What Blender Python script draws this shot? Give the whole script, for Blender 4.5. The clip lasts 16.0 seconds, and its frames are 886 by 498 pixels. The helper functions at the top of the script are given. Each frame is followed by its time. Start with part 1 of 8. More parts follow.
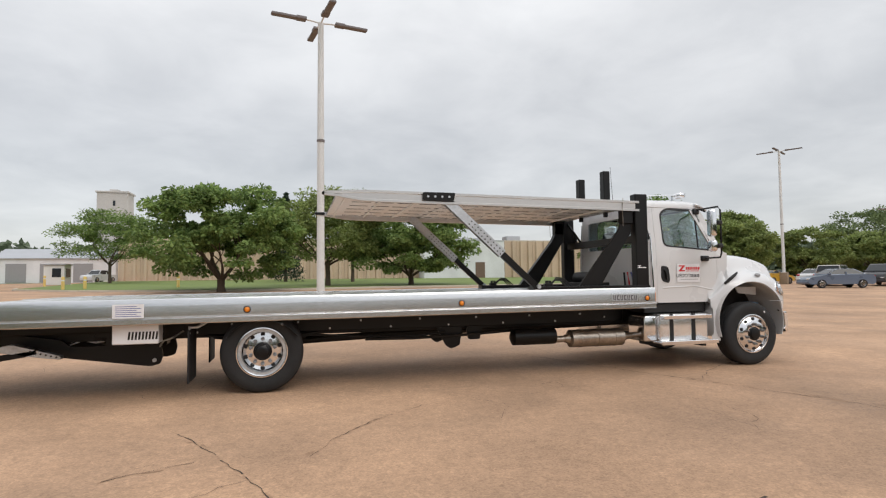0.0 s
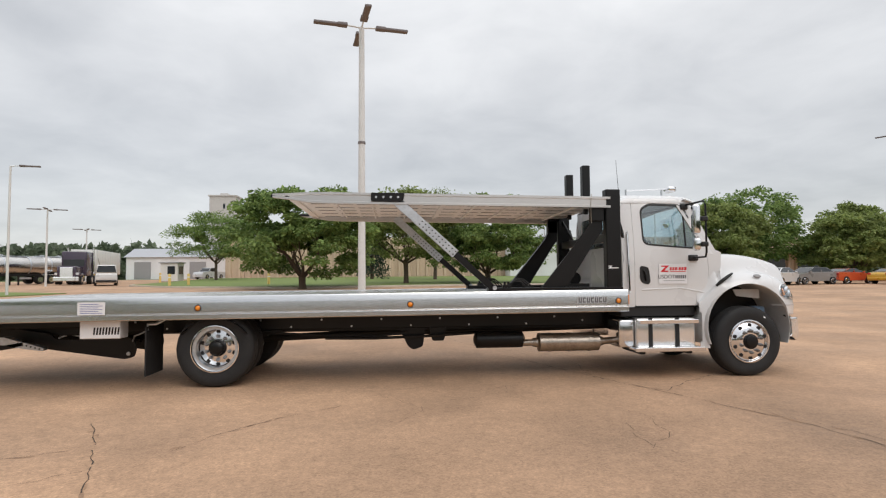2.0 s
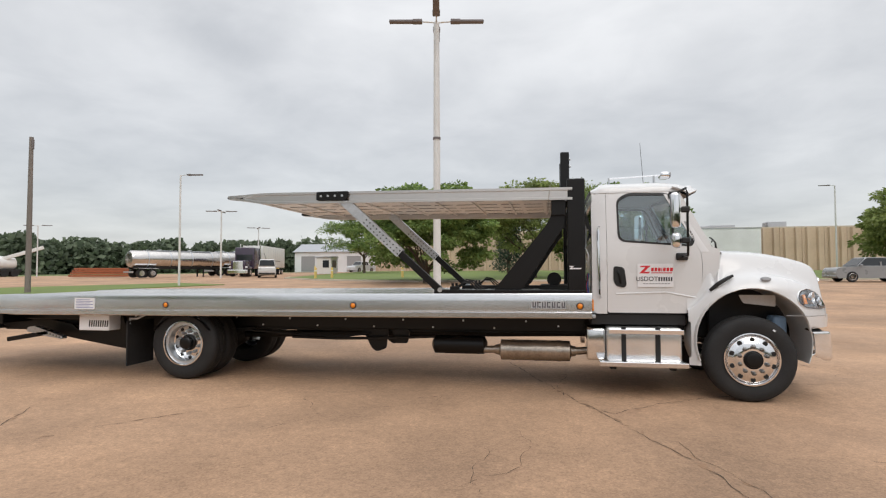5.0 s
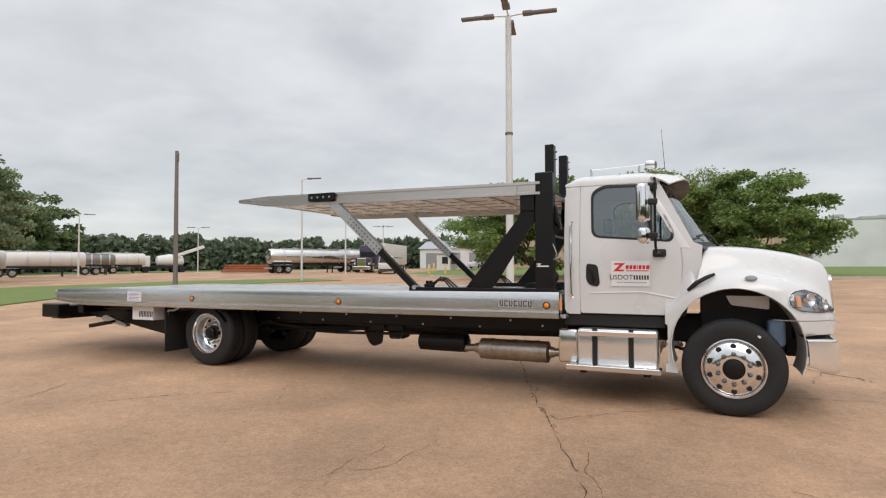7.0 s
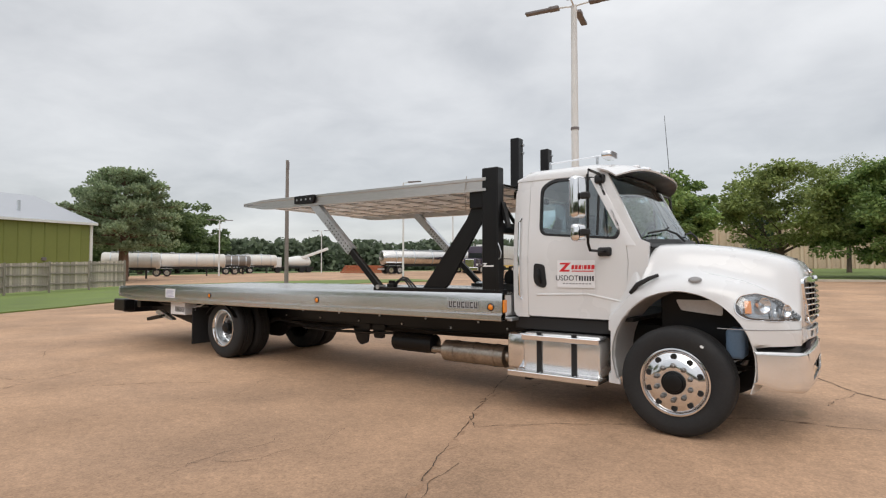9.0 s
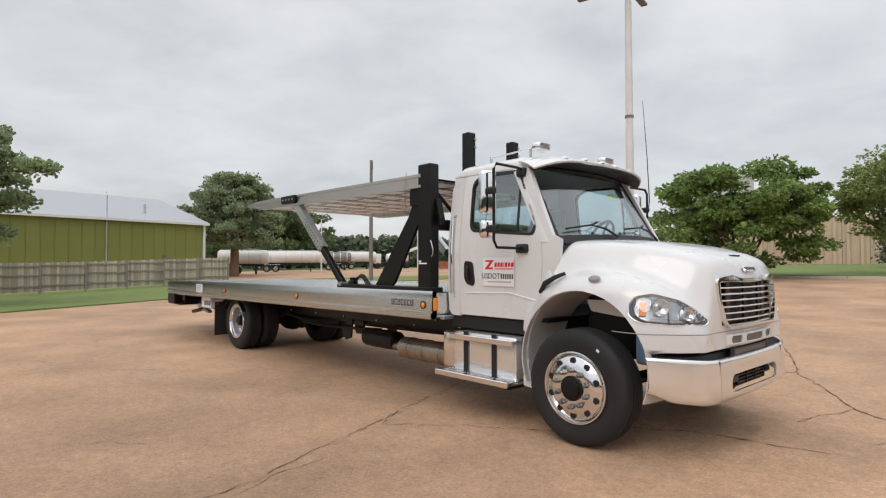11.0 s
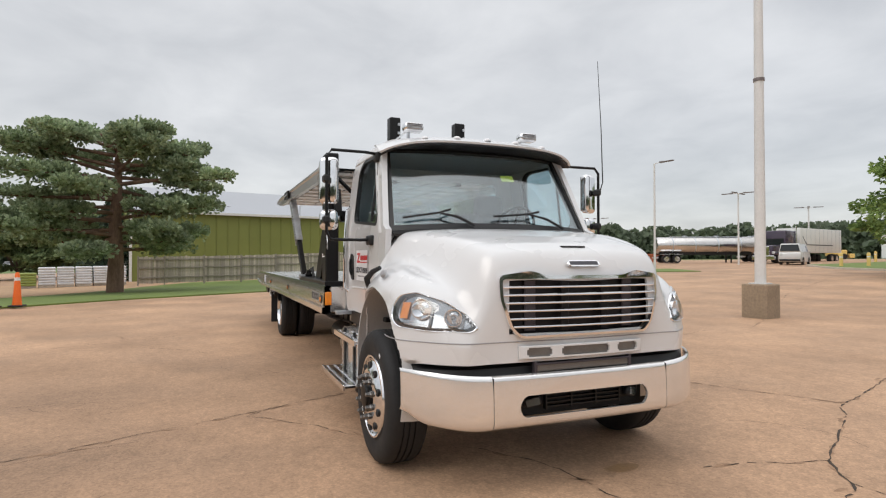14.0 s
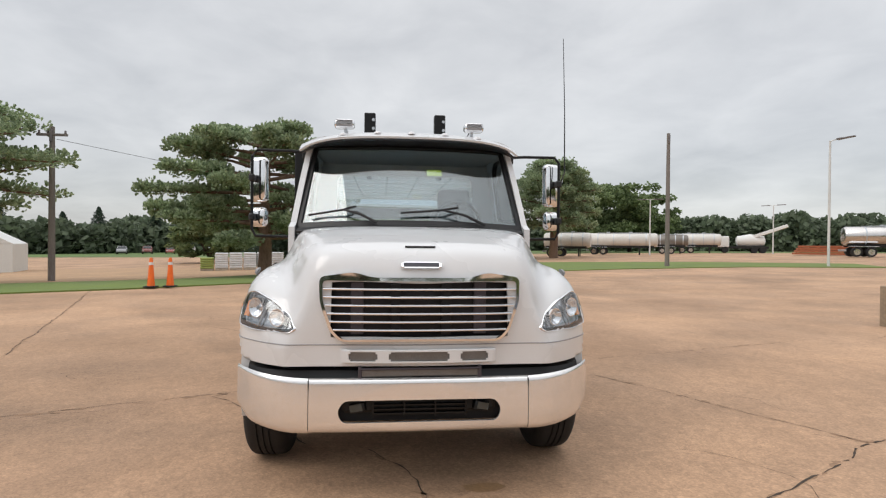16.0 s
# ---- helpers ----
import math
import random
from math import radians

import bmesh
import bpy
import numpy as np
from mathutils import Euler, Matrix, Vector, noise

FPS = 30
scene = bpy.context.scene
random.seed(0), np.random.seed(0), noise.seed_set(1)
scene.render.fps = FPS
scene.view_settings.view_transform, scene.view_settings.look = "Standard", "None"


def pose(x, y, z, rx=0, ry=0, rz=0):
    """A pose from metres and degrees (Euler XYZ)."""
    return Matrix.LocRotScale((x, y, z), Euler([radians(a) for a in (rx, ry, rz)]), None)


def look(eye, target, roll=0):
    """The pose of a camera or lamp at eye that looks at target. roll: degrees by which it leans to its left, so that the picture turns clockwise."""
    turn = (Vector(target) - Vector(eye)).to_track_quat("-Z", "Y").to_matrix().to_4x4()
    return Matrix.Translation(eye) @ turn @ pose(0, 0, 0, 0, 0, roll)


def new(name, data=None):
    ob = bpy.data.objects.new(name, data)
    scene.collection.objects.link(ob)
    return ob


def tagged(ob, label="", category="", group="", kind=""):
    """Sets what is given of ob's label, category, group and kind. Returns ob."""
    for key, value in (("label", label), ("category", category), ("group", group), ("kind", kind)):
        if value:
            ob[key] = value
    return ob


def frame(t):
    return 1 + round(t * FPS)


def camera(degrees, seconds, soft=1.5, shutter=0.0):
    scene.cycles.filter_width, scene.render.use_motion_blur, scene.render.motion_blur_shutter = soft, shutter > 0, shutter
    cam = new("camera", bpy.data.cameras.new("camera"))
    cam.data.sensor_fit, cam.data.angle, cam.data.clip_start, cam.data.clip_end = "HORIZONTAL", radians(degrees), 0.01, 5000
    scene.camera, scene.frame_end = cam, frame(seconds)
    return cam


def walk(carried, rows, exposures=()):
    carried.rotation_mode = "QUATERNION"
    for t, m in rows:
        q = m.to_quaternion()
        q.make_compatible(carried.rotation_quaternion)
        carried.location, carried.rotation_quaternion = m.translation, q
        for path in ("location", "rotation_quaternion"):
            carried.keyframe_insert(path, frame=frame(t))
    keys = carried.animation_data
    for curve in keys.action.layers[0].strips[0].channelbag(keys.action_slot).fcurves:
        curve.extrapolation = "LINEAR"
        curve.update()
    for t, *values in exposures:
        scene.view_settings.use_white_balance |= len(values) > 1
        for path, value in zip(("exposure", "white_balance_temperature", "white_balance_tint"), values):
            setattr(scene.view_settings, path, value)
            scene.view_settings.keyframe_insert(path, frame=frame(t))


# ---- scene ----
cam = camera(76.5, 16.0, 1.2)
PATH = [
    (0, (-7.118, -8.702, 1.432), (-6.601, -6.772, 1.537), -0.62),
    (0.5, (-6.605, -8.742, 1.451), (-6.167, -6.793, 1.554), -0.56),
    (1, (-6.085, -8.879, 1.449), (-5.737, -6.912, 1.552), -0.52),
    (1.5, (-5.603, -8.896, 1.457), (-5.336, -6.916, 1.558), -0.50),
    (2, (-5.093, -8.957, 1.460), (-4.918, -6.967, 1.559), -0.45),
    (2.5, (-4.625, -8.889, 1.465), (-4.539, -6.893, 1.558), -0.36),
    (3, (-4.152, -8.812, 1.468), (-4.153, -6.814, 1.561), -0.34),
    (3.5, (-3.690, -8.742, 1.476), (-3.785, -6.746, 1.566), -0.28),
    (4, (-3.233, -8.628, 1.510), (-3.419, -6.639, 1.594), -0.26),
    (6.5, (-0.790, -7.966, 1.553), (-1.500, -6.098, 1.623), -0.15),
    (7, (-0.327, -7.797, 1.555), (-1.150, -5.976, 1.621), -0.18),
    (7.5, (0.047, -7.576, 1.552), (-0.872, -5.801, 1.618), 0.01),
    (8, (0.541, -7.299, 1.542), (-0.485, -5.584, 1.606), -0.02),
    (8.5, (0.958, -6.940, 1.535), (-0.152, -5.278, 1.604), -0.08),
    (9, (1.418, -6.635, 1.534), (0.217, -5.037, 1.605), -0.02),
    (11.5, (3.086, -4.891, 1.554), (1.543, -3.619, 1.606), -0.21),
    (12, (3.353, -4.435, 1.554), (1.743, -3.250, 1.604), -0.32),
    (12.5, (3.679, -3.996, 1.541), (1.998, -2.913, 1.591), -0.11),
    (13, (3.911, -3.486, 1.553), (2.167, -2.507, 1.596), -0.17),
    (13.5, (4.127, -2.943, 1.538), (2.323, -2.082, 1.580), -0.08),
    (14, (4.196, -2.359, 1.557), (2.345, -1.602, 1.587), 0.01),
    (14.5, (4.354, -1.811, 1.560), (2.458, -1.175, 1.584), 0.26),
    (15, (4.427, -1.272, 1.564), (2.492, -0.767, 1.581), 0.63),
    (15.5, (4.554, -0.718, 1.579), (2.584, -0.373, 1.589), 0.79),
    (16, (4.589, -0.248, 1.645), (2.601, -0.035, 1.632), 0.57),
]
walk(cam, [(t, look(eye, target, roll)) for t, eye, target, roll in PATH])

# ---- world and sun: a bright overcast sky ----
world = bpy.data.worlds.new("overcast")
scene.world = world
world.use_nodes = True
wn, wl = world.node_tree.nodes, world.node_tree.links
wn.clear()
SUN_EL, SUN_AZ = radians(46), radians(158)


def wnode(kind, **kw):
    n = wn.new(kind)
    for k, v in kw.items():
        n.inputs[k].default_value = v
    return n


w_out = wn.new("ShaderNodeOutputWorld")
w_co = wn.new("ShaderNodeTexCoord")
w_sky = wn.new("ShaderNodeTexSky")
w_sky.sky_type, w_sky.sun_disc = "NISHITA", False
w_sky.sun_elevation, w_sky.sun_rotation = SUN_EL, SUN_AZ
w_sep = wn.new("ShaderNodeSeparateXYZ")
wl.new(w_co.outputs["Generated"], w_sep.inputs[0])
w_z = wn.new("ShaderNodeMath")
w_z.operation = "MAXIMUM"
w_z.inputs[1].default_value = 0.0
wl.new(w_sep.outputs["Z"], w_z.inputs[0])
# flattened cloud layer: the direction over (height + a little)
w_h = wn.new("ShaderNodeMath")
w_h.operation = "ADD"
w_h.inputs[1].default_value = 0.22
wl.new(w_z.outputs[0], w_h.inputs[0])
w_div = wn.new("ShaderNodeVectorMath")
w_div.operation = "DIVIDE"
w_cmb = wn.new("ShaderNodeCombineXYZ")
for i in range(3):
    wl.new(w_h.outputs[0], w_cmb.inputs[i])
wl.new(w_co.outputs["Generated"], w_div.inputs[0])
wl.new(w_cmb.outputs[0], w_div.inputs[1])
w_n1 = wnode("ShaderNodeTexNoise", Scale=0.9, Detail=4.0, Roughness=0.5, Distortion=0.25)
w_n2 = wnode("ShaderNodeTexNoise", Scale=2.6, Detail=5.0, Roughness=0.55, Distortion=0.3)
wl.new(w_div.outputs[0], w_n1.inputs["Vector"])
wl.new(w_div.outputs[0], w_n2.inputs["Vector"])
w_mix = wn.new("ShaderNodeMath")
w_mix.operation = "MULTIPLY_ADD"
w_mix.inputs[1].default_value = 0.42
wl.new(w_n2.outputs["Fac"], w_mix.inputs[0])
w_half = wn.new("ShaderNodeMath")
w_half.operation = "MULTIPLY"
w_half.inputs[1].default_value = 0.58
wl.new(w_n1.outputs["Fac"], w_half.inputs[0])
wl.new(w_half.outputs[0], w_mix.inputs[2])
w_ramp = wn.new("ShaderNodeValToRGB")
w_ramp.color_ramp.elements[0].position, w_ramp.color_ramp.elements[0].color = 0.34, (0.53, 0.537, 0.548, 1)
w_ramp.color_ramp.elements[1].position, w_ramp.color_ramp.elements[1].color = 0.66, (0.80, 0.80, 0.80, 1)
wl.new(w_mix.outputs[0], w_ramp.inputs[0])
# an overcast sky brightens towards the zenith
w_grad = wn.new("ShaderNodeMapRange")
w_grad.inputs["From Min"].default_value, w_grad.inputs["From Max"].default_value = 0.0, 1.0
w_grad.inputs["To Min"].default_value, w_grad.inputs["To Max"].default_value = 0.86, 2.3
w_pow = wn.new("ShaderNodeMath")
w_pow.operation = "POWER"
w_pow.inputs[1].default_value = 2.2
wl.new(w_z.outputs[0], w_pow.inputs[0])
wl.new(w_pow.outputs[0], w_grad.inputs["Value"])
w_bg = wn.new("ShaderNodeBackground")
w_mul = wn.new("ShaderNodeVectorMath")
w_mul.operation = "SCALE"
wl.new(w_ramp.outputs[0], w_mul.inputs[0])
wl.new(w_grad.outputs[0], w_mul.inputs["Scale"])
wl.new(w_mul.outputs[0], w_bg.inputs["Color"])
w_bg.inputs["Strength"].default_value = 1.0
w_bg2 = wn.new("ShaderNodeBackground")
wl.new(w_sky.outputs[0], w_bg2.inputs["Color"])
w_bg2.inputs["Strength"].default_value = 0.02
w_add = wn.new("ShaderNodeAddShader")
wl.new(w_bg.outputs[0], w_add.inputs[0])
wl.new(w_bg2.outputs[0], w_add.inputs[1])
wl.new(w_add.outputs[0], w_out.inputs[0])

sun = new("sun", bpy.data.lights.new("sun", "SUN"))
sun.data.energy, sun.data.angle, sun.data.color = 0.9, radians(35), (1.0, 0.95, 0.88)
sun.matrix_world = look((0, 0, 50), Vector((0, 0, 50)) - Vector((math.sin(SUN_AZ) * math.cos(SUN_EL), math.cos(SUN_AZ) * math.cos(SUN_EL), math.sin(SUN_EL))))


# ---- materials ----
def mat(name, col, rough=0.5, metal=0.0, var=0.12, scale=2.0, fine=40.0, bump=0.08, rvar=0.12, coat=0.0, dirt=None, dirt_amt=0.0, stretch=(1, 1, 1), per=0.0, spec=0.5):
    """A surface: base colour with broad stains and fine grain, roughness that varies, and fine relief."""
    m = bpy.data.materials.new(name)
    m.use_nodes = True
    n, l = m.node_tree.nodes, m.node_tree.links
    b = n["Principled BSDF"]
    co = n.new("ShaderNodeTexCoord")
    mp = n.new("ShaderNodeMapping")
    mp.inputs["Scale"].default_value = stretch
    l.new(co.outputs["Object"], mp.inputs[0])
    a = n.new("ShaderNodeTexNoise")
    a.inputs["Scale"].default_value, a.inputs["Detail"].default_value = scale, 4.0
    f = n.new("ShaderNodeTexNoise")
    f.inputs["Scale"].default_value, f.inputs["Detail"].default_value = fine, 3.0
    l.new(mp.outputs[0], a.inputs["Vector"])
    l.new(mp.outputs[0], f.inputs["Vector"])
    s = n.new("ShaderNodeMath")
    s.operation = "ADD"
    l.new(a.outputs["Fac"], s.inputs[0])
    l.new(f.outputs["Fac"], s.inputs[1])
    r = n.new("ShaderNodeMapRange")
    r.inputs["From Min"].default_value, r.inputs["From Max"].default_value = 0.65, 1.35
    r.inputs["To Min"].default_value, r.inputs["To Max"].default_value = 1 - var, 1 + var
    l.new(s.outputs[0], r.inputs["Value"])
    val = r.outputs[0]
    if per:
        oi = n.new("ShaderNodeObjectInfo")
        pr = n.new("ShaderNodeMapRange")
        pr.inputs["To Min"].default_value, pr.inputs["To Max"].default_value = 1 - per, 1 + per
        l.new(oi.outputs["Random"], pr.inputs["Value"])
        mm = n.new("ShaderNodeMath")
        mm.operation = "MULTIPLY"
        l.new(val, mm.inputs[0])
        l.new(pr.outputs[0], mm.inputs[1])
        val = mm.outputs[0]
    sc = n.new("ShaderNodeVectorMath")
    sc.operation = "SCALE"
    sc.inputs[0].default_value = col
    l.new(val, sc.inputs["Scale"])
    out = sc.outputs[0]
    if dirt:
        d = n.new("ShaderNodeTexNoise")
        d.inputs["Scale"].default_value, d.inputs["Detail"].default_value = scale * 0.37, 6.0
        l.new(mp.outputs[0], d.inputs["Vector"])
        dr = n.new("ShaderNodeMapRange")
        dr.inputs["From Min"].default_value, dr.inputs["From Max"].default_value = 0.5, 0.7
        dr.inputs["To Min"].default_value, dr.inputs["To Max"].default_value = 0.0, dirt_amt
        l.new(d.outputs["Fac"], dr.inputs["Value"])
        mx = n.new("ShaderNodeMix")
        mx.data_type = "RGBA"
        l.new(dr.outputs[0], mx.inputs["Factor"])
        l.new(out, mx.inputs["A"])
        mx.inputs["B"].default_value = (*dirt, 1)
        out = mx.outputs["Result"]
    l.new(out, b.inputs["Base Color"])
    rr = n.new("ShaderNodeMapRange")
    rr.inputs["From Min"].default_value, rr.inputs["From Max"].default_value = 0.3, 0.7
    rr.inputs["To Min"].default_value, rr.inputs["To Max"].default_value = max(0.02, rough - rvar * rough), min(1, rough + rvar * rough)
    l.new(a.outputs["Fac"], rr.inputs["Value"])
    l.new(rr.outputs[0], b.inputs["Roughness"])
    b.inputs["Metallic"].default_value = metal
    b.inputs["Specular IOR Level"].default_value = spec
    if coat:
        b.inputs["Coat Weight"].default_value, b.inputs["Coat Roughness"].default_value = coat, 0.05
    if bump:
        bp = n.new("ShaderNodeBump")
        bp.inputs["Strength"].default_value, bp.inputs["Distance"].default_value = bump, 0.01
        l.new(f.outputs["Fac"], bp.inputs["Height"])
        l.new(bp.outputs[0], b.inputs["Normal"])
    return m


def glass(name, tint, rough=0.02, clear=0.8):
    m = bpy.data.materials.new(name)
    m.use_nodes = True
    n, l = m.node_tree.nodes, m.node_tree.links
    n.clear()
    o = n.new("ShaderNodeOutputMaterial")
    t = n.new("ShaderNodeBsdfTransparent")
    t.inputs[0].default_value = (*tint, 1)
    g = n.new("ShaderNodeBsdfGlossy")
    g.inputs["Roughness"].default_value = rough
    # gloss that rises towards grazing angles, the same from both faces
    lw = n.new("ShaderNodeLayerWeight")
    lw.inputs["Blend"].default_value = 0.5
    pw = n.new("ShaderNodeMath")
    pw.operation = "POWER"
    pw.inputs[1].default_value = 5.0
    l.new(lw.outputs["Facing"], pw.inputs[0])
    mr = n.new("ShaderNodeMapRange")
    mr.inputs["To Min"].default_value, mr.inputs["To Max"].default_value = 0.14, 0.95
    l.new(pw.outputs[0], mr.inputs["Value"])
    x = n.new("ShaderNodeMixShader")
    l.new(mr.outputs[0], x.inputs[0])
    l.new(t.outputs[0], x.inputs[1])
    l.new(g.outputs[0], x.inputs[2])
    l.new(x.outputs[0], o.inputs[0])
    return m


def glow(name, col, power):
    m = bpy.data.materials.new(name)
    m.use_nodes = True
    b = m.node_tree.nodes["Principled BSDF"]
    b.inputs["Base Color"].default_value = (*col, 1)
    b.inputs["Emission Color"].default_value = (*col, 1)
    b.inputs["Emission Strength"].default_value = power
    return m


WHITE = mat("white_paint", (0.68, 0.682, 0.69), 0.28, var=0.02, scale=1.2, fine=160, bump=0.01, coat=0.7)
FARWHITE = mat("white_coat", (0.72, 0.72, 0.70), 0.45, var=0.06, scale=0.8, fine=12, bump=0.02)
BLACK = mat("black_paint", (0.0035, 0.0035, 0.004), 0.38, var=0.2, scale=3, fine=80, bump=0.03, spec=0.35)
FRAME = mat("chassis_black", (0.005, 0.0048, 0.0045), 0.6, var=0.3, scale=3, fine=50, bump=0.1, dirt=(0.07, 0.052, 0.036), dirt_amt=0.12)
RUBBER = mat("rubber", (0.013, 0.013, 0.014), 0.75, var=0.25, scale=5, fine=60, bump=0.12, dirt=(0.07, 0.055, 0.04), dirt_amt=0.10)
PLASTIC = mat("black_plastic", (0.008, 0.008, 0.009), 0.5, var=0.1, scale=4, fine=120, bump=0.05)
CHROME = mat("chrome", (0.86, 0.86, 0.87), 0.07, 1.0, var=0.03, scale=3, fine=60, bump=0.006)
BUMPER = mat("bumper_chrome", (0.86, 0.855, 0.85), 0.19, 0.78, var=0.05, scale=3, fine=40, bump=0.01, dirt=(0.42, 0.36, 0.30), dirt_amt=0.12)
ALU = mat("polished_aluminium", (0.80, 0.80, 0.81), 0.13, 1.0, var=0.05, scale=2.5, fine=60, bump=0.015)
BEDALU = mat("bed_aluminium", (0.76, 0.765, 0.77), 0.20, 1.0, var=0.07, scale=1.3, fine=30, bump=0.012, stretch=(0.25, 2, 2))
DECKRAIL = mat("deck_rail_aluminium", (0.62, 0.61, 0.60), 0.36, 1.0, var=0.07, scale=1.3, fine=30, bump=0.02, stretch=(0.25, 2, 2))
DECKALU = mat("deck_aluminium", (0.70, 0.70, 0.69), 0.24, 1.0, var=0.10, scale=1.2, fine=24, bump=0.04, stretch=(0.3, 2, 2))
# underside aluminium, made paler and warmer to stand in for light off the ground
UNDERLITALU = mat("deck_underside_aluminium", (0.84, 0.82, 0.79), 0.45, 0.45, var=0.06, scale=1.3, fine=30, bump=0.03)
GALV = mat("galvanised_steel", (0.55, 0.58, 0.61), 0.42, 0.9, var=0.15, scale=7, fine=30, bump=0.03)
STEEL = mat("muffler_steel", (0.42, 0.37, 0.32), 0.35, 0.95, var=0.25, scale=4, fine=30, bump=0.04)
GREYP = mat("grey_plastic", (0.30, 0.30, 0.31), 0.6, var=0.08, scale=5, fine=90, bump=0.04)
LINER = mat("wheel_well_liner", (0.55, 0.54, 0.53), 0.5, var=0.08, scale=4, fine=60, bump=0.03)
SEATM = mat("seat_vinyl", (0.13, 0.135, 0.14), 0.6, var=0.12, scale=6, fine=90, bump=0.06)
COOLTUBE = mat("dim_cooler_tube", (0.075, 0.065, 0.075), 0.5, 0.5, var=0.2, scale=10, fine=150, bump=0.1)
DASH = mat("dash_plastic", (0.16, 0.16, 0.165), 0.65, var=0.1, scale=5, fine=120, bump=0.05)
HEADLINER = mat("headliner_cloth", (0.48, 0.50, 0.53), 0.9, var=0.08, scale=5, fine=120, bump=0.06)
CABGLASS = glass("tinted_glass", (0.84, 0.92, 0.945))
LENS = glass("clear_lens", (0.90, 0.92, 0.94))
AMBER = mat("amber_lens", (0.85, 0.26, 0.02), 0.18, var=0.08, scale=20, fine=90, bump=0.02, coat=0.5)
ORANGE = mat("orange_plastic", (0.85, 0.16, 0.02), 0.45, var=0.08, scale=6, fine=70, bump=0.02)
REDV = mat("red_vinyl", (0.62, 0.02, 0.03), 0.4, var=0.05, scale=6, fine=60, bump=0.0)
INK = mat("dark_vinyl", (0.04, 0.04, 0.05), 0.5, var=0.05, scale=6, fine=60, bump=0.0)
WHITEV = mat("white_vinyl", (0.78, 0.78, 0.80), 0.4, var=0.03, scale=6, fine=60, bump=0.0)
BLUEV = mat("blue_ink", (0.10, 0.12, 0.35), 0.5, var=0.05, scale=6, fine=60, bump=0.0)
YELLOWV = mat("yellow_sticker", (0.70, 0.78, 0.10), 0.5, var=0.04, scale=6, fine=60, bump=0.0)
BLUEP = mat("blue_reservoir", (0.25, 0.38, 0.55), 0.4, var=0.08, scale=6, fine=60, bump=0.02)
CORE = mat("radiator_core", (0.010, 0.009, 0.011), 0.5, 0.4, var=0.35, scale=14, fine=120, bump=0.2)
COOLER = mat("cooler_fins", (0.19, 0.185, 0.18), 0.45, 0.7, var=0.2, scale=10, fine=150, bump=0.2)


NUTM = mat("lug_nut_steel", (0.22, 0.21, 0.20), 0.3, 0.9, var=0.2, scale=20, fine=90, bump=0.02)
LAMPGREY = mat("lamp_housing", (0.42, 0.43, 0.44), 0.18, 0.9, var=0.15, scale=18, fine=90, bump=0.03)
DIMGLASS = mat("dark_lamp_glass", (0.03, 0.04, 0.04), 0.06, var=0.1, scale=8, fine=60, bump=0.0, coat=0.6)


# ---- mesh helpers ----
def thing(name, m, label, category, group="", kind=""):
    """An Empty at the base of a thing, to carry its parts."""
    ob = new(name)
    ob.empty_display_size = 0.2
    ob.matrix_world = m
    return tagged(ob, label, category, group, kind)


def part(name, bm, material, parent, label="", smooth=False, angle=35, m=None):
    """Links a bmesh as one mesh object under a thing or a part."""
    me = bpy.data.meshes.new(name)
    bmesh.ops.recalc_face_normals(bm, faces=bm.faces)
    bm.to_mesh(me)
    bm.free()
    if smooth:
        me.polygons.foreach_set("use_smooth", [True] * len(me.polygons))
        me.set_sharp_from_angle(angle=radians(angle))
    me.materials.append(material)
    ob = new(name, me)
    if parent is not None:
        ob.parent = parent
    if m is not None:
        ob.matrix_local = m
    return tagged(ob, label)


def again(ob, parent, m=None):
    """A second part on the mesh of a first."""
    o = new(ob.name.split(".")[0], ob.data)
    o.parent = parent
    if m is not None:
        o.matrix_local = m
    return o


def box(bm, lo, hi, bevel=0.0, seg=1, m=None):
    v = [bm.verts.new((x, y, z)) for x in (lo[0], hi[0]) for y in (lo[1], hi[1]) for z in (lo[2], hi[2])]
    fs = [bm.faces.new([v[i] for i in f]) for f in ((0, 1, 3, 2), (4, 6, 7, 5), (0, 4, 5, 1), (2, 3, 7, 6), (0, 2, 6, 4), (1, 5, 7, 3))]
    if m is not None:
        bmesh.ops.transform(bm, matrix=m, verts=v)
    if bevel:
        es = list({e for f in fs for e in f.edges})
        bmesh.ops.bevel(bm, geom=es, offset=bevel, segments=seg, profile=0.5, affect="EDGES")
    return bm


def tube(bm, pts, r, seg=10, caps=True):
    """A round bar along points; r a number or a list."""
    pts = [Vector(p) for p in pts]
    rs = r if isinstance(r, (list, tuple)) else [r] * len(pts)
    rings = []
    up = Vector((0.13, 0.31, 0.94))
    for i, p in enumerate(pts):
        d = (pts[min(i + 1, len(pts) - 1)] - pts[max(i - 1, 0)]).normalized()
        a = d.cross(up)
        if a.length < 0.05:
            a = d.cross(Vector((1, 0, 0)))
        a.normalize()
        b = d.cross(a)
        rings.append([bm.verts.new(p + (a * math.cos(k * math.tau / seg) + b * math.sin(k * math.tau / seg)) * rs[i]) for k in range(seg)])
    for i in range(len(rings) - 1):
        for k in range(seg):
            bm.faces.new((rings[i][k], rings[i][(k + 1) % seg], rings[i + 1][(k + 1) % seg], rings[i + 1][k]))
    if caps:
        bm.faces.new(rings[0][::-1])
        bm.faces.new(rings[-1])
    return bm


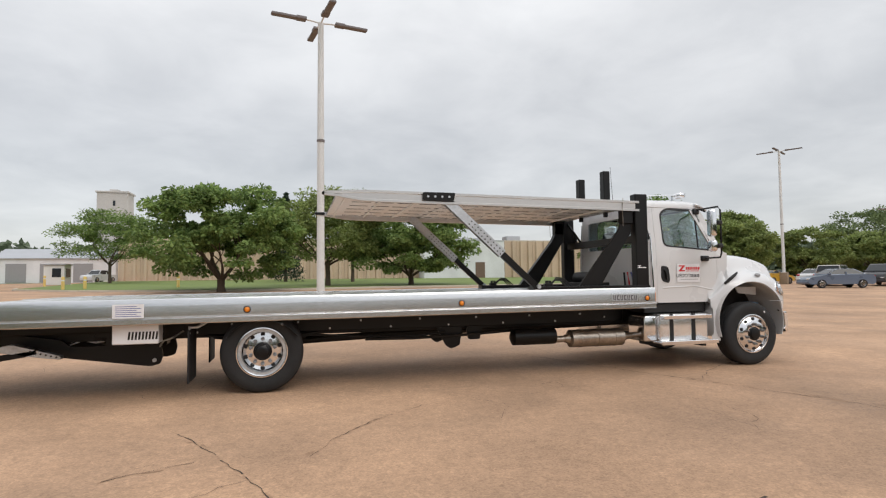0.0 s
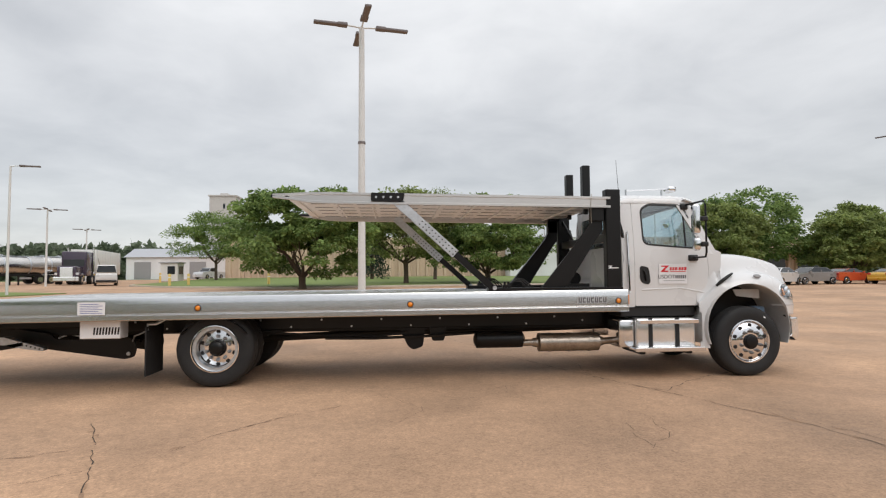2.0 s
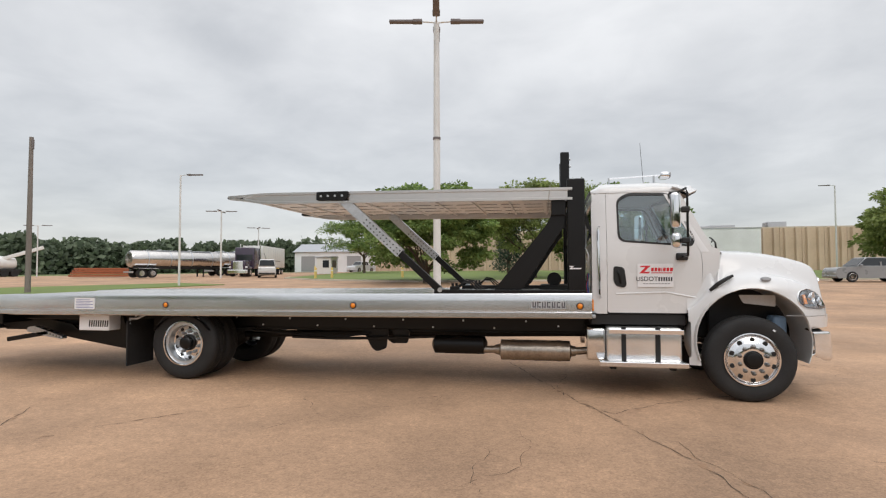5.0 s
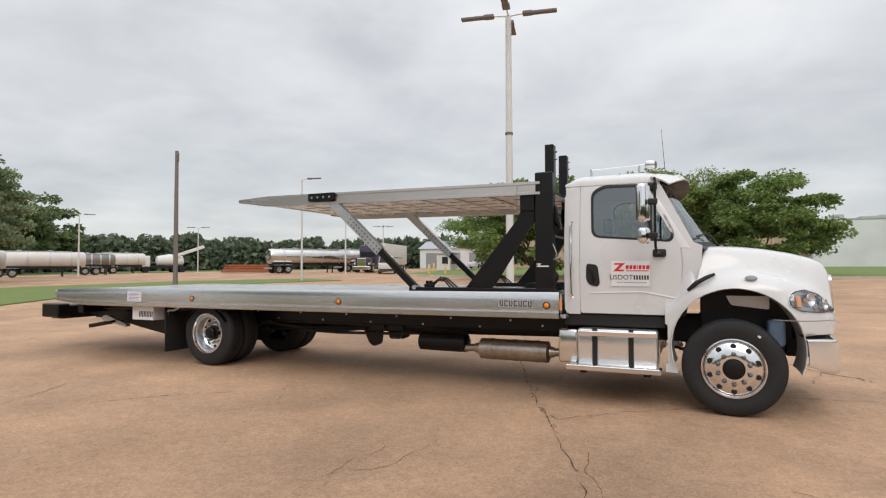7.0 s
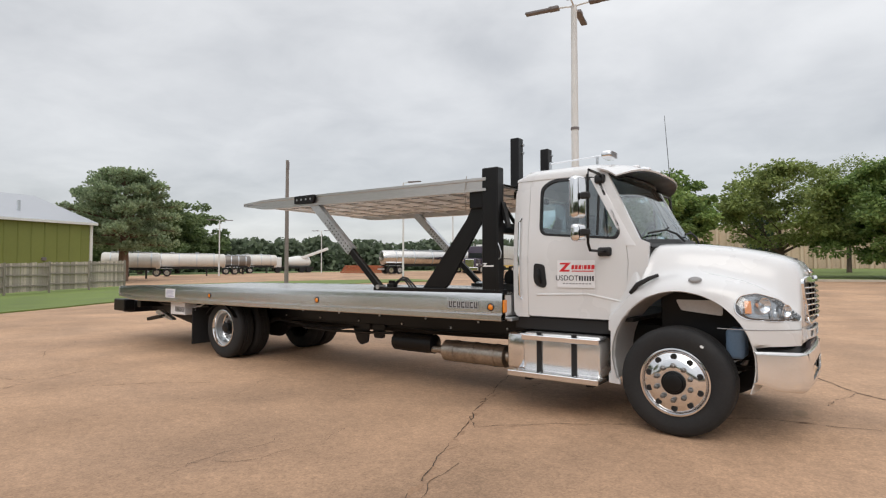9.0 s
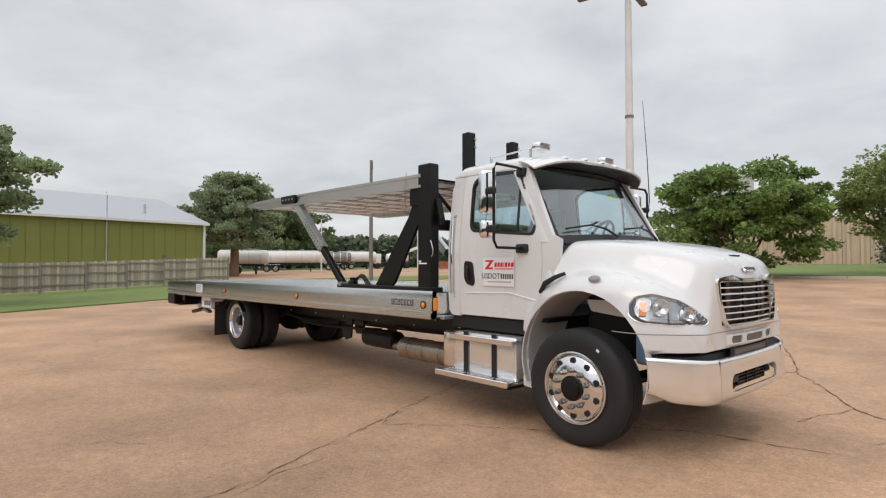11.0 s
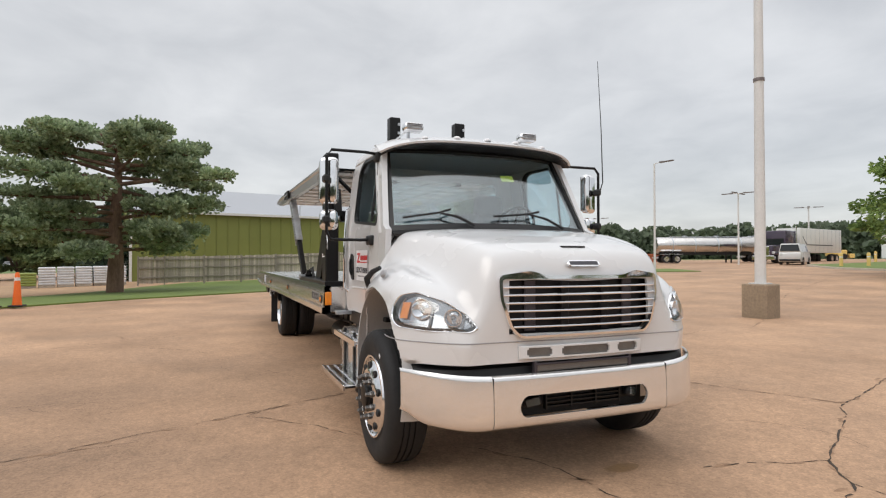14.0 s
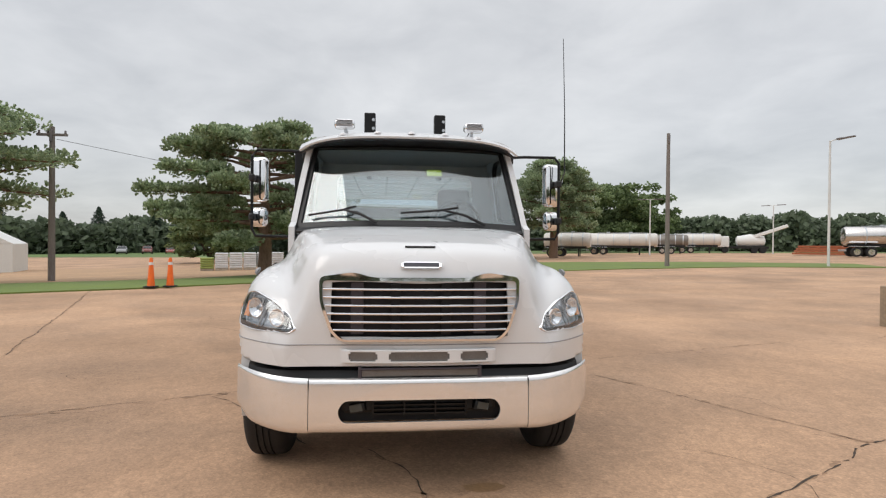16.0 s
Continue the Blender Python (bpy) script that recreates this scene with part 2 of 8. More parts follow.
def lathe(bm, prof, seg=32, m=None, close=False):
    """Turns (radius, along) about the y axis."""
    rings = []
    for r, h in prof:
        rings.append([bm.verts.new((r * math.cos(k * math.tau / seg), h, r * math.sin(k * math.tau / seg))) for k in range(seg)])
    pairs = list(zip(rings[:-1], rings[1:])) + ([(rings[-1], rings[0])] if close else [])
    for p, q in pairs:
        for k in range(seg):
            bm.faces.new((p[k], p[(k + 1) % seg], q[(k + 1) % seg], q[k]))
    if not close:
        for p in (rings[0], rings[-1]):
            if (p[0].co - p[seg // 2].co).length > 0.002:
                bm.faces.new(p)
    if m is not None:
        bmesh.ops.transform(bm, matrix=m, verts=[v for p in rings for v in p])
    return bm


def prism(bm, poly, y0, y1, bevel=0.0, axis="y"):
    """A flat outline, given in the two other axes, drawn out from y0 to y1."""
    def at(p, h):
        return {"y": (p[0], h, p[1]), "x": (h, p[0], p[1]), "z": (p[0], p[1], h)}[axis]
    a = [bm.verts.new(at(p, y0)) for p in poly]
    b = [bm.verts.new(at(p, y1)) for p in poly]
    n = len(poly)
    fs = [bm.faces.new(a), bm.faces.new(b[::-1])]
    fs += [bm.faces.new((a[i], b[i], b[(i + 1) % n], a[(i + 1) % n])) for i in range(n)]
    if bevel:
        bmesh.ops.bevel(bm, geom=list({e for f in fs for e in f.edges}), offset=bevel, segments=1, profile=0.5, affect="EDGES")
    return bm


def round_poly(poly, r, seg=4):
    """An outline with its corners rounded."""
    out, n = [], len(poly)
    for i in range(n):
        p, a, b = Vector(poly[i]), Vector(poly[i - 1]), Vector(poly[(i + 1) % n])
        k = min(r, (a - p).length * 0.45, (b - p).length * 0.45)
        s, e = p + (a - p).normalized() * k, p + (b - p).normalized() * k
        for j in range(seg + 1):
            t = j / seg
            q = s * (1 - t) ** 2 + p * 2 * t * (1 - t) + e * t * t
            out.append((q.x, q.y))
    return out


def panel(outline, holes, cuts, place, thick, inward):
    """A sheet with holes: drawn flat in (u, v), cut at the values v of cuts, then laid out by place(u, v); thickened along inward(u, v)."""
    bm = bmesh.new()
    es = []
    for loop in [outline, *holes]:
        vs = [bm.verts.new((p[0], p[1], 0)) for p in loop]
        es += [bm.edges.new((vs[i], vs[(i + 1) % len(vs)])) for i in range(len(vs))]
    bmesh.ops.triangle_fill(bm, use_beauty=True, use_dissolve=False, edges=es)
    for c in cuts:
        bmesh.ops.bisect_plane(bm, geom=[*bm.verts, *bm.edges, *bm.faces], plane_co=(0, c, 0), plane_no=(0, 1, 0))
    flat = {v: (v.co.x, v.co.y) for v in bm.verts}
    border = [e for e in bm.edges if len(e.link_faces) == 1]
    faces = list(bm.faces)
    twin = {}
    for v, (p, q) in flat.items():
        v.co = place(p, q)
        twin[v] = bm.verts.new(Vector(place(p, q)) + Vector(inward(p, q)) * thick)
    for f in faces:
        bm.faces.new([twin[v] for v in reversed(f.verts)])
    for e in border:
        a, b = e.verts
        bm.faces.new((a, b, twin[b], twin[a]))
    return bm


def sheet(rows, close_u=False):
    """A skin through a grid of points."""
    bm = bmesh.new()
    vs = [[bm.verts.new(p) for p in r] for r in rows]
    n = len(vs[0])
    for i in range(len(vs) - 1):
        for j in range(n if close_u else n - 1):
            k = (j + 1) % n
            bm.faces.new((vs[i][j], vs[i][k], vs[i + 1][k], vs[i + 1][j]))
    return bm


def thicken(bm, d):
    """Gives a skin thickness along its normals."""
    bmesh.ops.recalc_face_normals(bm, faces=bm.faces)
    bm.normal_update()
    border = [e for e in bm.edges if len(e.link_faces) == 1]
    faces = list(bm.faces)
    twin = {v: bm.verts.new(v.co - v.normal * d) for v in list(bm.verts)}
    for f in faces:
        bm.faces.new([twin[v] for v in reversed(f.verts)])
    for e in border:
        a, b = e.verts
        bm.faces.new((a, b, twin[b], twin[a]))
    return bm


def step01(a, b, x):
    t = min(1.0, max(0.0, (x - a) / (b - a)))
    return t * t * (3 - 2 * t)


def curve(pts, x):
    """Smooth value between (x, value) pairs."""
    if x <= pts[0][0]:
        return pts[0][1]
    for (a, p), (b, q) in zip(pts, pts[1:]):
        if x <= b:
            t = (x - a) / (b - a)
            return p + (q - p) * t
    return pts[-1][1]


def words(name, text, size, m, material, parent=None, depth=0.002):
    c = bpy.data.curves.new(name, "FONT")
    c.body, c.size, c.extrude, c.align_x, c.align_y = text, size, depth, "CENTER", "CENTER"
    c.materials.append(material)
    o = new(name, c)
    o.parent = parent
    o.matrix_local = m
    return o

# ---- ground: one concrete sheet that reaches the horizon ----
def gz(x, y):
    """Height of the ground: level round the truck, then a gentle fall across the lot."""
    r = math.hypot(x + 3, y)
    dip = 0.24 * step01(18, 34, -x) * (1 - step01(-2, 14, y))
    return 0.0165 * y * step01(12, 34, r) * min(1.0, 90 / max(r, 1)) - dip


CONC = mat("concrete_lot", (0.455, 0.285, 0.176), 0.82, var=0.17, scale=0.55, fine=30, bump=0.4, dirt=(0.30, 0.185, 0.115), dirt_amt=0.6)
KERBM = mat("kerb_concrete", (0.52, 0.46, 0.38), 0.85, var=0.15, scale=2, fine=30, bump=0.2)
GRASS = mat("lawn", (0.145, 0.195, 0.048), 0.9, var=0.25, scale=0.6, fine=14, bump=0.5, dirt=(0.19, 0.25, 0.06), dirt_amt=0.4)
FIELD = mat("field", (0.11, 0.17, 0.05), 0.95, var=0.3, scale=0.05, fine=1.5, bump=0.3, dirt=(0.25, 0.2, 0.12), dirt_amt=0.5)
DIRT = mat("bare_dirt", (0.42, 0.27, 0.16), 0.95, var=0.2, scale=0.5, fine=8, bump=0.4)
CRACKM = mat("crack_filler", (0.06, 0.042, 0.03), 0.95, var=0.3, scale=6, fine=40, bump=0.3)
STAIN = mat("oil_stain", (0.27, 0.16, 0.08), 0.6, var=0.2, scale=6, fine=40, bump=0.1)


def ground_speckle(m):
    """Aggregate speckle and broad tyre-worn patches."""
    n, l = m.node_tree.nodes, m.node_tree.links
    b = n["Principled BSDF"]
    src = b.inputs["Base Color"].links[0].from_socket
    co = n.new("ShaderNodeTexCoord")
    v = n.new("ShaderNodeTexVoronoi")
    v.inputs["Scale"].default_value = 70
    l.new(co.outputs["Object"], v.inputs["Vector"])
    g = n.new("ShaderNodeTexNoise")
    g.inputs["Scale"].default_value, g.inputs["Detail"].default_value, g.inputs["Roughness"].default_value = 0.33, 9, 0.66
    l.new(co.outputs["Object"], g.inputs["Vector"])
    g2 = n.new("ShaderNodeTexNoise")
    g2.inputs["Scale"].default_value, g2.inputs["Detail"].default_value, g2.inputs["Roughness"].default_value = 9.0, 8, 0.75
    l.new(co.outputs["Object"], g2.inputs["Vector"])
    mv = n.new("ShaderNodeMapRange")
    mv.inputs["From Max"].default_value = 1.0
    mv.inputs["To Min"].default_value, mv.inputs["To Max"].default_value = 0.80, 1.20
    l.new(v.outputs["Color"], mv.inputs["Value"])
    mg = n.new("ShaderNodeMapRange")
    mg.inputs["From Min"].default_value, mg.inputs["From Max"].default_value = 0.35, 0.65
    mg.inputs["To Min"].default_value, mg.inputs["To Max"].default_value = 0.74, 1.16
    l.new(g.outputs["Fac"], mg.inputs["Value"])
    mg2 = n.new("ShaderNodeMapRange")
    mg2.inputs["From Min"].default_value, mg2.inputs["From Max"].default_value = 0.35, 0.65
    mg2.inputs["To Min"].default_value, mg2.inputs["To Max"].default_value = 0.87, 1.13
    l.new(g2.outputs["Fac"], mg2.inputs["Value"])
    a = n.new("ShaderNodeMath")
    a.operation = "MULTIPLY"
    l.new(mv.outputs[0], a.inputs[0])
    l.new(mg.outputs[0], a.inputs[1])
    a2 = n.new("ShaderNodeMath")
    a2.operation = "MULTIPLY"
    l.new(a.outputs[0], a2.inputs[0])
    l.new(mg2.outputs[0], a2.inputs[1])
    s = n.new("ShaderNodeVectorMath")
    s.operation = "SCALE"
    l.new(src, s.inputs[0])
    l.new(a2.outputs[0], s.inputs["Scale"])
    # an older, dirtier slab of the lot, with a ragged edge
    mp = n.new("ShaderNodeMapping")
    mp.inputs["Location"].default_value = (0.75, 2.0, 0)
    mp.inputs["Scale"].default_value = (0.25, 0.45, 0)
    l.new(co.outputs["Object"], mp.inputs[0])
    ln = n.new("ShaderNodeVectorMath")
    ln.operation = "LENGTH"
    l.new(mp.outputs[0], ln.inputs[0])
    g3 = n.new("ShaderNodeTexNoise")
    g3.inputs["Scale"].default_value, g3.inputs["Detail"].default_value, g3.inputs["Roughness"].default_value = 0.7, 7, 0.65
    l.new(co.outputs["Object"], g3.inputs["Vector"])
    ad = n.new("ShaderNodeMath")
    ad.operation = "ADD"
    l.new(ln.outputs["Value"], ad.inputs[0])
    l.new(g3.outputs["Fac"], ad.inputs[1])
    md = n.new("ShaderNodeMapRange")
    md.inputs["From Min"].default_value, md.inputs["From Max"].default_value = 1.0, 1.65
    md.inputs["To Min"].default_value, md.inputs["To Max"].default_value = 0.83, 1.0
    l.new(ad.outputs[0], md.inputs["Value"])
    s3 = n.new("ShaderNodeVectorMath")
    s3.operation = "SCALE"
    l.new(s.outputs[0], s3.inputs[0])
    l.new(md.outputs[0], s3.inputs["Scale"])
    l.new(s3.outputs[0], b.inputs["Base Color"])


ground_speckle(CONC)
rings = [0, 4, 8, 11, 14, 17, 20, 24, 28, 32, 36, 42, 50, 60, 72, 88, 110, 150, 250, 500, 1000, 2200]
SEG = 72
bm = bmesh.new()
grid = []
for r in rings:
    if r == 0:
        grid.append([bm.verts.new((-3, 0, 0))])
        continue
    grid.append([bm.verts.new((-3 + r * math.cos(k * math.tau / SEG), r * math.sin(k * math.tau / SEG), gz(-3 + r * math.cos(k * math.tau / SEG), r * math.sin(k * math.tau / SEG)))) for k in range(SEG)])
for i in range(len(rings) - 1):
    for k in range(SEG):
        a, b = grid[i], grid[i + 1]
        f = bm.faces.new((a[0], b[k], b[(k + 1) % SEG])) if i == 0 else bm.faces.new((a[k], b[k], b[(k + 1) % SEG], a[(k + 1) % SEG]))
        f.material_index = 1 if rings[i] >= 110 else 0
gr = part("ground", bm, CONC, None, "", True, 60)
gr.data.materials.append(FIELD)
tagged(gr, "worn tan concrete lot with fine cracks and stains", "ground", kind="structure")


def strip(name, near, far, lift, material, label, category, n=40, wobble=0.25):
    """A sheet of ground cover between two lines in plan, with its edge standing up as a low bank."""
    def along(line, t):
        ls = [math.dist(a, b) for a, b in zip(line, line[1:])]
        d = t * sum(ls)
        for (a, b), q in zip(zip(line, line[1:]), ls):
            if d <= q:
                return a[0] + (b[0] - a[0]) * d / q, a[1] + (b[1] - a[1]) * d / q
            d -= q
        return line[-1]
    rows = []
    for i in range(n + 1):
        p, q = along(near, i / n), along(far, i / n)
        w = wobble * noise.noise(Vector((i * 0.7, 3.1, lift)))
        row = []
        for k in range(7):
            t = k / 6
            x, y = p[0] + (q[0] - p[0]) * t + (w if k < 6 else 0), p[1] + (q[1] - p[1]) * t
            row.append((x, y, gz(x, y) + lift))
        row = [(row[0][0], row[0][1], row[0][2] - lift - 0.05)] + row + [(row[-1][0], row[-1][1], row[-1][2] - lift - 0.05)]
        rows.append(row)
    return tagged(part(name, sheet(rows), material, None, "", True, 60), label, category, kind="structure")


strip("grass_strip", [(-8.0, -32), (-12.0, -18), (-14.4, -12), (-16.4, -8.7), (-19.8, -5), (-23.4, 0), (-26.0, 4), (-28.6, 9), (-29.6, 14), (-30.2, 24), (-27.0, 31)], [(-14.0, -36), (-18.0, -21), (-21.0, -14), (-24.0, -10.4), (-33.6, -7.4), (-40.5, -4), (-42, 4), (-43.5, 9), (-43.0, 14), (-40.5, 25), (-33.0, 34)], 0.05, GRASS, "mown green grass verge along the lot", "grass")
strip("lawn", [(-30.0, 47.0), (-24, 41.5), (-13, 37.2), (0, 40.5), (14, 41.5), (30, 43), (46, 46)], [(-34.0, 84), (-26, 86), (-14, 87), (0, 87), (16, 87), (32, 88), (50, 90)], 0.14, GRASS, "mown lawn before the tan building", "grass")
strip("dirt_yard", [(-14.5, -35.5), (-18.5, -20.7), (-24.4, -10.2), (-34.0, -7.2)], [(-44, -36), (-45.5, -21), (-45.5, -10.5), (-45.0, -7.6)], 0.02, DIRT, "bare orange-brown dirt beside the verge", "ground")
strip("far_verge", [(-95, -60), (-90, -20), (-85, 10), (-84, 40), (-78, 75), (-62, 98)], [(-150, -90), (-140, -20), (-135, 10), (-130, 50), (-120, 95), (-95, 130)], 0.03, FIELD, "rough grass beyond the trailer yard", "grass")


def kerb_line(pts, name="kerb"):
    bm = bmesh.new()
    for (ax, ay), (bx, by) in zip(pts, pts[1:]):
        n = max(1, int(math.dist((ax, ay), (bx, by)) / 3))
        for i in range(n):
            t0, t1 = i / n, (i + 1) / n - 0.002
            p, q = (ax + (bx - ax) * t0, ay + (by - ay) * t0), (ax + (bx - ax) * t1, ay + (by - ay) * t1)
            d = Vector((q[0] - p[0], q[1] - p[1])).normalized()
            s = Vector((-d.y, d.x)) * 0.08
            vs = []
            for x, y in (p, q):
                z = gz(x, y)
                vs.append([bm.verts.new((x + s.x * a, y + s.y * a, z + h)) for a, h in ((-1, -0.05), (-1, 0.13), (-0.8, 0.15), (1, 0.15), (1, -0.05))])
            for k in range(4):
                bm.faces.new((vs[0][k], vs[0][k + 1], vs[1][k + 1], vs[1][k]))
    return tagged(part(name, bm, KERBM, None), "pale concrete kerb along the lawn", "kerb", kind="structure")


kerb_line([(-31, 50), (-30, 46.8), (-24, 41.2), (-13, 36.9), (0, 40.2), (14, 41.2), (30, 42.7), (46, 45.7)])

# cracks: narrow broken openings that wander across the concrete
rnd = random.Random(7)


def crack(pts, width=0.012, seed=1, branch=0.3):
    rn = random.Random(seed)
    bm = bmesh.new()
    for (ax, ay), (bx, by) in zip(pts, pts[1:]):
        L = math.dist((ax, ay), (bx, by))
        n = max(3, int(L / 0.07))
        d = Vector((bx - ax, by - ay)).normalized()
        s = Vector((-d.y, d.x))
        off, last = 0.0, None
        for i in range(n + 1):
            t = i / n
            off = off * 0.86 + rn.uniform(-0.02, 0.02)
            o = off * math.sin(math.pi * t) ** 0.3 if 0 < t < 1 else 0
            c = Vector((ax + (bx - ax) * t, ay + (by - ay) * t)) + s * o
            w = width * rn.uniform(0.25, 1.0) * (0.35 if rn.random() < 0.2 else 1)
            z = gz(c.x, c.y) + 0.004
            cur = [bm.verts.new((c.x + s.x * w, c.y + s.y * w, z)), bm.verts.new((c.x - s.x * w, c.y - s.y * w, z))]
            if last and rn.random() > 0.14:
                bm.faces.new((last[0], last[1], cur[1], cur[0]))
            last = cur
    return tagged(part("crack", bm, CRACKM, None), "dark broken crack in the concrete", "crack", kind="structure")


CRACKS = [
    ([(-3.05, 1.33), (-2.45, -0.34), (-2.10, -1.20), (-1.70, -2.18), (-1.30, -3.15), (-1.05, -3.80), (-0.93, -4.50), (-0.5, -6.2)], 0.012),
    ([(-1.92, -1.72), (-1.64, -2.05), (-1.40, -1.78), (-1.12, -1.50), (-0.66, -1.17), (-0.1, -0.85)], 0.012),
    ([(-2.12, -1.26), (-2.22, -0.62), (-2.1, 0.2)], 0.009),
    ([(-8.15, -2.9), (-7.72, -3.68), (-7.42, -4.36), (-7.19, -4.90)], 0.011),
    ([(-7.64, -3.80), (-8.14, -3.95), (-8.44, -4.1)], 0.009),
    ([(-6.98, -3.94), (-6.74, -3.45), (-6.37, -2.96), (-5.7, -2.4)], 0.010),
    ([(-4.02, -1.71), (-3.31, -1.38)], 0.010),
    ([(-1.6, 8.9), (-1.17, 7.63), (-0.55, 6.09), (-0.01, 4.66), (0.26, 3.86), (0.82, 2.93), (1.31, 2.01), (1.66, 1.72), (1.78, 1.46), (2.05, 1.22)], 0.021),
    ([(1.66, 1.72), (1.95, 1.75), (2.25, 1.62)], 0.012),
    ([(1.31, 2.01), (1.19, 1.60), (1.09, 1.25), (0.98, 0.78)], 0.013),
    ([(0.05, -0.35), (0.45, -0.08), (0.92, 0.05), (1.23, 0.08), (1.7, 0.2)], 0.012),
    ([(-1.18, -2.97), (-1.14, -3.38), (-0.96, -3.73), (-0.84, -4.04), (-0.7, -4.5)], 0.008),
    ([(-2.40, 2.44), (-1.50, 2.98), (-0.51, 3.46), (0.22, 3.86)], 0.010),
    ([(-3.39, 2.89), (-3.91, 4.62), (-4.79, 7.37)], 0.010),
    ([(-4.15, -5.65), (-8.78, -7.39), (-15.06, -9.88), (-22.6, -12.6)], 0.022),
    ([(-11.5, -1.9), (-11.0, -2.6), (-10.2, -2.9)], 0.008),
    ([(-4.9, 8.9), (-6.4, 11.4), (-8.6, 14.5), (-11.7, 19.4), (-16.5, 29.5)], 0.018),
    ([(-6.4, 11.4), (-3.4, 14.2), (0.5, 18.0)], 0.018),
    ([(2.0, 6.0), (5.5, 4.0), (9.0, 3.2)], 0.012),
]
for i, (pts, w) in enumerate(CRACKS):
    crack(pts, w * 0.6, i + 3)
HALO = mat("crack_weathering", (0.31, 0.19, 0.115), 0.88, var=0.25, scale=5, fine=40, bump=0.2)
rs = random.Random(31)
bm = bmesh.new()
for pts, w in CRACKS:
    for (ax, ay), (bx, by) in zip(pts, pts[1:]):
        n = max(2, int(math.dist((ax, ay), (bx, by)) / 0.16))
        for i in range(n):
            if rs.random() < 0.45:
                continue
            t = (i + rs.random()) / n
            cx, cy = ax + (bx - ax) * t + rs.gauss(0, 0.02), ay + (by - ay) * t + rs.gauss(0, 0.02)
            ra, rb, turn = rs.uniform(0.03, 0.11), rs.uniform(0.012, 0.03), math.atan2(by - ay, bx - ax) + rs.gauss(0, 0.3)
            ring = []
            for k in range(9):
                q = k * math.tau / 9
                u, v = ra * math.cos(q) * rs.uniform(0.6, 1.2), rb * math.sin(q) * rs.uniform(0.6, 1.2)
                x, y = cx + u * math.cos(turn) - v * math.sin(turn), cy + u * math.sin(turn) + v * math.cos(turn)
                ring.append(bm.verts.new((x, y, gz(x, y) + 0.0022)))
            bm.faces.new(ring)
tagged(part("crack_weathering", bm, HALO, None), "brown weathered spalls along the concrete cracks", "crack", kind="stuff")

# hairlines all over the lot
rh = random.Random(77)
bm = bmesh.new()
for _ in range(80):
    p = Vector((rh.uniform(-16, 10), rh.uniform(-9, 9)))
    d = Vector((1, 0))
    d.rotate(Matrix.Rotation(rh.uniform(0, math.tau), 2))
    last = None
    for i in range(rh.randint(6, 26)):
        d.rotate(Matrix.Rotation(rh.gauss(0, 0.38), 2))
        p = p + d * rh.uniform(0.04, 0.12)
        w = rh.uniform(0.0008, 0.0028)
        q = Vector((-d.y, d.x)) * w
        z = gz(p.x, p.y) + 0.004
        cur = (bm.verts.new((p.x + q.x, p.y + q.y, z)), bm.verts.new((p.x - q.x, p.y - q.y, z)))
        if last and rh.random() > 0.18:
            bm.faces.new((last[0], last[1], cur[1], cur[0]))
        last = cur
tagged(part("hairline_cracks", bm, CRACKM, None), "fine hairline cracks in the concrete", "crack", kind="stuff")


def stain(x, y, rx, ry, seed):
    rn = random.Random(seed)
    bm = bmesh.new()
    vs = []
    for k in range(28):
        a = k * math.tau / 28
        q = 1 + 0.25 * noise.noise(Vector((math.cos(a) * 1.7 + seed, math.sin(a) * 1.7, 0.3)))
        vs.append(bm.verts.new((x + rx * q * math.cos(a), y + ry * q * math.sin(a), gz(x, y) + 0.0035)))
    bm.faces.new(vs)
    return tagged(part("stain", bm, STAIN, None), "small dark oil stain on the concrete", "stain", kind="structure")


stain(0.83, 0.45, 0.07, 0.15, 2)

# ---- lamp posts ----
POLEW = mat("pole_white", (0.66, 0.66, 0.65), 0.45, 0.0, var=0.08, scale=1.5, fine=20, bump=0.03)
LAMPG = mat("lamp_brown_grey", (0.16, 0.14, 0.14), 0.55, var=0.1, scale=4, fine=30, bump=0.03)
BLOCK = mat("footing_concrete", (0.30, 0.23, 0.16), 0.9, var=0.22, scale=2.2, fine=18, bump=0.35, dirt=(0.17, 0.13, 0.09), dirt_amt=0.6)
WOOD = mat("weathered_wood", (0.46, 0.40, 0.34), 0.9, var=0.3, scale=1.5, fine=22, bump=0.3, stretch=(3, 3, 0.25), per=0.3)
# the board wood darkened: the posts' tone, and shade painted on the rails
POST_SHADE_WOOD = mat("grey_post_wood", (0.28, 0.245, 0.21), 0.9, var=0.3, scale=1.5, fine=22, bump=0.3, stretch=(3, 3, 0.25))
POLEWOOD = mat("pole_wood", (0.20, 0.175, 0.16), 0.9, var=0.25, scale=1.5, fine=22, bump=0.3, stretch=(3, 3, 0.25))


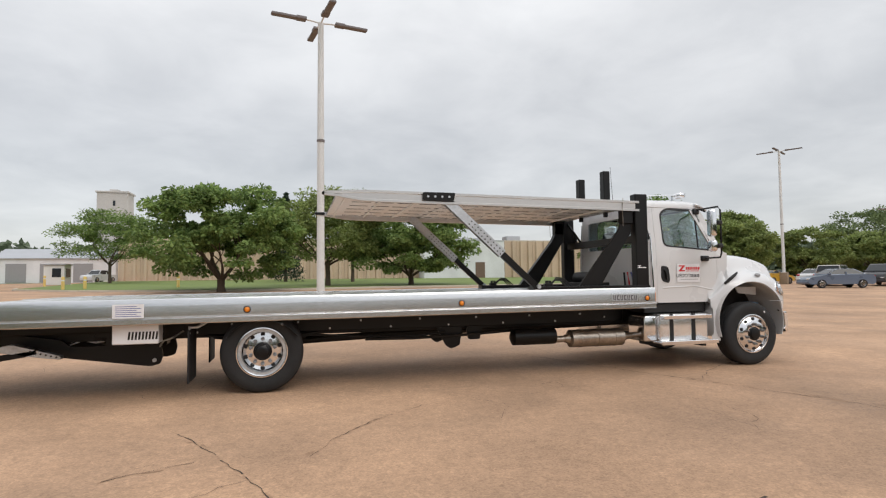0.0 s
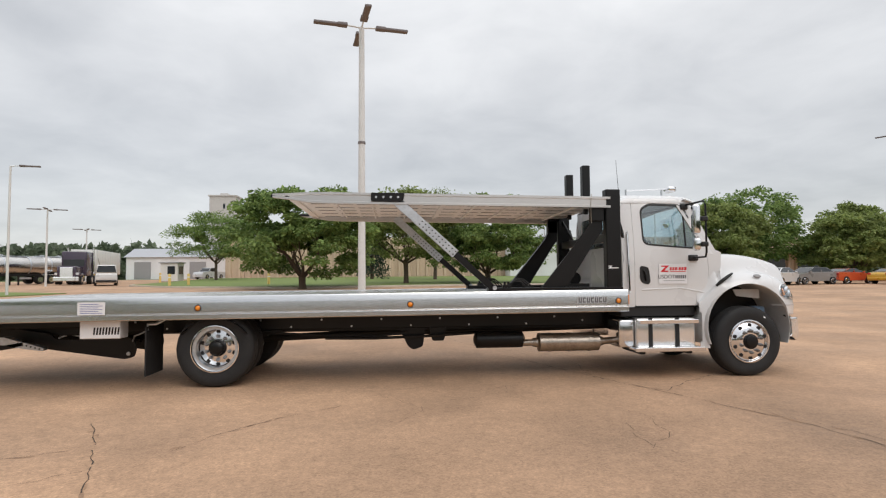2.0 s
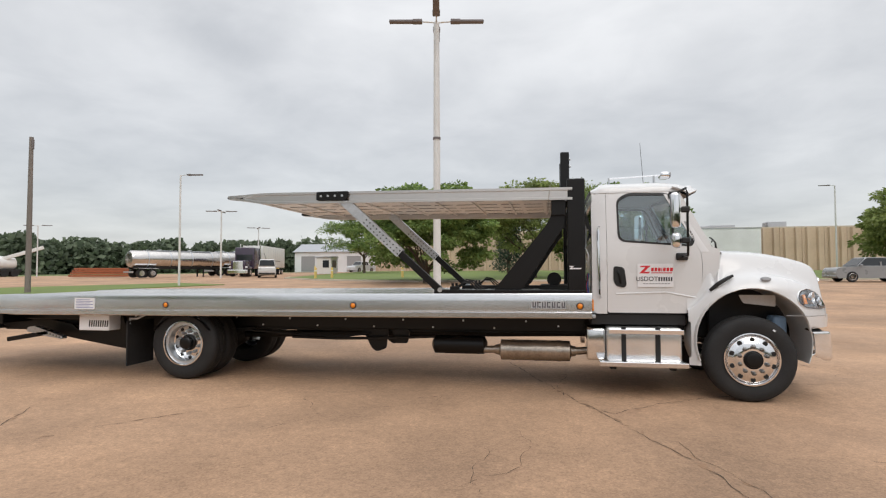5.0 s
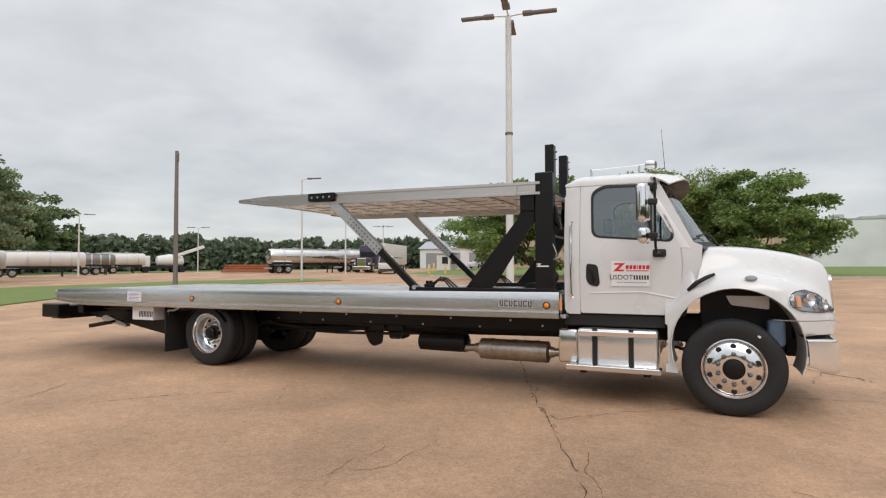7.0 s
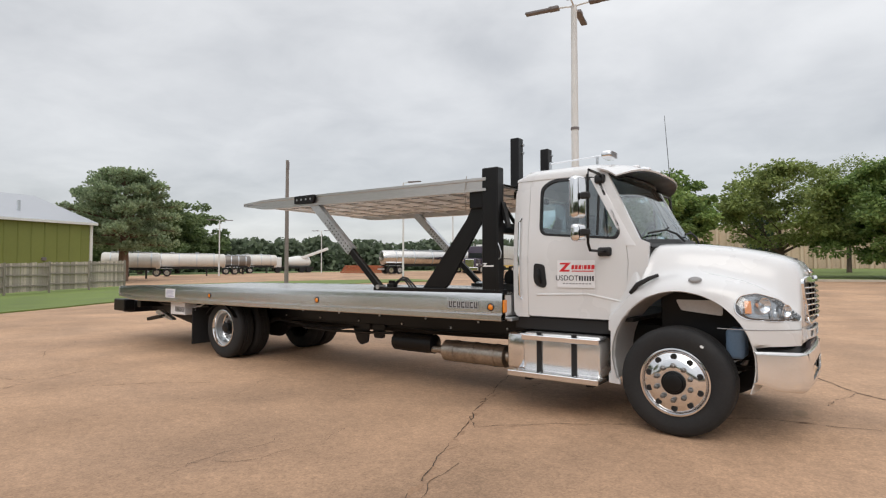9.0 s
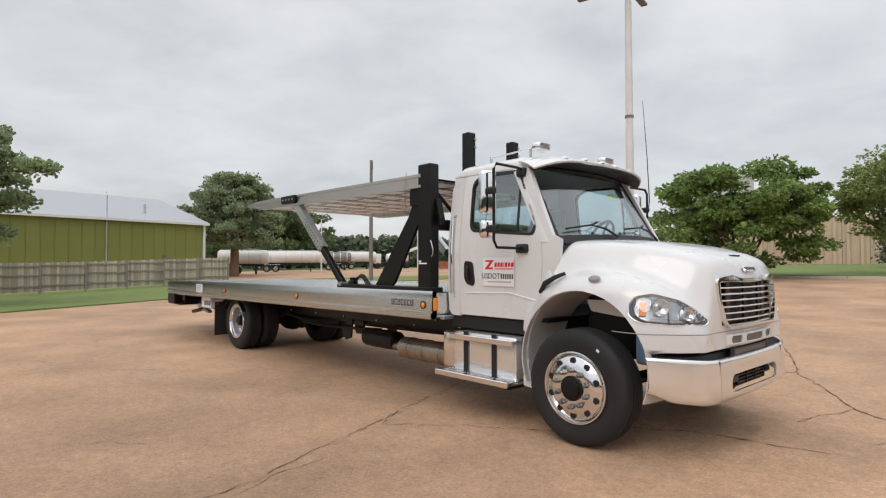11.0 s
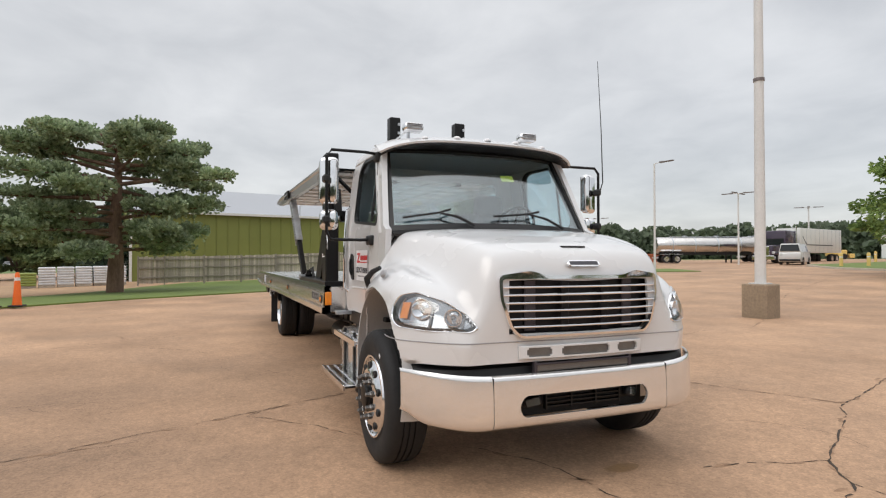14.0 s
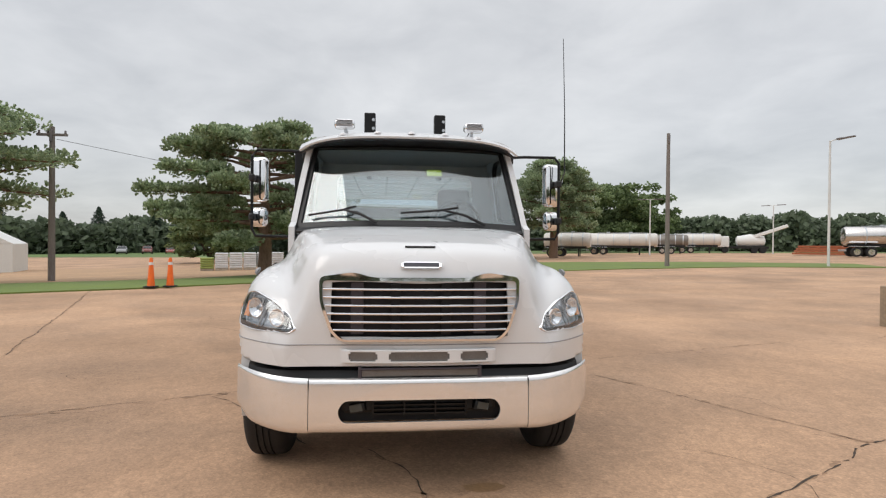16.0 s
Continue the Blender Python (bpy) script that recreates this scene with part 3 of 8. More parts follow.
def lamp_post(x, y, top, arms, turn, r=0.13, block=0.0, lab="tall white lamp post with lamp heads", z=None, head=1.15):
    g = gz(x, y) if z is None else z
    t = thing("lamp_post", pose(x, y, g, 0, 0, turn), lab, "lamp post", "lamp posts of the lot")
    h = top - g
    if block:
        bm = box(bmesh.new(), (-0.33, -0.33, -0.25), (0.33, 0.33, block), 0.03, 2)
        for v in bm.verts:
            v.co += Vector((noise.noise(v.co * 4), noise.noise(v.co * 4 + Vector((5, 0, 0))), 0)) * 0.02
        part("footing", bm, BLOCK, t, "weathered concrete footing block")
        bm = box(bmesh.new(), (-0.2, -0.2, block), (0.2, 0.2, block + 0.03), 0.005)
        part("base_plate", bm, POLEW, t)
    part("pole", tube(bmesh.new(), [(0, 0, block * 0.98), (0, 0, h * 0.35), (0, 0, h * 0.6), (0, 0, h)], [r, r * 0.92, r * 0.85, r * 0.72], 12), POLEW, t, "", True)
    if block:
        part("pole_band", tube(bmesh.new(), [(0, 0, 6.15 - g), (0, 0, 6.23 - g)], r * 1.0, 12), LAMPG, t, "dark joint band")
    for k in range(arms):
        a = k * math.tau / arms
        m = Matrix.Translation((0, 0, h - 0.02)) @ Matrix.Rotation(a, 4, "Z")
        arm = part("arm", tube(bmesh.new(), [(0, 0, 0), (0.25, 0, 0.03), (0.55, 0, 0.05)], 0.028, 8), POLEW, t, "", True, m=m)
        bm = box(bmesh.new(), (0.52, -0.11, 0.0), (0.52 + head, 0.11, 0.09), 0.025, 2)
        box(bm, (0.5, -0.13, -0.01), (0.85, 0.13, 0.11), 0.03, 2)
        part("lamp_head", bm, LAMPG, t, "dark flat lamp head", True, m=m)
    return t


lamp_post(-6.2, 10.8, 10.34, 4, 11, 0.137, 1.0, "tall white four-arm lamp post on a concrete block", -0.13)
lamp_post(37.3, 33.9, 13.1, 4, 30, 0.14, 1.1, head=1.4)
lamp_post(-29.45, 28.9, 8.75, 1, 10, 0.085, 0.0, "slim white single-arm lamp post")
lamp_post(-38.7, 48.75, 8.3, 4, 20, 0.1, 0.0)
lamp_post(-46.5, 70.9, 8.2, 4, 35, 0.11, 0.0)
lamp_post(-67.9, 35.6, 8.1, 2, 60, 0.10, 0.0, "low white two-arm lamp post")
lamp_post(-68.9, 54.2, 7.7, 2, 25, 0.09, 0.0, "low white two-arm lamp post")
lamp_post(43.3, 28.4, 7.0, 2, 10, 0.10, 0.0, "low white two-arm lamp post")
lamp_post(29.3, 62.3, 11.1, 1, 180, 0.10, 0.0, "slim white single-arm lamp post")


def wood_pole(x, y, top, lab, arm=False):
    g = gz(x, y)
    t = thing("utility_pole", pose(x, y, g), lab, "pole")
    h = top - g
    part("pole", tube(bmesh.new(), [(0, 0, -0.2), (0, 0, h * 0.5), (0, 0, h)], [0.16, 0.14, 0.11], 12), POLEWOOD, t, "", True)
    part("pole_cap", tube(bmesh.new(), [(0, 0, h - 0.75), (0.12, 0, h - 0.7), (0.12, 0, h - 0.15)], 0.07, 10), LAMPG, t, "", True)
    if arm:
        part("crossarm", box(bmesh.new(), (-0.06, -0.7, h - 0.45), (0.06, 0.7, h - 0.33), 0.01), POLEWOOD, t)
        for y in (-0.6, -0.2, 0.6):
            part("insulator", lathe(bmesh.new(), [(0.05, 0), (0.06, 0.04), (0.04, 0.1), (0.05, 0.14), (0.01, 0.16)], 10, m=Matrix.Translation((0, y, h - 0.33)) @ Matrix.Rotation(radians(90), 4, "X")), LAMPG, t)
    return t


wood_pole(-32.3, 19.25, 9.5, "bare weathered wooden pole on the grass verge")
wood_pole(-24.5, -16.2, 7.2, "wooden utility pole with a small crossarm", True)
wire = tube(bmesh.new(), [(-24.5, -16.0, 6.6), (-33, -11, 6.2), (-42, -5.5, 6.0), (-52, 0, 6.2)], 0.012, 6)
tagged(part("overhead_wire", wire, PLASTIC, None), "thin black overhead wire", "wire")

# ---- tan precast building ----
TAN = mat("precast_tan", (0.58, 0.45, 0.335), 0.85, var=0.10, scale=0.5, fine=10, bump=0.2, dirt=(0.36, 0.27, 0.20), dirt_amt=0.4, per=0.06)
BROWN = mat("brown_paint", (0.17, 0.11, 0.08), 0.6, var=0.12, scale=2, fine=20, bump=0.05)
WHITEW = mat("white_wall", (0.74, 0.75, 0.77), 0.7, var=0.06, scale=0.6, fine=12, bump=0.08, dirt=(0.48, 0.48, 0.48), dirt_amt=0.4)
DARKGL = mat("dark_window_glass", (0.03, 0.035, 0.04), 0.1, var=0.1, scale=1, fine=8, bump=0.0)
ROOFM = mat("roof_metal", (0.42, 0.435, 0.465), 0.5, 0.3, var=0.08, scale=1, fine=12, bump=0.05)
GREENW = mat("green_siding", (0.19, 0.215, 0.05), 0.55, var=0.08, scale=0.5, fine=10, bump=0.05, per=0.03)
CONCRETE = mat("silo_concrete", (0.52, 0.50, 0.48), 0.85, var=0.12, scale=0.3, fine=6, bump=0.1, dirt=(0.3, 0.28, 0.26), dirt_amt=0.5)

FAR_SITE = Matrix.Translation((3.43, 2.59, -0.35)) @ Matrix.Scale(1.296, 4)
hall = thing("warehouse", FAR_SITE, "long tan precast warehouse with ribbed wall panels", "building")
HALL_Y, HALL_H = 65.0, 6.5
body = part("wall", box(bmesh.new(), (-28, HALL_Y + 0.3, 0.0), (60, HALL_Y + 40, HALL_H)), TAN, hall, "tan wall behind the panels")
part("roof", box(bmesh.new(), (-28.2, HALL_Y + 0.1, HALL_H), (60.2, HALL_Y + 40.2, HALL_H + 0.15)), KERBM, hall)
bm = box(bmesh.new(), (0, 0.05, 0.3), (2.36, 0.3, 5.4))
for x in (0.35, 1.55):
    prism(bm, [(x, 0.05), (x + 0.10, -0.30), (x + 0.36, -0.30), (x + 0.46, 0.05)], 0.3, 5.4, 0, "z")
proto = None
for i in range(36):
    x = -28 + 2.4 * i
    if 8.4 < x + 1.2 < 19.5:
        continue
    m = Matrix.Translation((x, HALL_Y, 1.1))
    if proto is None:
        proto = part("wall_panel", bm, TAN, hall, "", m=m)
    else:
        again(proto, hall, m)
wing = thing("white_wing", FAR_SITE, "white box-like wing with a brown door", "building")
part("wall", box(bmesh.new(), (8.3, 62.2, 0.2), (19.4, HALL_Y + 3, 6.3), 0.03), WHITEW, wing)
part("door", box(bmesh.new(), (15.3, 62.12, 1.35), (16.6, 62.2, 3.5), 0.01), BROWN, wing, "brown steel door")
part("parapet", box(bmesh.new(), (8.25, 62.15, 6.3), (19.45, HALL_Y + 3.05, 6.42)), ROOFM, wing)
for x, w, h in ((12.2, 1.0, 1.1), (15.2, 1.8, 0.8), (17.5, 3.0, 0.9), (24, 2.2, 1.0)):
    u = thing("roof_unit", FAR_SITE @ pose(x, HALL_Y + 6, 6.42 if x < 19 else HALL_H + 0.15), "grey rooftop air handling unit", "roof unit", "rooftop units")
    part("casing", box(bmesh.new(), (-w / 2, -0.8, 0.0), (w / 2, 0.8, h), 0.04), ROOFM, u)
    part("hood", box(bmesh.new(), (-w / 2 - 0.2, -0.6, h * 0.4), (-w / 2, 0.6, h * 0.9), 0.02), GREYP, u)
for x in (36, 41, 46, 51):
    part("window", box(bmesh.new(), (x - 1.6, HALL_Y - 0.36, 2.0), (x + 1.6, HALL_Y - 0.3, 4.6), 0.02), DARKGL, hall, "dark strip window")
part("canopy", box(bmesh.new(), (40, 61.5, 4.2), (52, HALL_Y, 4.7), 0.03), BROWN, hall, "brown entrance canopy")
silo = thing("silo_tower", pose(-40.2, 112.0, 0.25) @ Matrix.Scale(1.25, 4), "pale concrete silo tower with a small opening", "tower")
part("shaft", box(bmesh.new(), (-2.1, -1.8, 0), (2.1, 1.8, 14.6), 0.05), CONCRETE, silo)
part("cap", box(bmesh.new(), (-2.3, -1.95, 14.5), (2.3, 1.95, 14.75), 0.02), CONCRETE, silo)
part("opening", box(bmesh.new(), (0.1, -1.84, 12.5), (0.45, -1.8, 13.3)), DARKGL, silo, "dark slit opening")
part("roof_hatch", box(bmesh.new(), (-0.6, -1, 14.75), (0.6, 1, 15.15), 0.03), CONCRETE, silo)
part("annex", box(bmesh.new(), (2.1, -1.7, 0), (9.0, 4.0, 6.6), 0.04), TAN, silo, "lower tan annex")

# gate booth, low shop, bollards
booth = thing("gate_booth", pose(-34.8, 69.7, gz(-34.8, 69.7)), "small white gate booth with dark windows", "booth")
part("wall", box(bmesh.new(), (-1.1, -1.1, 0), (1.1, 1.1, 2.4), 0.03), FARWHITE, booth)
part("roof", box(bmesh.new(), (-1.3, -1.3, 2.4), (1.3, 1.3, 2.56), 0.02), ROOFM, booth)
part("window", box(bmesh.new(), (-0.2, -1.14, 0.95), (0.75, -1.1, 2.0)), DARKGL, booth)
part("window", box(bmesh.new(), (1.1, -0.7, 0.95), (1.14, 0.7, 2.0)), DARKGL, booth)
shop = thing("low_shop", pose(-47, 105, gz(-47, 105)), "low pale shop building with a metal roof", "building")
part("wall", box(bmesh.new(), (-8, -4, 0), (10, 4, 4.2), 0.03), WHITEW, shop)
part("roof", prism(bmesh.new(), [(-4.4, 4.2), (4.4, 4.2), (0, 6.0)], -8.3, 10.3, 0, "x"), ROOFM, shop)
for x in (-5, 0, 5):
    part("bay_door", box(bmesh.new(), (x - 1.5, -4.05, 0.1), (x + 1.5, -4.0, 3.3)), GREYP, shop)
YEL = mat("safety_yellow", (0.70, 0.50, 0.16), 0.55, var=0.1, scale=3, fine=20, bump=0.05)
for x, y in ((-17.1, 46.6), (-24.3, 45.8), (-25.4, 44.2), (-33.5, 62.5)):
    b = thing("bollard", pose(x, y, gz(x, y)), "yellow steel bollard with a rounded cap", "bollard", "yellow bollards")
    part("post", tube(bmesh.new(), [(0, 0, -0.1), (0, 0, 1.1), (0, 0, 1.17), (0, 0, 1.2)], [0.13, 0.13, 0.10, 0.03], 12), YEL, b, "", True)
    part("band", tube(bmesh.new(), [(0, 0, 0.82), (0, 0, 0.92)], 0.134, 12), FARWHITE, b)

# ---- green metal building and the wooden fence ----
gsh = thing("green_shed", pose(-46.8, -8.5, 0.0, 0, 0, 99.1), "long olive green metal building with a pale metal roof", "building")
# local x runs along the fence side, local y away from it is negative
GL, GW, GE, GR = 22.0, 19.3, 5.35, 8.2
part("wall", box(bmesh.new(), (0, 0.05, -0.6), (GL, GW, GE)), GREENW, gsh, "olive green wall")
bm = box(bmesh.new(), (0.0, -0.02, -0.5), (0.86, 0.06, GE - 0.05))
box(bm, (0.84, -0.05, -0.5), (0.90, 0.06, GE - 0.05), 0.008)
sid = None
for i in range(int(GL / 0.92)):
    m = Matrix.Translation((0.92 * i + 0.05, 0, 0))
    if sid is None:
        sid = part("siding_sheet", bm, GREENW, gsh, "", m=m)
    else:
        again(sid, gsh, m)
bm = bmesh.new()
rise = GR - GE
for y0, z0, y1, z1 in ((-0.35, GE - 0.08, GW / 2, GR), (GW + 0.35, GE - 0.08, GW / 2, GR)):
    vs = [bm.verts.new(p) for p in ((-0.3, y0, z0), (GL + 0.3, y0, z0), (GL + 0.3, y1, z1), (-0.3, y1, z1))]
    bm.faces.new(vs)
part("roof", thicken(bm, 0.12), ROOFM, gsh, "pale galvanised roof")
rib = None
for i in range(26):
    x = 0.1 + 0.83 * i
    bm = bmesh.new()
    if rib is None:
        tube(bm, [(0, -0.35, GE - 0.06), (0, GW / 2, GR + 0.02)], 0.035, 5)
        rib = part("roof_rib", bm, ROOFM, gsh, "", m=Matrix.Translation((x, 0, 0)))
    else:
        bm.free()
        again(rib, gsh, Matrix.Translation((x, 0, 0)))
for x in (-0.02, GL - 0.08):
    part("gable", prism(bmesh.new(), [(0, GE - 0.05), (GW, GE - 0.05), (GW / 2, GR - 0.1)], x, x + 0.1, 0, "x"), GREENW, gsh)
    part("corner_trim", box(bmesh.new(), (x - 0.05, -0.08, -0.5), (x + 0.15, 0.1, GE), 0.01), FARWHITE, gsh, "white corner trim")
part("eave_trim", box(bmesh.new(), (-0.3, -0.42, GE - 0.18), (GL + 0.3, -0.32, GE + 0.02), 0.01), FARWHITE, gsh, "white eave trim")
part("conduit", tube(bmesh.new(), [(13.7, -0.1, -0.4), (13.7, -0.1, GE + 1.9), (13.7, 0.1, GE + 2.1)], 0.05, 8), GALV, gsh, "grey vent pipe", True)
part("meter_box", box(bmesh.new(), (13.5, -0.2, 1.4), (13.9, -0.05, 1.9), 0.02), GREYP, gsh)
part("flue", tube(bmesh.new(), [(17.6, 2.2, GE + 0.6), (17.6, 2.2, GE + 1.6)], 0.12, 10), GALV, gsh, "", True)
part("wall_lamp", box(bmesh.new(), (18.2, -0.2, 2.2), (18.5, -0.02, 2.45), 0.02), LAMPG, gsh)
part("end_door", box(bmesh.new(), (-0.12, 3.0, -0.3), (-0.05, 6.5, 3.6), 0.02), FARWHITE, gsh, "white roll-up door")
part("end_door", box(bmesh.new(), (-0.12, 8.5, -0.3), (-0.05, 12.0, 3.6), 0.02), FARWHITE, gsh, "white roll-up door")

fence = thing("wooden_fence", pose(-37.33, -6.9, 0, 0, 0, 99.7), "weathered grey wooden board fence along the grass verge", "fence")
FL, BAY = 18.0, 2.46
bays = [0, 1.56]
while bays[-1] < FL:
    bays.append(bays[-1] + BAY)
fence_c, fence_s = math.cos(radians(99.7)), math.sin(radians(99.7))


def fz(u):
    return gz(-37.33 + fence_c * u, -6.9 + fence_s * u) + 0.15


rf = random.Random(5)
boards = []
for j in range(4):
    bm = box(bmesh.new(), (0.0, 0.0, 0.04), (0.143, 0.02, 1.78 + 0.012 * j), 0.003)
    bm2 = bm
    me = bpy.data.meshes.new("board")
    bmesh.ops.recalc_face_normals(bm2, faces=bm2.faces)
    bm2.to_mesh(me)
    bm2.free()
    me.materials.append(WOOD)
    boards.append(me)
nb = int(bays[-1] / 0.15)
for i in range(nb):
    o = new("board", boards[i % 4])
    o.parent = fence
    o.matrix_local = Matrix.Translation((0.15 * i, 0.02 + rf.uniform(-0.004, 0.004), fz(0.15 * i) + rf.uniform(-0.03, 0.015))) @ Matrix.Rotation(radians(rf.uniform(-0.6, 0.6)), 4, "Y")
for a in bays:
    part("post", box(bmesh.new(), (a - 0.05, -0.10, fz(a) - 0.1), (a + 0.05, 0.0, fz(a) + 1.85), 0.006), POST_SHADE_WOOD, fence)
# rails wear the darkened wood in place of the shade on them
for a, b in zip(bays, bays[1:]):
    for h in (0.35, 1.0, 1.55):
        part("rail", box(bmesh.new(), (a, -0.045, (fz(a) + fz(b)) / 2 + h), (b, 0.0, (fz(a) + fz(b)) / 2 + h + 0.09), 0.004), POST_SHADE_WOOD, fence)

# ---- traffic cones and pallets of bags ----
for x, y in ((-16.55, -8.5), (-16.85, -7.95)):
    c = thing("delineator_cone", pose(x, y, gz(x, y) + 0.05), "tall orange plastic delineator cone with a pale collar", "traffic cone", "orange cones")
    part("base", box(bmesh.new(), (-0.2, -0.2, 0), (0.2, 0.2, 0.05), 0.015), RUBBER, c)
    part("tube", tube(bmesh.new(), [(0, 0, 0.04), (0, 0, 0.5), (0, 0, 1.0), (0, 0, 1.06)], [0.13, 0.095, 0.06, 0.04], 16), ORANGE, c, "", True)
    part("collar", tube(bmesh.new(), [(0, 0, 0.80), (0, 0, 0.90)], [0.080, 0.073], 16), FARWHITE, c)
BAGM = mat("plastic_bag_film", (0.72, 0.73, 0.76), 0.4, var=0.15, scale=2, fine=12, bump=0.3, per=0.1)
GBAG = mat("green_bag_film", (0.30, 0.36, 0.10), 0.45, var=0.15, scale=2, fine=12, bump=0.3)
for i in range(2, 8):
    x, y = -39.0 - 0.28 * i, -15.4 + 0.98 * i
    st = thing("bag_pallet", pose(x, y, gz(x, y) + 0.02, 0, 0, 104), "wrapped pallet stacked with bags of material", "pallet", "pallets of bags")
    part("pallet", box(bmesh.new(), (-0.45, -0.5, 0.0), (0.45, 0.5, 0.14), 0.01), WOOD, st)
    for k in range(7 if i > 2 else 5):
        bm = box(bmesh.new(), (-0.47, -0.52, 0.15 + 0.17 * k), (0.47, 0.52, 0.315 + 0.17 * k), 0.06, 3)
        part("bag", bm, GBAG if i == 2 else BAGM, st, "", True)

# ---- the car carrier: a white conventional cab with an aluminium bed and an upper deck ----
truck = thing("car_carrier_truck", pose(0, 0, 0), "white tow truck with polished aluminium bed and raised upper deck", "truck")
TYRE_R, AXLE_Z, REAR_X = 0.5, 0.5, -7.49


def tyre_mesh(w):
    """A road tyre about the y axis, outer face at y = 0, inner at y = w, with grooves round the tread."""
    bm = bmesh.new()
    prof = [(0.295, 0.03), (0.305, 0.012), (0.33, 0.0), (0.40, -0.012), (0.455, -0.006), (0.482, 0.012), (0.494, 0.03), (0.499, 0.05)]
    n = 4
    for i in range(n):
        a = 0.055 + (w - 0.11) * i / n
        b = 0.055 + (w - 0.11) * (i + 1) / n
        prof += [(0.5, a + 0.002), (0.5, b - 0.012)] + ([(0.486, b - 0.009), (0.486, b - 0.001)] if i < n - 1 else [])
    prof += [(r, w - h) for r, h in [(0.499, 0.05), (0.494, 0.03), (0.482, 0.012), (0.455, -0.006), (0.40, -0.012), (0.33, 0.0), (0.305, 0.012), (0.295, 0.03)]]
    lathe(bm, prof, 56, close=True)
    return bm


def wheel(name_label, x, y, side, dish):
    """A wheel with its outer face at y; side -1 for the right. dish: how deep the disc lies."""
    ob = part("wheel", lathe(bmesh.new(), [(0.285, 0.03), (0.285, 0.27), (0.25, 0.27), (0.25, 0.03)], 40, close=True), GALV, truck, name_label, True,
              m=Matrix.Translation((x, y, AXLE_Z)) @ Matrix.Rotation(0 if side < 0 else math.pi, 4, "Z"))
    part("tyre", tyre_mesh(0.28), RUBBER, ob, "black rubber tyre", True, 30)
    bm = bmesh.new()
    d = dish
    prof = [(0.300, 0.02), (0.312, 0.004), (0.308, -0.010), (0.296, -0.012), (0.288, 0.004), (0.282, 0.03)]
    if d > 0.05:
        prof += [(0.270, d * 0.5), (0.262, d * 0.85), (0.235, d), (0.20, d - 0.004), (0.12, d - 0.02), (0.10, d - 0.02)]
    else:
        prof += [(0.272, d - 0.012), (0.262, d - 0.022), (0.215, d - 0.040), (0.205, d - 0.048), (0.12, d - 0.05), (0.10, d - 0.05)]
    lathe(bm, prof, 60)
    for f in [f for f in bm.faces if len(f.verts) > 4]:
        bm.faces.remove(f)
    rim = part("rim", bm, ALU, ob, "polished aluminium rim", True, 40)
    yh = d - 0.004 if d > 0.05 else d - 0.040
    rh = 0.212 if d > 0.05 else 0.234
    hole = None
    for k in range(10):
        a = (k + 0.5) * math.tau / 10
        c = Matrix.Translation((rh * math.cos(a), yh, rh * math.sin(a)))
        if hole is None:
            bm = bmesh.new()
            lathe(bm, [(0.0005, -0.001), (0.022, -0.001), (0.025, -0.004), (0.028, 0.0), (0.028, 0.016)], 14)
            hole = part("hand_hole", bm, PLASTIC, rim, "", True, m=c)
            nutb = bmesh.new()
            lathe(nutb, [(0.010, -0.052), (0.0165, -0.046), (0.0175, -0.02), (0.025, -0.012), (0.025, 0.006)], 6)
            nut = part("lug_nut", nutb, GREYP if d > 0.05 else NUTM, rim, "", m=Matrix.Translation((0.155 * math.cos(a), yh - 0.018, 0.155 * math.sin(a))))
        else:
            again(hole, rim, c)
            again(nut, rim, Matrix.Translation((0.155 * math.cos(a), yh - 0.018, 0.155 * math.sin(a))))
    bm = bmesh.new()
    if d > 0.05:
        lathe(bm, [(0.115, d - 0.02), (0.112, d - 0.05), (0.092, d - 0.06), (0.088, d - 0.12), (0.07, d - 0.135), (0.035, d - 0.14), (0.001, d - 0.14)], 28)
    else:
        lathe(bm, [(0.108, d - 0.045), (0.106, d - 0.065), (0.088, d - 0.07), (0.084, d - 0.085), (0.06, d - 0.092), (0.001, d - 0.092)], 28)
    part("hub", bm, BLACK, ob, "black oil-filled hub", True)
    bm = bmesh.new()
    box(bm, (-0.015, -0.0145, 0.405), (0.015, -0.011, 0.425), m=Matrix.Rotation(radians(35), 4, "Y"))
    part("balance_mark", bm, WHITEV, ob)
    return ob


wheel("front wheel with polished aluminium rim", 0, -1.225, -1, 0.015)
wheel("front wheel with polished aluminium rim", 0, 1.225, 1, 0.015)
for s in (-1, 1):
    rear = wheel("outer rear dual wheel with deep dished rim", REAR_X, 1.115 * s, s, 0.16)
    rear.scale, rear.location.z = (1.03, 1, 1.03), 0.515
    ob = part("inner_wheel", tyre_mesh(0.28), RUBBER, truck, "inner rear dual tyre", True, 30, m=Matrix.Translation((REAR_X, 0.785 * s, 0.515)) @ Matrix.Rotation(0 if s < 0 else math.pi, 4, "Z") @ Matrix.Diagonal((1.03, 1, 1.03, 1)))

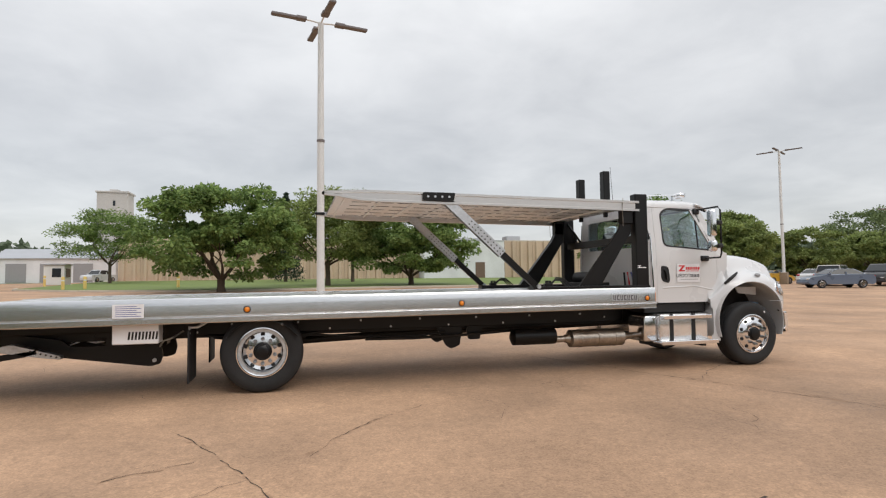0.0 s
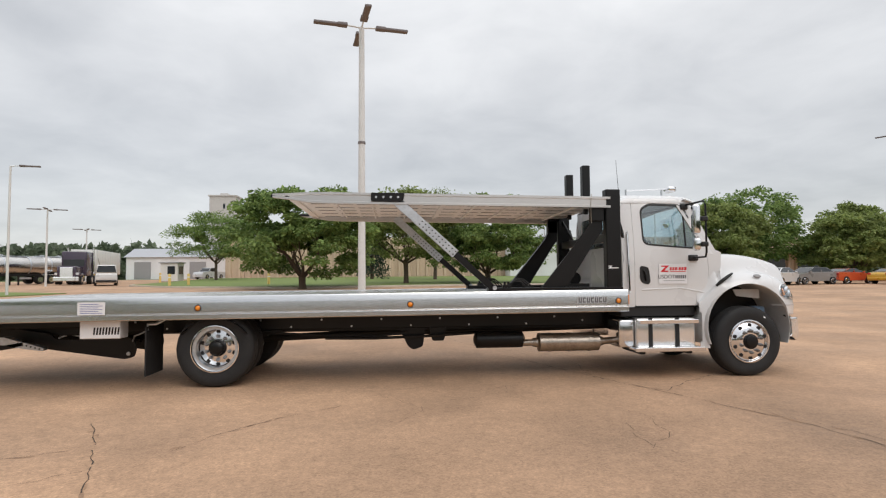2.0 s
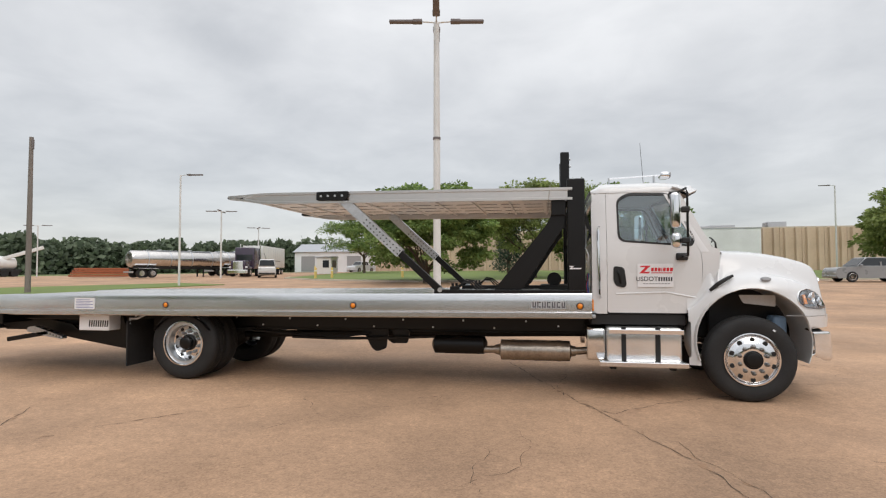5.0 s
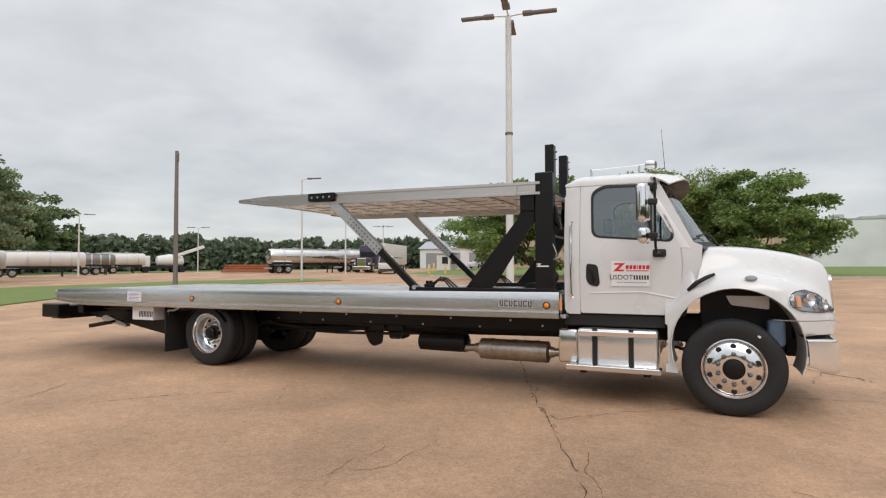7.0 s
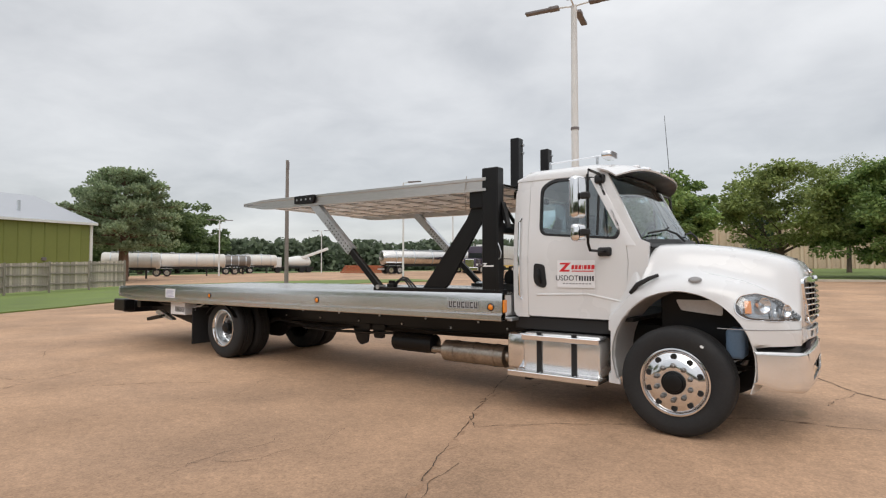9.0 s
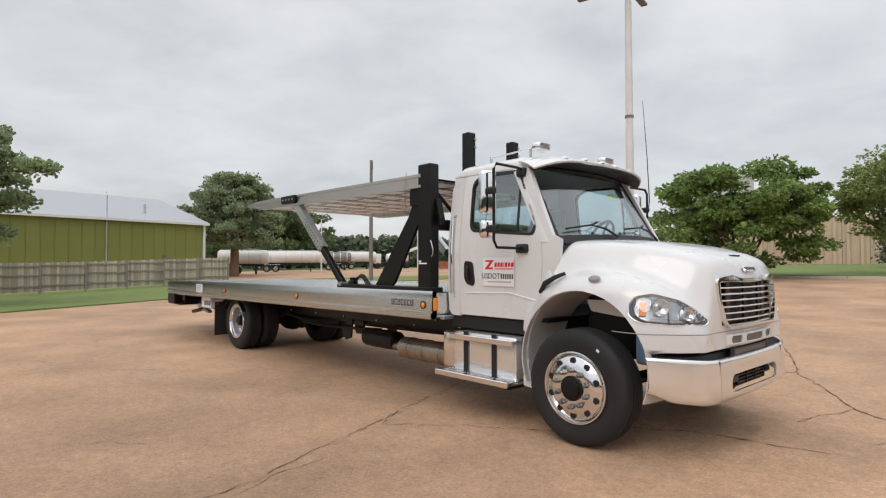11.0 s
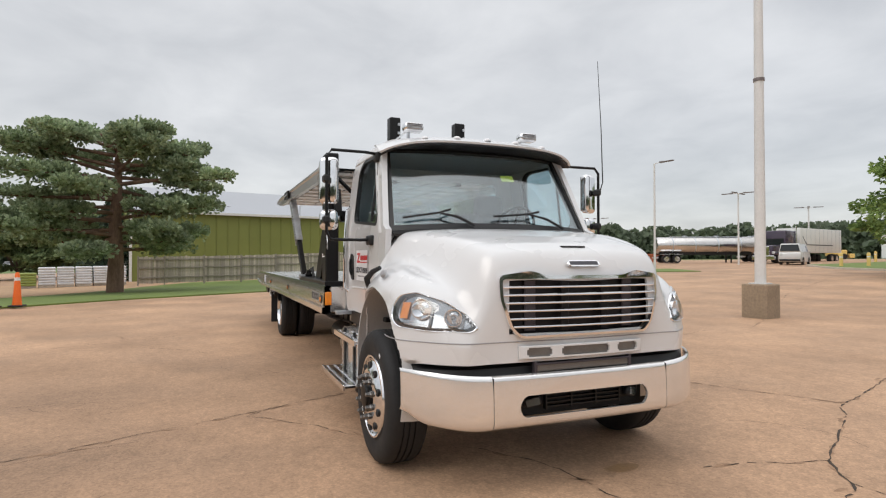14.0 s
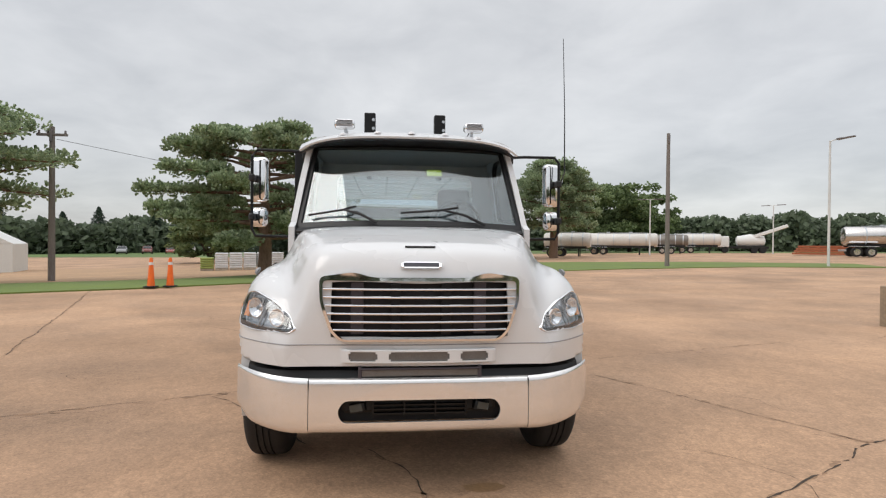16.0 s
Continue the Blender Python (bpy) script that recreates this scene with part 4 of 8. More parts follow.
# frame, axles and running gear
for s in (-1, 1):
    bm = box(bmesh.new(), (-11.2, 0.36 * s - 0.04, 0.66), (0.75, 0.36 * s + 0.04, 0.94), 0.01)
    part("frame_rail", bm, FRAME, truck, "black chassis rail")
    bm = box(bmesh.new(), (-9.6, 0.43 * s - 0.03, 0.70), (-1.85, 0.43 * s + 0.03, 0.95), 0.01)
    part("sub_frame", bm, BLACK, truck, "black bed sub-frame rail")
    for k in range(16):
        bm = bmesh.new()
        lathe(bm, [(0.014, -0.012), (0.014, 0.01)], 6)
        if k == 0:
            bolt = part("bolt", bm, GALV, truck, m=Matrix.Translation((-2.2, 0.465 * s, 0.78)))
        else:
            bm.free()
            again(bolt, truck, Matrix.Translation((-2.2 - 0.44 * k, 0.465 * s, 0.74 + 0.1 * (k % 2))))
for i, x in enumerate((-2.6, -4.4, -6.2, -8.6, -10.4)):
    part("cross_member", box(bmesh.new(), (x - 0.05, -0.36, 0.70), (x + 0.05, 0.36, 0.90), 0.01), FRAME, truck)
bm = bmesh.new()
tube(bm, [(REAR_X, -0.85, AXLE_Z), (REAR_X, -0.2, AXLE_Z), (REAR_X, 0.2, AXLE_Z), (REAR_X, 0.85, AXLE_Z)], [0.085, 0.10, 0.10, 0.085], 14)
tube(bm, [(REAR_X - 0.22, 0, AXLE_Z), (REAR_X - 0.1, 0, AXLE_Z), (REAR_X + 0.1, 0, AXLE_Z), (REAR_X + 0.36, 0, AXLE_Z + 0.03)], [0.12, 0.22, 0.22, 0.09], 18)
part("rear_axle", bm, FRAME, truck, "black drive axle", True)
part("front_axle", tube(bmesh.new(), [(0, -0.95, 0.48), (0, -0.6, 0.44), (0, 0.6, 0.44), (0, 0.95, 0.48)], 0.06, 12), FRAME, truck, "", True)
part("drive_shaft", tube(bmesh.new(), [(REAR_X + 0.3, 0, 0.53), (-5.2, 0, 0.60), (-3.2, 0, 0.62), (-1.4, 0, 0.66)], 0.055, 12), FRAME, truck, "", True)
for s in (-1, 1):
    bm = bmesh.new()
    for k in range(4):
        prism(bm, [(REAR_X - 0.75 + 0.1 * k, 0.70 - 0.03 * k), (REAR_X, 0.62 - 0.03 * k), (REAR_X + 0.75 - 0.1 * k, 0.70 - 0.03 * k), (REAR_X + 0.75 - 0.1 * k, 0.675 - 0.03 * k), (REAR_X, 0.595 - 0.03 * k), (REAR_X - 0.75 + 0.1 * k, 0.675 - 0.03 * k)], 0.43 * s - 0.045, 0.43 * s + 0.045)
    part("leaf_spring", bm, FRAME, truck, "black leaf spring pack")
    bm = bmesh.new()
    for k in range(3):
        prism(bm, [(-0.62 + 0.08 * k, 0.60 - 0.02 * k), (0, 0.54 - 0.02 * k), (0.62 - 0.08 * k, 0.60 - 0.02 * k), (0.62 - 0.08 * k, 0.58 - 0.02 * k), (0, 0.52 - 0.02 * k), (-0.62 + 0.08 * k, 0.58 - 0.02 * k)], 0.43 * s - 0.045, 0.43 * s + 0.045)
    part("leaf_spring", bm, FRAME, truck, "black leaf spring pack")
    # hinge plate and bracket below the bed
    bm = prism(bmesh.new(), round_poly([(-5.02, 0.70), (-4.62, 0.70), (-4.66, 0.42), (-4.80, 0.37), (-4.88, 0.42)], 0.03, 2), 0.44 * s - 0.012, 0.44 * s + 0.012)
    part("hanger_plate", bm, BLACK, truck, "black bed hinge plate")
    bm = prism(bmesh.new(), round_poly([(-4.56, 0.70), (-4.30, 0.70), (-4.34, 0.50), (-4.52, 0.50)], 0.03, 2), 0.44 * s - 0.02, 0.44 * s + 0.02)
    part("hanger_plate", bm, BLACK, truck, "black bed hinge plate")
    # mud flap and its bracket
    bm = box(bmesh.new(), (-8.36, 0.64 * s - (0 if s > 0 else 0.56), 0.18), (-8.34, 0.64 * s + (0.56 if s > 0 else 0), 0.83), 0.004)
    part("mud_flap", bm, RUBBER, truck, "black rubber mud flap")
    part("flap_bracket", tube(bmesh.new(), [(-8.10, 0.40 * s, 0.93), (-8.14, 1.06 * s, 0.93), (-8.26, 1.10 * s, 0.86), (-8.35, 1.14 * s, 0.86), (-8.35, 1.15 * s, 0.78)], 0.02, 8), GALV, truck, "galvanised flap bracket", True)
    # quarter fender over the duals, under the bed
    rows = []
    for k in range(9):
        a = radians(35 + 110 * k / 8)
        rows.append([(REAR_X + 0.53 * math.cos(a), y, 0.44 + 0.49 * math.sin(a)) for y in (0.60 * s, 0.80 * s, 1.0 * s, 1.19 * s)])
    part("wheel_cover", thicken(sheet(rows), 0.006), BLACK, truck, "", True)
part("air_tank", tube(bmesh.new(), [(-3.92, -0.66, 0.53), (-3.88, -0.66, 0.53), (-3.20, -0.66, 0.53), (-3.16, -0.66, 0.53)], [0.05, 0.125, 0.125, 0.05], 18), BLACK, truck, "black air tank", True)
part("battery_tray", box(bmesh.new(), (-3.75, -0.72, 0.41), (-3.25, -0.44, 0.47), 0.01), FRAME, truck)
bm = tube(bmesh.new(), [(-3.05, -0.72, 0.48), (-2.98, -0.72, 0.48), (-2.96, -0.72, 0.48), (-2.06, -0.72, 0.48), (-2.04, -0.72, 0.48), (-1.98, -0.72, 0.48)], [0.06, 0.075, 0.135, 0.135, 0.075, 0.06], 24)
muff = part("muffler", bm, STEEL, truck, "heat-stained steel muffler", True)
for x in (-2.8, -2.5, -2.2):
    part("clamp_band", tube(bmesh.new(), [(x - 0.02, -0.72, 0.48), (x + 0.02, -0.72, 0.48)], 0.141, 24), STEEL, muff)
part("exhaust_pipe", tube(bmesh.new(), [(-3.03, -0.72, 0.48), (-3.3, -0.70, 0.47), (-3.5, -0.62, 0.50)], 0.05, 12), STEEL, truck, "", True)
part("exhaust_pipe", tube(bmesh.new(), [(-1.99, -0.72, 0.48), (-1.7, -0.68, 0.50), (-1.4, -0.5, 0.55)], 0.05, 12), STEEL, truck, "", True)
part("air_hose", tube(bmesh.new(), [(-6.9, -0.46, 0.66), (-6.0, -0.48, 0.60), (-5.3, -0.50, 0.59), (-4.9, -0.5, 0.64)], 0.018, 8), RUBBER, truck, "", True)
part("air_hose", tube(bmesh.new(), [(-6.1, -0.5, 0.57), (-5.4, -0.52, 0.56), (-4.6, -0.52, 0.58), (-3.8, -0.5, 0.62)], 0.022, 8), FRAME, truck, "", True)

# chromed tank box with steps below the door, both sides
for s in (-1, 1):
    f = lambda a, b: (min(a * s, b * s), max(a * s, b * s))
    y0, y1 = f(0.62, 1.12)
    tank = part("tank_box", box(bmesh.new(), (-1.62, y0, 0.42), (-0.74, y1, 0.84), 0.03, 3), BUMPER, truck, "polished aluminium tank box", True)
    y0, y1 = f(0.62, 1.06)
    part("end_box", box(bmesh.new(), (-1.86, y0, 0.42), (-1.63, y1, 0.82), 0.03, 3), ALU, tank, "", True)
    for x in (-1.42, -1.02):
        y0, y1 = f(1.115, 1.135)
        part("strap", box(bmesh.new(), (x - 0.028, y0, 0.43), (x + 0.028, y1, 0.85)), PLASTIC, tank, "black rubber-lined strap")
    for z, ya, yb, xa, xb in ((0.80, 0.98, 1.19, -1.60, -0.73), (0.42, 1.06, 1.29, -1.72, -0.70)):
        y0, y1 = f(ya, yb)
        bm = box(bmesh.new(), (xa, y0, z - 0.02), (xb, y1, z + 0.012), 0.006)
        y2, y3 = f(yb - 0.006, yb + 0.012)
        box(bm, (xa, y2, z - 0.035), (xb, y3, z + 0.022), 0.006)
        st = part("step", bm, ALU, truck, "bright aluminium step")
        bm = bmesh.new()
        n = int((xb - xa) / 0.05)
        for i in range(n):
            for j in range(3):
                cx, cy = xa + 0.03 + i * 0.05, y0 + (y1 - y0) * (j + 0.5) / 3
                lathe(bm, [(0.014, -0.003), (0.014, 0.004), (0.008, 0.004)], 8, m=Matrix.Translation((cx, cy, z + 0.012)) @ Matrix.Rotation(radians(90), 4, "X"))
        tagged(part("grip_studs", bm, ALU, st), kind="stuff")
    for x in (-1.55, -0.85):
        y0, y1 = f(0.5, 1.15)
        part("step_bracket", box(bmesh.new(), (x - 0.04, y0, 0.33), (x + 0.04, y1, 0.41), 0.01), FRAME, truck)
    y0, y1 = f(0.50, 0.98)
    part("cab_sill", box(bmesh.new(), (-1.80, y0, 0.86), (-0.66, y1, 1.00), 0.01), PLASTIC, truck, "black sill panel under the cab")


# ---- cab ----
CAB_B, ROOF_Z = -1.78, 2.55


def side_y(z):
    """Half width of the cab at a height."""
    return curve([(1.0, 1.015), (1.25, 1.03), (1.5, 1.035), (1.8, 1.03), (2.2, 0.985), (2.5, 0.945), (2.6, 0.92)], z)


cab = part("cab", box(bmesh.new(), (-1.75, -0.98, 1.0), (-0.45, 0.98, 1.04), 0.005), PLASTIC, truck, "white steel day cab")
cab.scale = (1, 1.012, 1)
A_POST = [(1.0, -0.60), (1.04, -0.62), (1.27, -0.44), (1.62, -0.40), (1.80, -0.48), (2.52, -0.78)]
DOOR_REAR = -1.595
for s in (-1, 1):
    lay = lambda u, v, s=s: (u, s * side_y(v), v)
    inw = lambda u, v, s=s: (0, -s, 0)
    cuts = [1.2, 1.35, 1.5, 1.7, 1.85, 2.0, 2.15, 2.3, 2.45]
    # rear quarter behind the door
    out = [(CAB_B + 0.05, 1.0), (DOOR_REAR - 0.004, 1.0), (DOOR_REAR - 0.004, ROOF_Z), (CAB_B + 0.07, ROOF_Z), (CAB_B, 2.40), (CAB_B, 1.05)]
    part("rear_quarter", panel(out, [], cuts, lay, 0.03, inw), WHITE, cab, "", True, 30)
    # door with its window
    win = round_poly([(-1.455, 1.91), (-0.59, 1.84), (-0.555, 1.93), (-0.815, 2.505), (-1.33, 2.52), (-1.465, 2.44)], 0.10, 5)
    out = round_poly([(DOOR_REAR, 1.015), (-0.66, 1.015), (-0.50, 1.18), (-0.475, 1.60), (-0.50, 1.84), (-0.80, ROOF_Z + 0.005), (DOOR_REAR, ROOF_Z + 0.005)], 0.03, 3)
    door = part("door", panel(out, [win], cuts, lay, 0.05, inw), WHITE, cab, "white cab door", True, 30)
    ctr = (-1.06, 2.16)
    ring = [((p[0] - ctr[0]) * 0.955 + ctr[0], (p[1] - ctr[1]) * 0.935 + ctr[1]) for p in win]
    grow = [((p[0] - ctr[0]) * 1.016 + ctr[0], (p[1] - ctr[1]) * 1.022 + ctr[1]) for p in win]
    seal = panel(grow, [ring], cuts, lambda u, v, s=s: (u, s * (side_y(v) + 0.003), v), 0.04, inw)
    part("window_seal", seal, PLASTIC, door, "black rubber window seal")
    g = part("window_pane", panel(ring, [], cuts, lambda u, v, s=s: (u, s * (side_y(v) - 0.012), v), 0.005, inw), CABGLASS, door, "tinted side glass", True)
    g.visible_shadow = False
    part("vent_bar", tube(bmesh.new(), [(-0.80, s * (side_y(1.9) - 0.01), 1.885), (-0.80, s * (side_y(2.47) - 0.01), 2.46)], 0.013, 8), PLASTIC, door)
    # recessed handle
    bm = prism(bmesh.new(), round_poly([(-1.52, 1.60), (-1.39, 1.58), (-1.365, 1.36), (-1.395, 1.325), (-1.495, 1.35), (-1.525, 1.42)], 0.04, 4), s * 1.025, s * 1.042, 0.004)
    hd = part("handle_recess", bm, PLASTIC, door, "black door handle bezel")
    part("handle_pull", tube(bmesh.new(), [(-1.475, s * 1.045, 1.54), (-1.455, s * 1.058, 1.50), (-1.44, s * 1.058, 1.42), (-1.435, s * 1.045, 1.38)], 0.013, 8), BLACK, hd, "", True)
    # lower door crease
    part("door_trim", tube(bmesh.new(), [(-1.49, s * (side_y(1.25) - 0.004), 1.25), (-0.9, s * (side_y(1.27) - 0.004), 1.27), (-0.52, s * (side_y(1.25) - 0.006), 1.20)], 0.012, 8), WHITE, door, "", True)
    # cowl side between door and hood
    out = [(-0.653, 1.02), (-0.62, 1.0), (-0.30, 1.30), (-0.27, 1.79), (-0.36, 1.83), (-0.71, 2.53), (-0.805, 2.55), (-0.495, 1.845), (-0.47, 1.60), (-0.495, 1.18)]
    part("cowl_side", panel(out, [], cuts, lay, 0.05, inw), WHITE, cab, "", True, 30)
    # tall grab handle behind the door
    part("grab_rail", tube(bmesh.new(), [(-1.68, s * 1.02, 1.20), (-1.69, s * 1.065, 1.24), (-1.70, s * 1.06, 1.7), (-1.70, s * 1.035, 2.06), (-1.69, s * 1.0, 2.10)], 0.014, 8), CHROME, cab, "bright grab rail", True)
# rear wall with its window
win = round_poly([(-0.76, 1.90), (0.76, 1.90), (0.74, 2.415), (-0.74, 2.415)], 0.08, 5)
out = round_poly([(-1.01, 1.0), (1.01, 1.0), (1.025, 1.75), (0.93, 2.55), (-0.93, 2.55), (-1.025, 1.75)], 0.05, 4)
part("rear_wall", panel(out, [win], [1.4, 1.8, 2.2], lambda u, v: (CAB_B + 0.01, u, v), 0.04, lambda u, v: (1, 0, 0)), WHITE, cab, "", True, 30)
g = part("rear_window", panel(win, [], [], lambda u, v: (CAB_B + 0.03, u, v), 0.005, lambda u, v: (1, 0, 0)), CABGLASS, cab, "rear cab window")
g.visible_shadow = False
# roof
rows = []
for i in range(17):
    u = i / 16
    x = CAB_B + 0.0 + (0.0 if i == 0 else 1.08 * u)
    drop = 0.10 * (1 - step01(0.0, 0.14, u)) + 0.03 * step01(0.8, 1.0, u)
    hw = 0.945 - 0.015 * (1 - step01(0, 0.1, u))
    row = []
    for j in range(25):
        a = math.pi * j / 24
        cy = -math.cos(a)
        row.append((x, hw * math.copysign(abs(cy) ** 0.55, cy), ROOF_Z - 0.02 + (0.17 - drop) * math.sin(a) ** 0.62))
    rows.append(row)
part("roof", thicken(sheet(rows), 0.02), WHITE, cab, "white rounded cab roof", True, 50)
part("roof_lining", panel(round_poly([(-1.72, -0.88), (-0.80, -0.88), (-0.80, 0.88), (-1.72, 0.88)], 0.1), [], [], lambda u, v: (u, v, 2.535), 0.01, lambda u, v: (0, 0, 1)), HEADLINER, cab)


# windshield: a curved sheet from cowl to header
def shield(u, v):
    """u from -1 to 1 across, v from 0 at the base to 1 at the header."""
    y = u * (1.0 - 0.10 * v)
    x = -0.13 - 0.50 * v - (0.23 - 0.06 * v) * abs(u) ** 2.4
    return (x, y, 1.765 + 0.79 * v + 0.03 * (1 - u * u) * (1 - v))


def shield_out(u, v):
    return (0.84, 0, 0.54)


edge = [(-0.955, 0.06), (0.955, 0.06), (0.955, 0.97), (-0.955, 0.97)]


def fine_poly(poly, n):
    return [(poly[i][0] + (poly[(i + 1) % 4][0] - poly[i][0]) * k / n, poly[i][1] + (poly[(i + 1) % 4][1] - poly[i][1]) * k / n) for i in range(4) for k in range(n)]


rows = [[shield(-0.95 + 1.9 * j / 24, 0.05 + 0.93 * i / 8) for j in range(25)] for i in range(9)]
g = part("windshield", thicken(sheet(rows), 0.006), CABGLASS, cab, "one-piece tinted windshield", True, 60)
g.visible_shadow = False
bm = bmesh.new()
for va, vb, ua, ub in ((0.0, 0.065, -1, 1), (0.965, 1.01, -1, 1)):
    rows = [[Vector(shield(ua + (ub - ua) * j / 24, va + (vb - va) * i)) + Vector((0.012, 0, 0.008)) for j in range(25)] for i in range(2)]
    t = thicken(sheet(rows), 0.03)
    me = bpy.data.meshes.new("tmp")
    t.to_mesh(me)
    t.free()
    bm.from_mesh(me)
    bpy.data.meshes.remove(me)
for ua, ub in ((-1.0, -0.945), (0.945, 1.0)):
    rows = [[Vector(shield(ua + (ub - ua) * j, i / 10)) + Vector((0.012, 0, 0.008)) for j in range(2)] for i in range(11)]
    t = thicken(sheet(rows), 0.03)
    me = bpy.data.meshes.new("tmp")
    t.to_mesh(me)
    t.free()
    bm.from_mesh(me)
    bpy.data.meshes.remove(me)
part("windshield_seal", bm, PLASTIC, cab, "black windshield surround")
# outer A pillars in body colour
for s in (-1, 1):
    rows = []
    for i in range(13):
        v = i / 12
        e = Vector(shield(s * 1.0, v))
        z = e.z
        rows.append([e + Vector((0.014, 0, 0.006)), e + Vector((0.0, s * 0.02, 0.004)), Vector((e.x - 0.05, s * side_y(z) + s * 0.003, z)), Vector((e.x - 0.13, s * side_y(z) + s * 0.003, z))])
    part("pillar", thicken(sheet(rows), 0.03), WHITE, cab, "", True, 60)
# header and sun visor
rows = []
for i in range(7):
    v = i / 6
    row = []
    for j in range(33):
        u = -1 + 2 * j / 32
        w = 0.985 + 0.01 * v
        x = -0.72 + 0.33 * v - (0.08 + 0.03 * v) * abs(u) ** 2.6 - 0.10 * abs(u) ** 9 * v
        z = 2.698 - 0.035 * v - 0.06 * v * v - (0.11 - 0.05 * v) * abs(u) ** 3.0 - 0.05 * v * abs(u) ** 7
        row.append((x, u * w, z))
    rows.append(row)
visor = part("sun_visor", thicken(sheet(rows), 0.018), WHITE, cab, "white exterior sun visor", True, 60)
rows = [[(p[0] - 0.012, p[1] * 0.985, p[2] - 0.022) for p in r] for r in rows]
rows += [[Vector(shield(-0.97 + 1.94 * j / 32, 0.99)) + Vector((0.02, 0, 0.015)) for j in range(33)]]
part("visor_lining", thicken(sheet(rows[-2:] + []), 0.01), PLASTIC, visor, "", True)
for i, y in enumerate((-0.60, -0.30, 0.0, 0.30, 0.60)):
    x = -0.49 - 0.10 * abs(y) ** 2
    bm = lathe(bmesh.new(), [(0.001, -0.014), (0.02, -0.012), (0.032, -0.004), (0.036, 0.012)], 14, m=Matrix.Translation((x, y, 2.651 - 0.085 * abs(y / 0.975) ** 3)) @ Matrix.Rotation(radians(-90), 4, "X") @ Matrix.Diagonal((1.3, 1, 1, 1)))
    part("marker_lamp", bm, WHITEV, cab, "roof clearance lamp", True)
# roof horns with square louvred fronts on rails
for s in (-1, 1):
    y = 0.61 * s
    hn = part("air_horn", tube(bmesh.new(), [(-1.52, y, 2.765), (-1.40, y, 2.77), (-1.05, y, 2.785), (-0.86, y, 2.79)], [0.014, 0.009, 0.009, 0.012], 10), CHROME, cab, "chromed roof rail with a square lamp", True)
    part("lamp_body", box(bmesh.new(), (-0.88, y - 0.095, 2.74), (-0.76, y + 0.095, 2.83), 0.035, 4), CHROME, hn, "", True)
    bm = bmesh.new()
    for k in range(5):
        box(bm, (-0.761, y - 0.075, 2.754 + 0.013 * k), (-0.75, y + 0.075, 2.761 + 0.013 * k))
    part("louvre", bm, GREYP, hn, "grey louvred face")
    for x in (-1.52, -0.95):
        part("foot", box(bmesh.new(), (x - 0.012, y - 0.015, 2.62), (x + 0.012, y + 0.015, 2.785), 0.006), GALV, hn)
# wipers
for y0, y1 in ((-0.30, -0.88), (0.62, -0.10)):
    a = Vector(shield(y0, 0.05)) + Vector((0.05, 0, 0.0))
    b = Vector(shield((y0 + y1) / 2, 0.16)) + Vector((0.04, 0, 0.03))
    c = Vector(shield(y1, 0.13)) + Vector((0.035, 0, 0.02))
    wp = part("wiper", tube(bmesh.new(), [a, (a + b) / 2 + Vector((0.01, 0, 0.02)), b], [0.013, 0.012, 0.008], 8), PLASTIC, cab, "black wiper arm", True)
    d = Vector(shield(y0 * 0.6 + y1 * 0.4, 0.20)) + Vector((0.03, 0, 0.02))
    part("blade", tube(bmesh.new(), [d + (d - c) * 0.15, b, c], 0.010, 6), RUBBER, wp)
part("cowl_vent", thicken(sheet([[Vector(shield(-0.97 + 1.94 * j / 24, 0.02)) + Vector(o) for j in range(25)] for o in ((0.03, 0, 0.0), (0.10, 0, -0.03))]), 0.02), PLASTIC, cab, "black cowl panel", True)
# interior
bm = box(bmesh.new(), (-0.66, -0.93, 1.42), (-0.26, 0.93, 1.80), 0.06, 3)
part("dashboard", bm, DASH, cab, "dark grey dashboard", True)
wheel_m = Matrix.Translation((-0.78, 0.45, 1.86)) @ Matrix.Rotation(radians(-62), 4, "Y") @ Matrix.Rotation(radians(90), 4, "X")
bm = bmesh.new()
lathe(bm, [(0.215 + 0.016 * math.cos(k * math.tau / 8), 0.016 * math.sin(k * math.tau / 8)) for k in range(8)], 36, m=wheel_m, close=True)
sw = part("steering_wheel", bm, PLASTIC, cab, "black steering wheel", True)
bm = bmesh.new()
for a in (0, 120, 240):
    q = wheel_m @ Vector((0.21 * math.cos(radians(a)), 0, 0.21 * math.sin(radians(a))))
    tube(bm, [wheel_m @ Vector((0, 0, 0)), q], 0.014, 8)
tube(bm, [(-0.78, 0.45, 1.86), (-0.55, 0.45, 1.68)], 0.035, 10)
part("column", bm, PLASTIC, sw, "", True)
for y, w in ((0.50, 0.25), (-0.42, 0.42)):
    st = part("seat", box(bmesh.new(), (-1.42, y - w, 1.30), (-0.95, y + w, 1.48), 0.05, 3), SEATM, cab, "dark vinyl seat", True)
    bm = box(bmesh.new(), (-1.54, y - w + 0.01, 1.40), (-1.38, y + w - 0.01, 2.03 if y > 0 else 1.90), 0.06, 3)
    part("seat_back", bm, SEATM, st, "", True)
    if y > 0:
        part("headrest", box(bmesh.new(), (-1.53, y - 0.17, 2.01), (-1.40, y + 0.17, 2.25), 0.06, 4), SEATM, st, "", True)
m = Matrix.Translation(Vector(shield(0.22, 0.67)) + Vector((-0.004, 0, 0)))
bm = box(bmesh.new(), (-0.012, -0.065, -0.035), (-0.009, 0.065, 0.035), m=Matrix.Rotation(radians(-33), 4, "Y"))
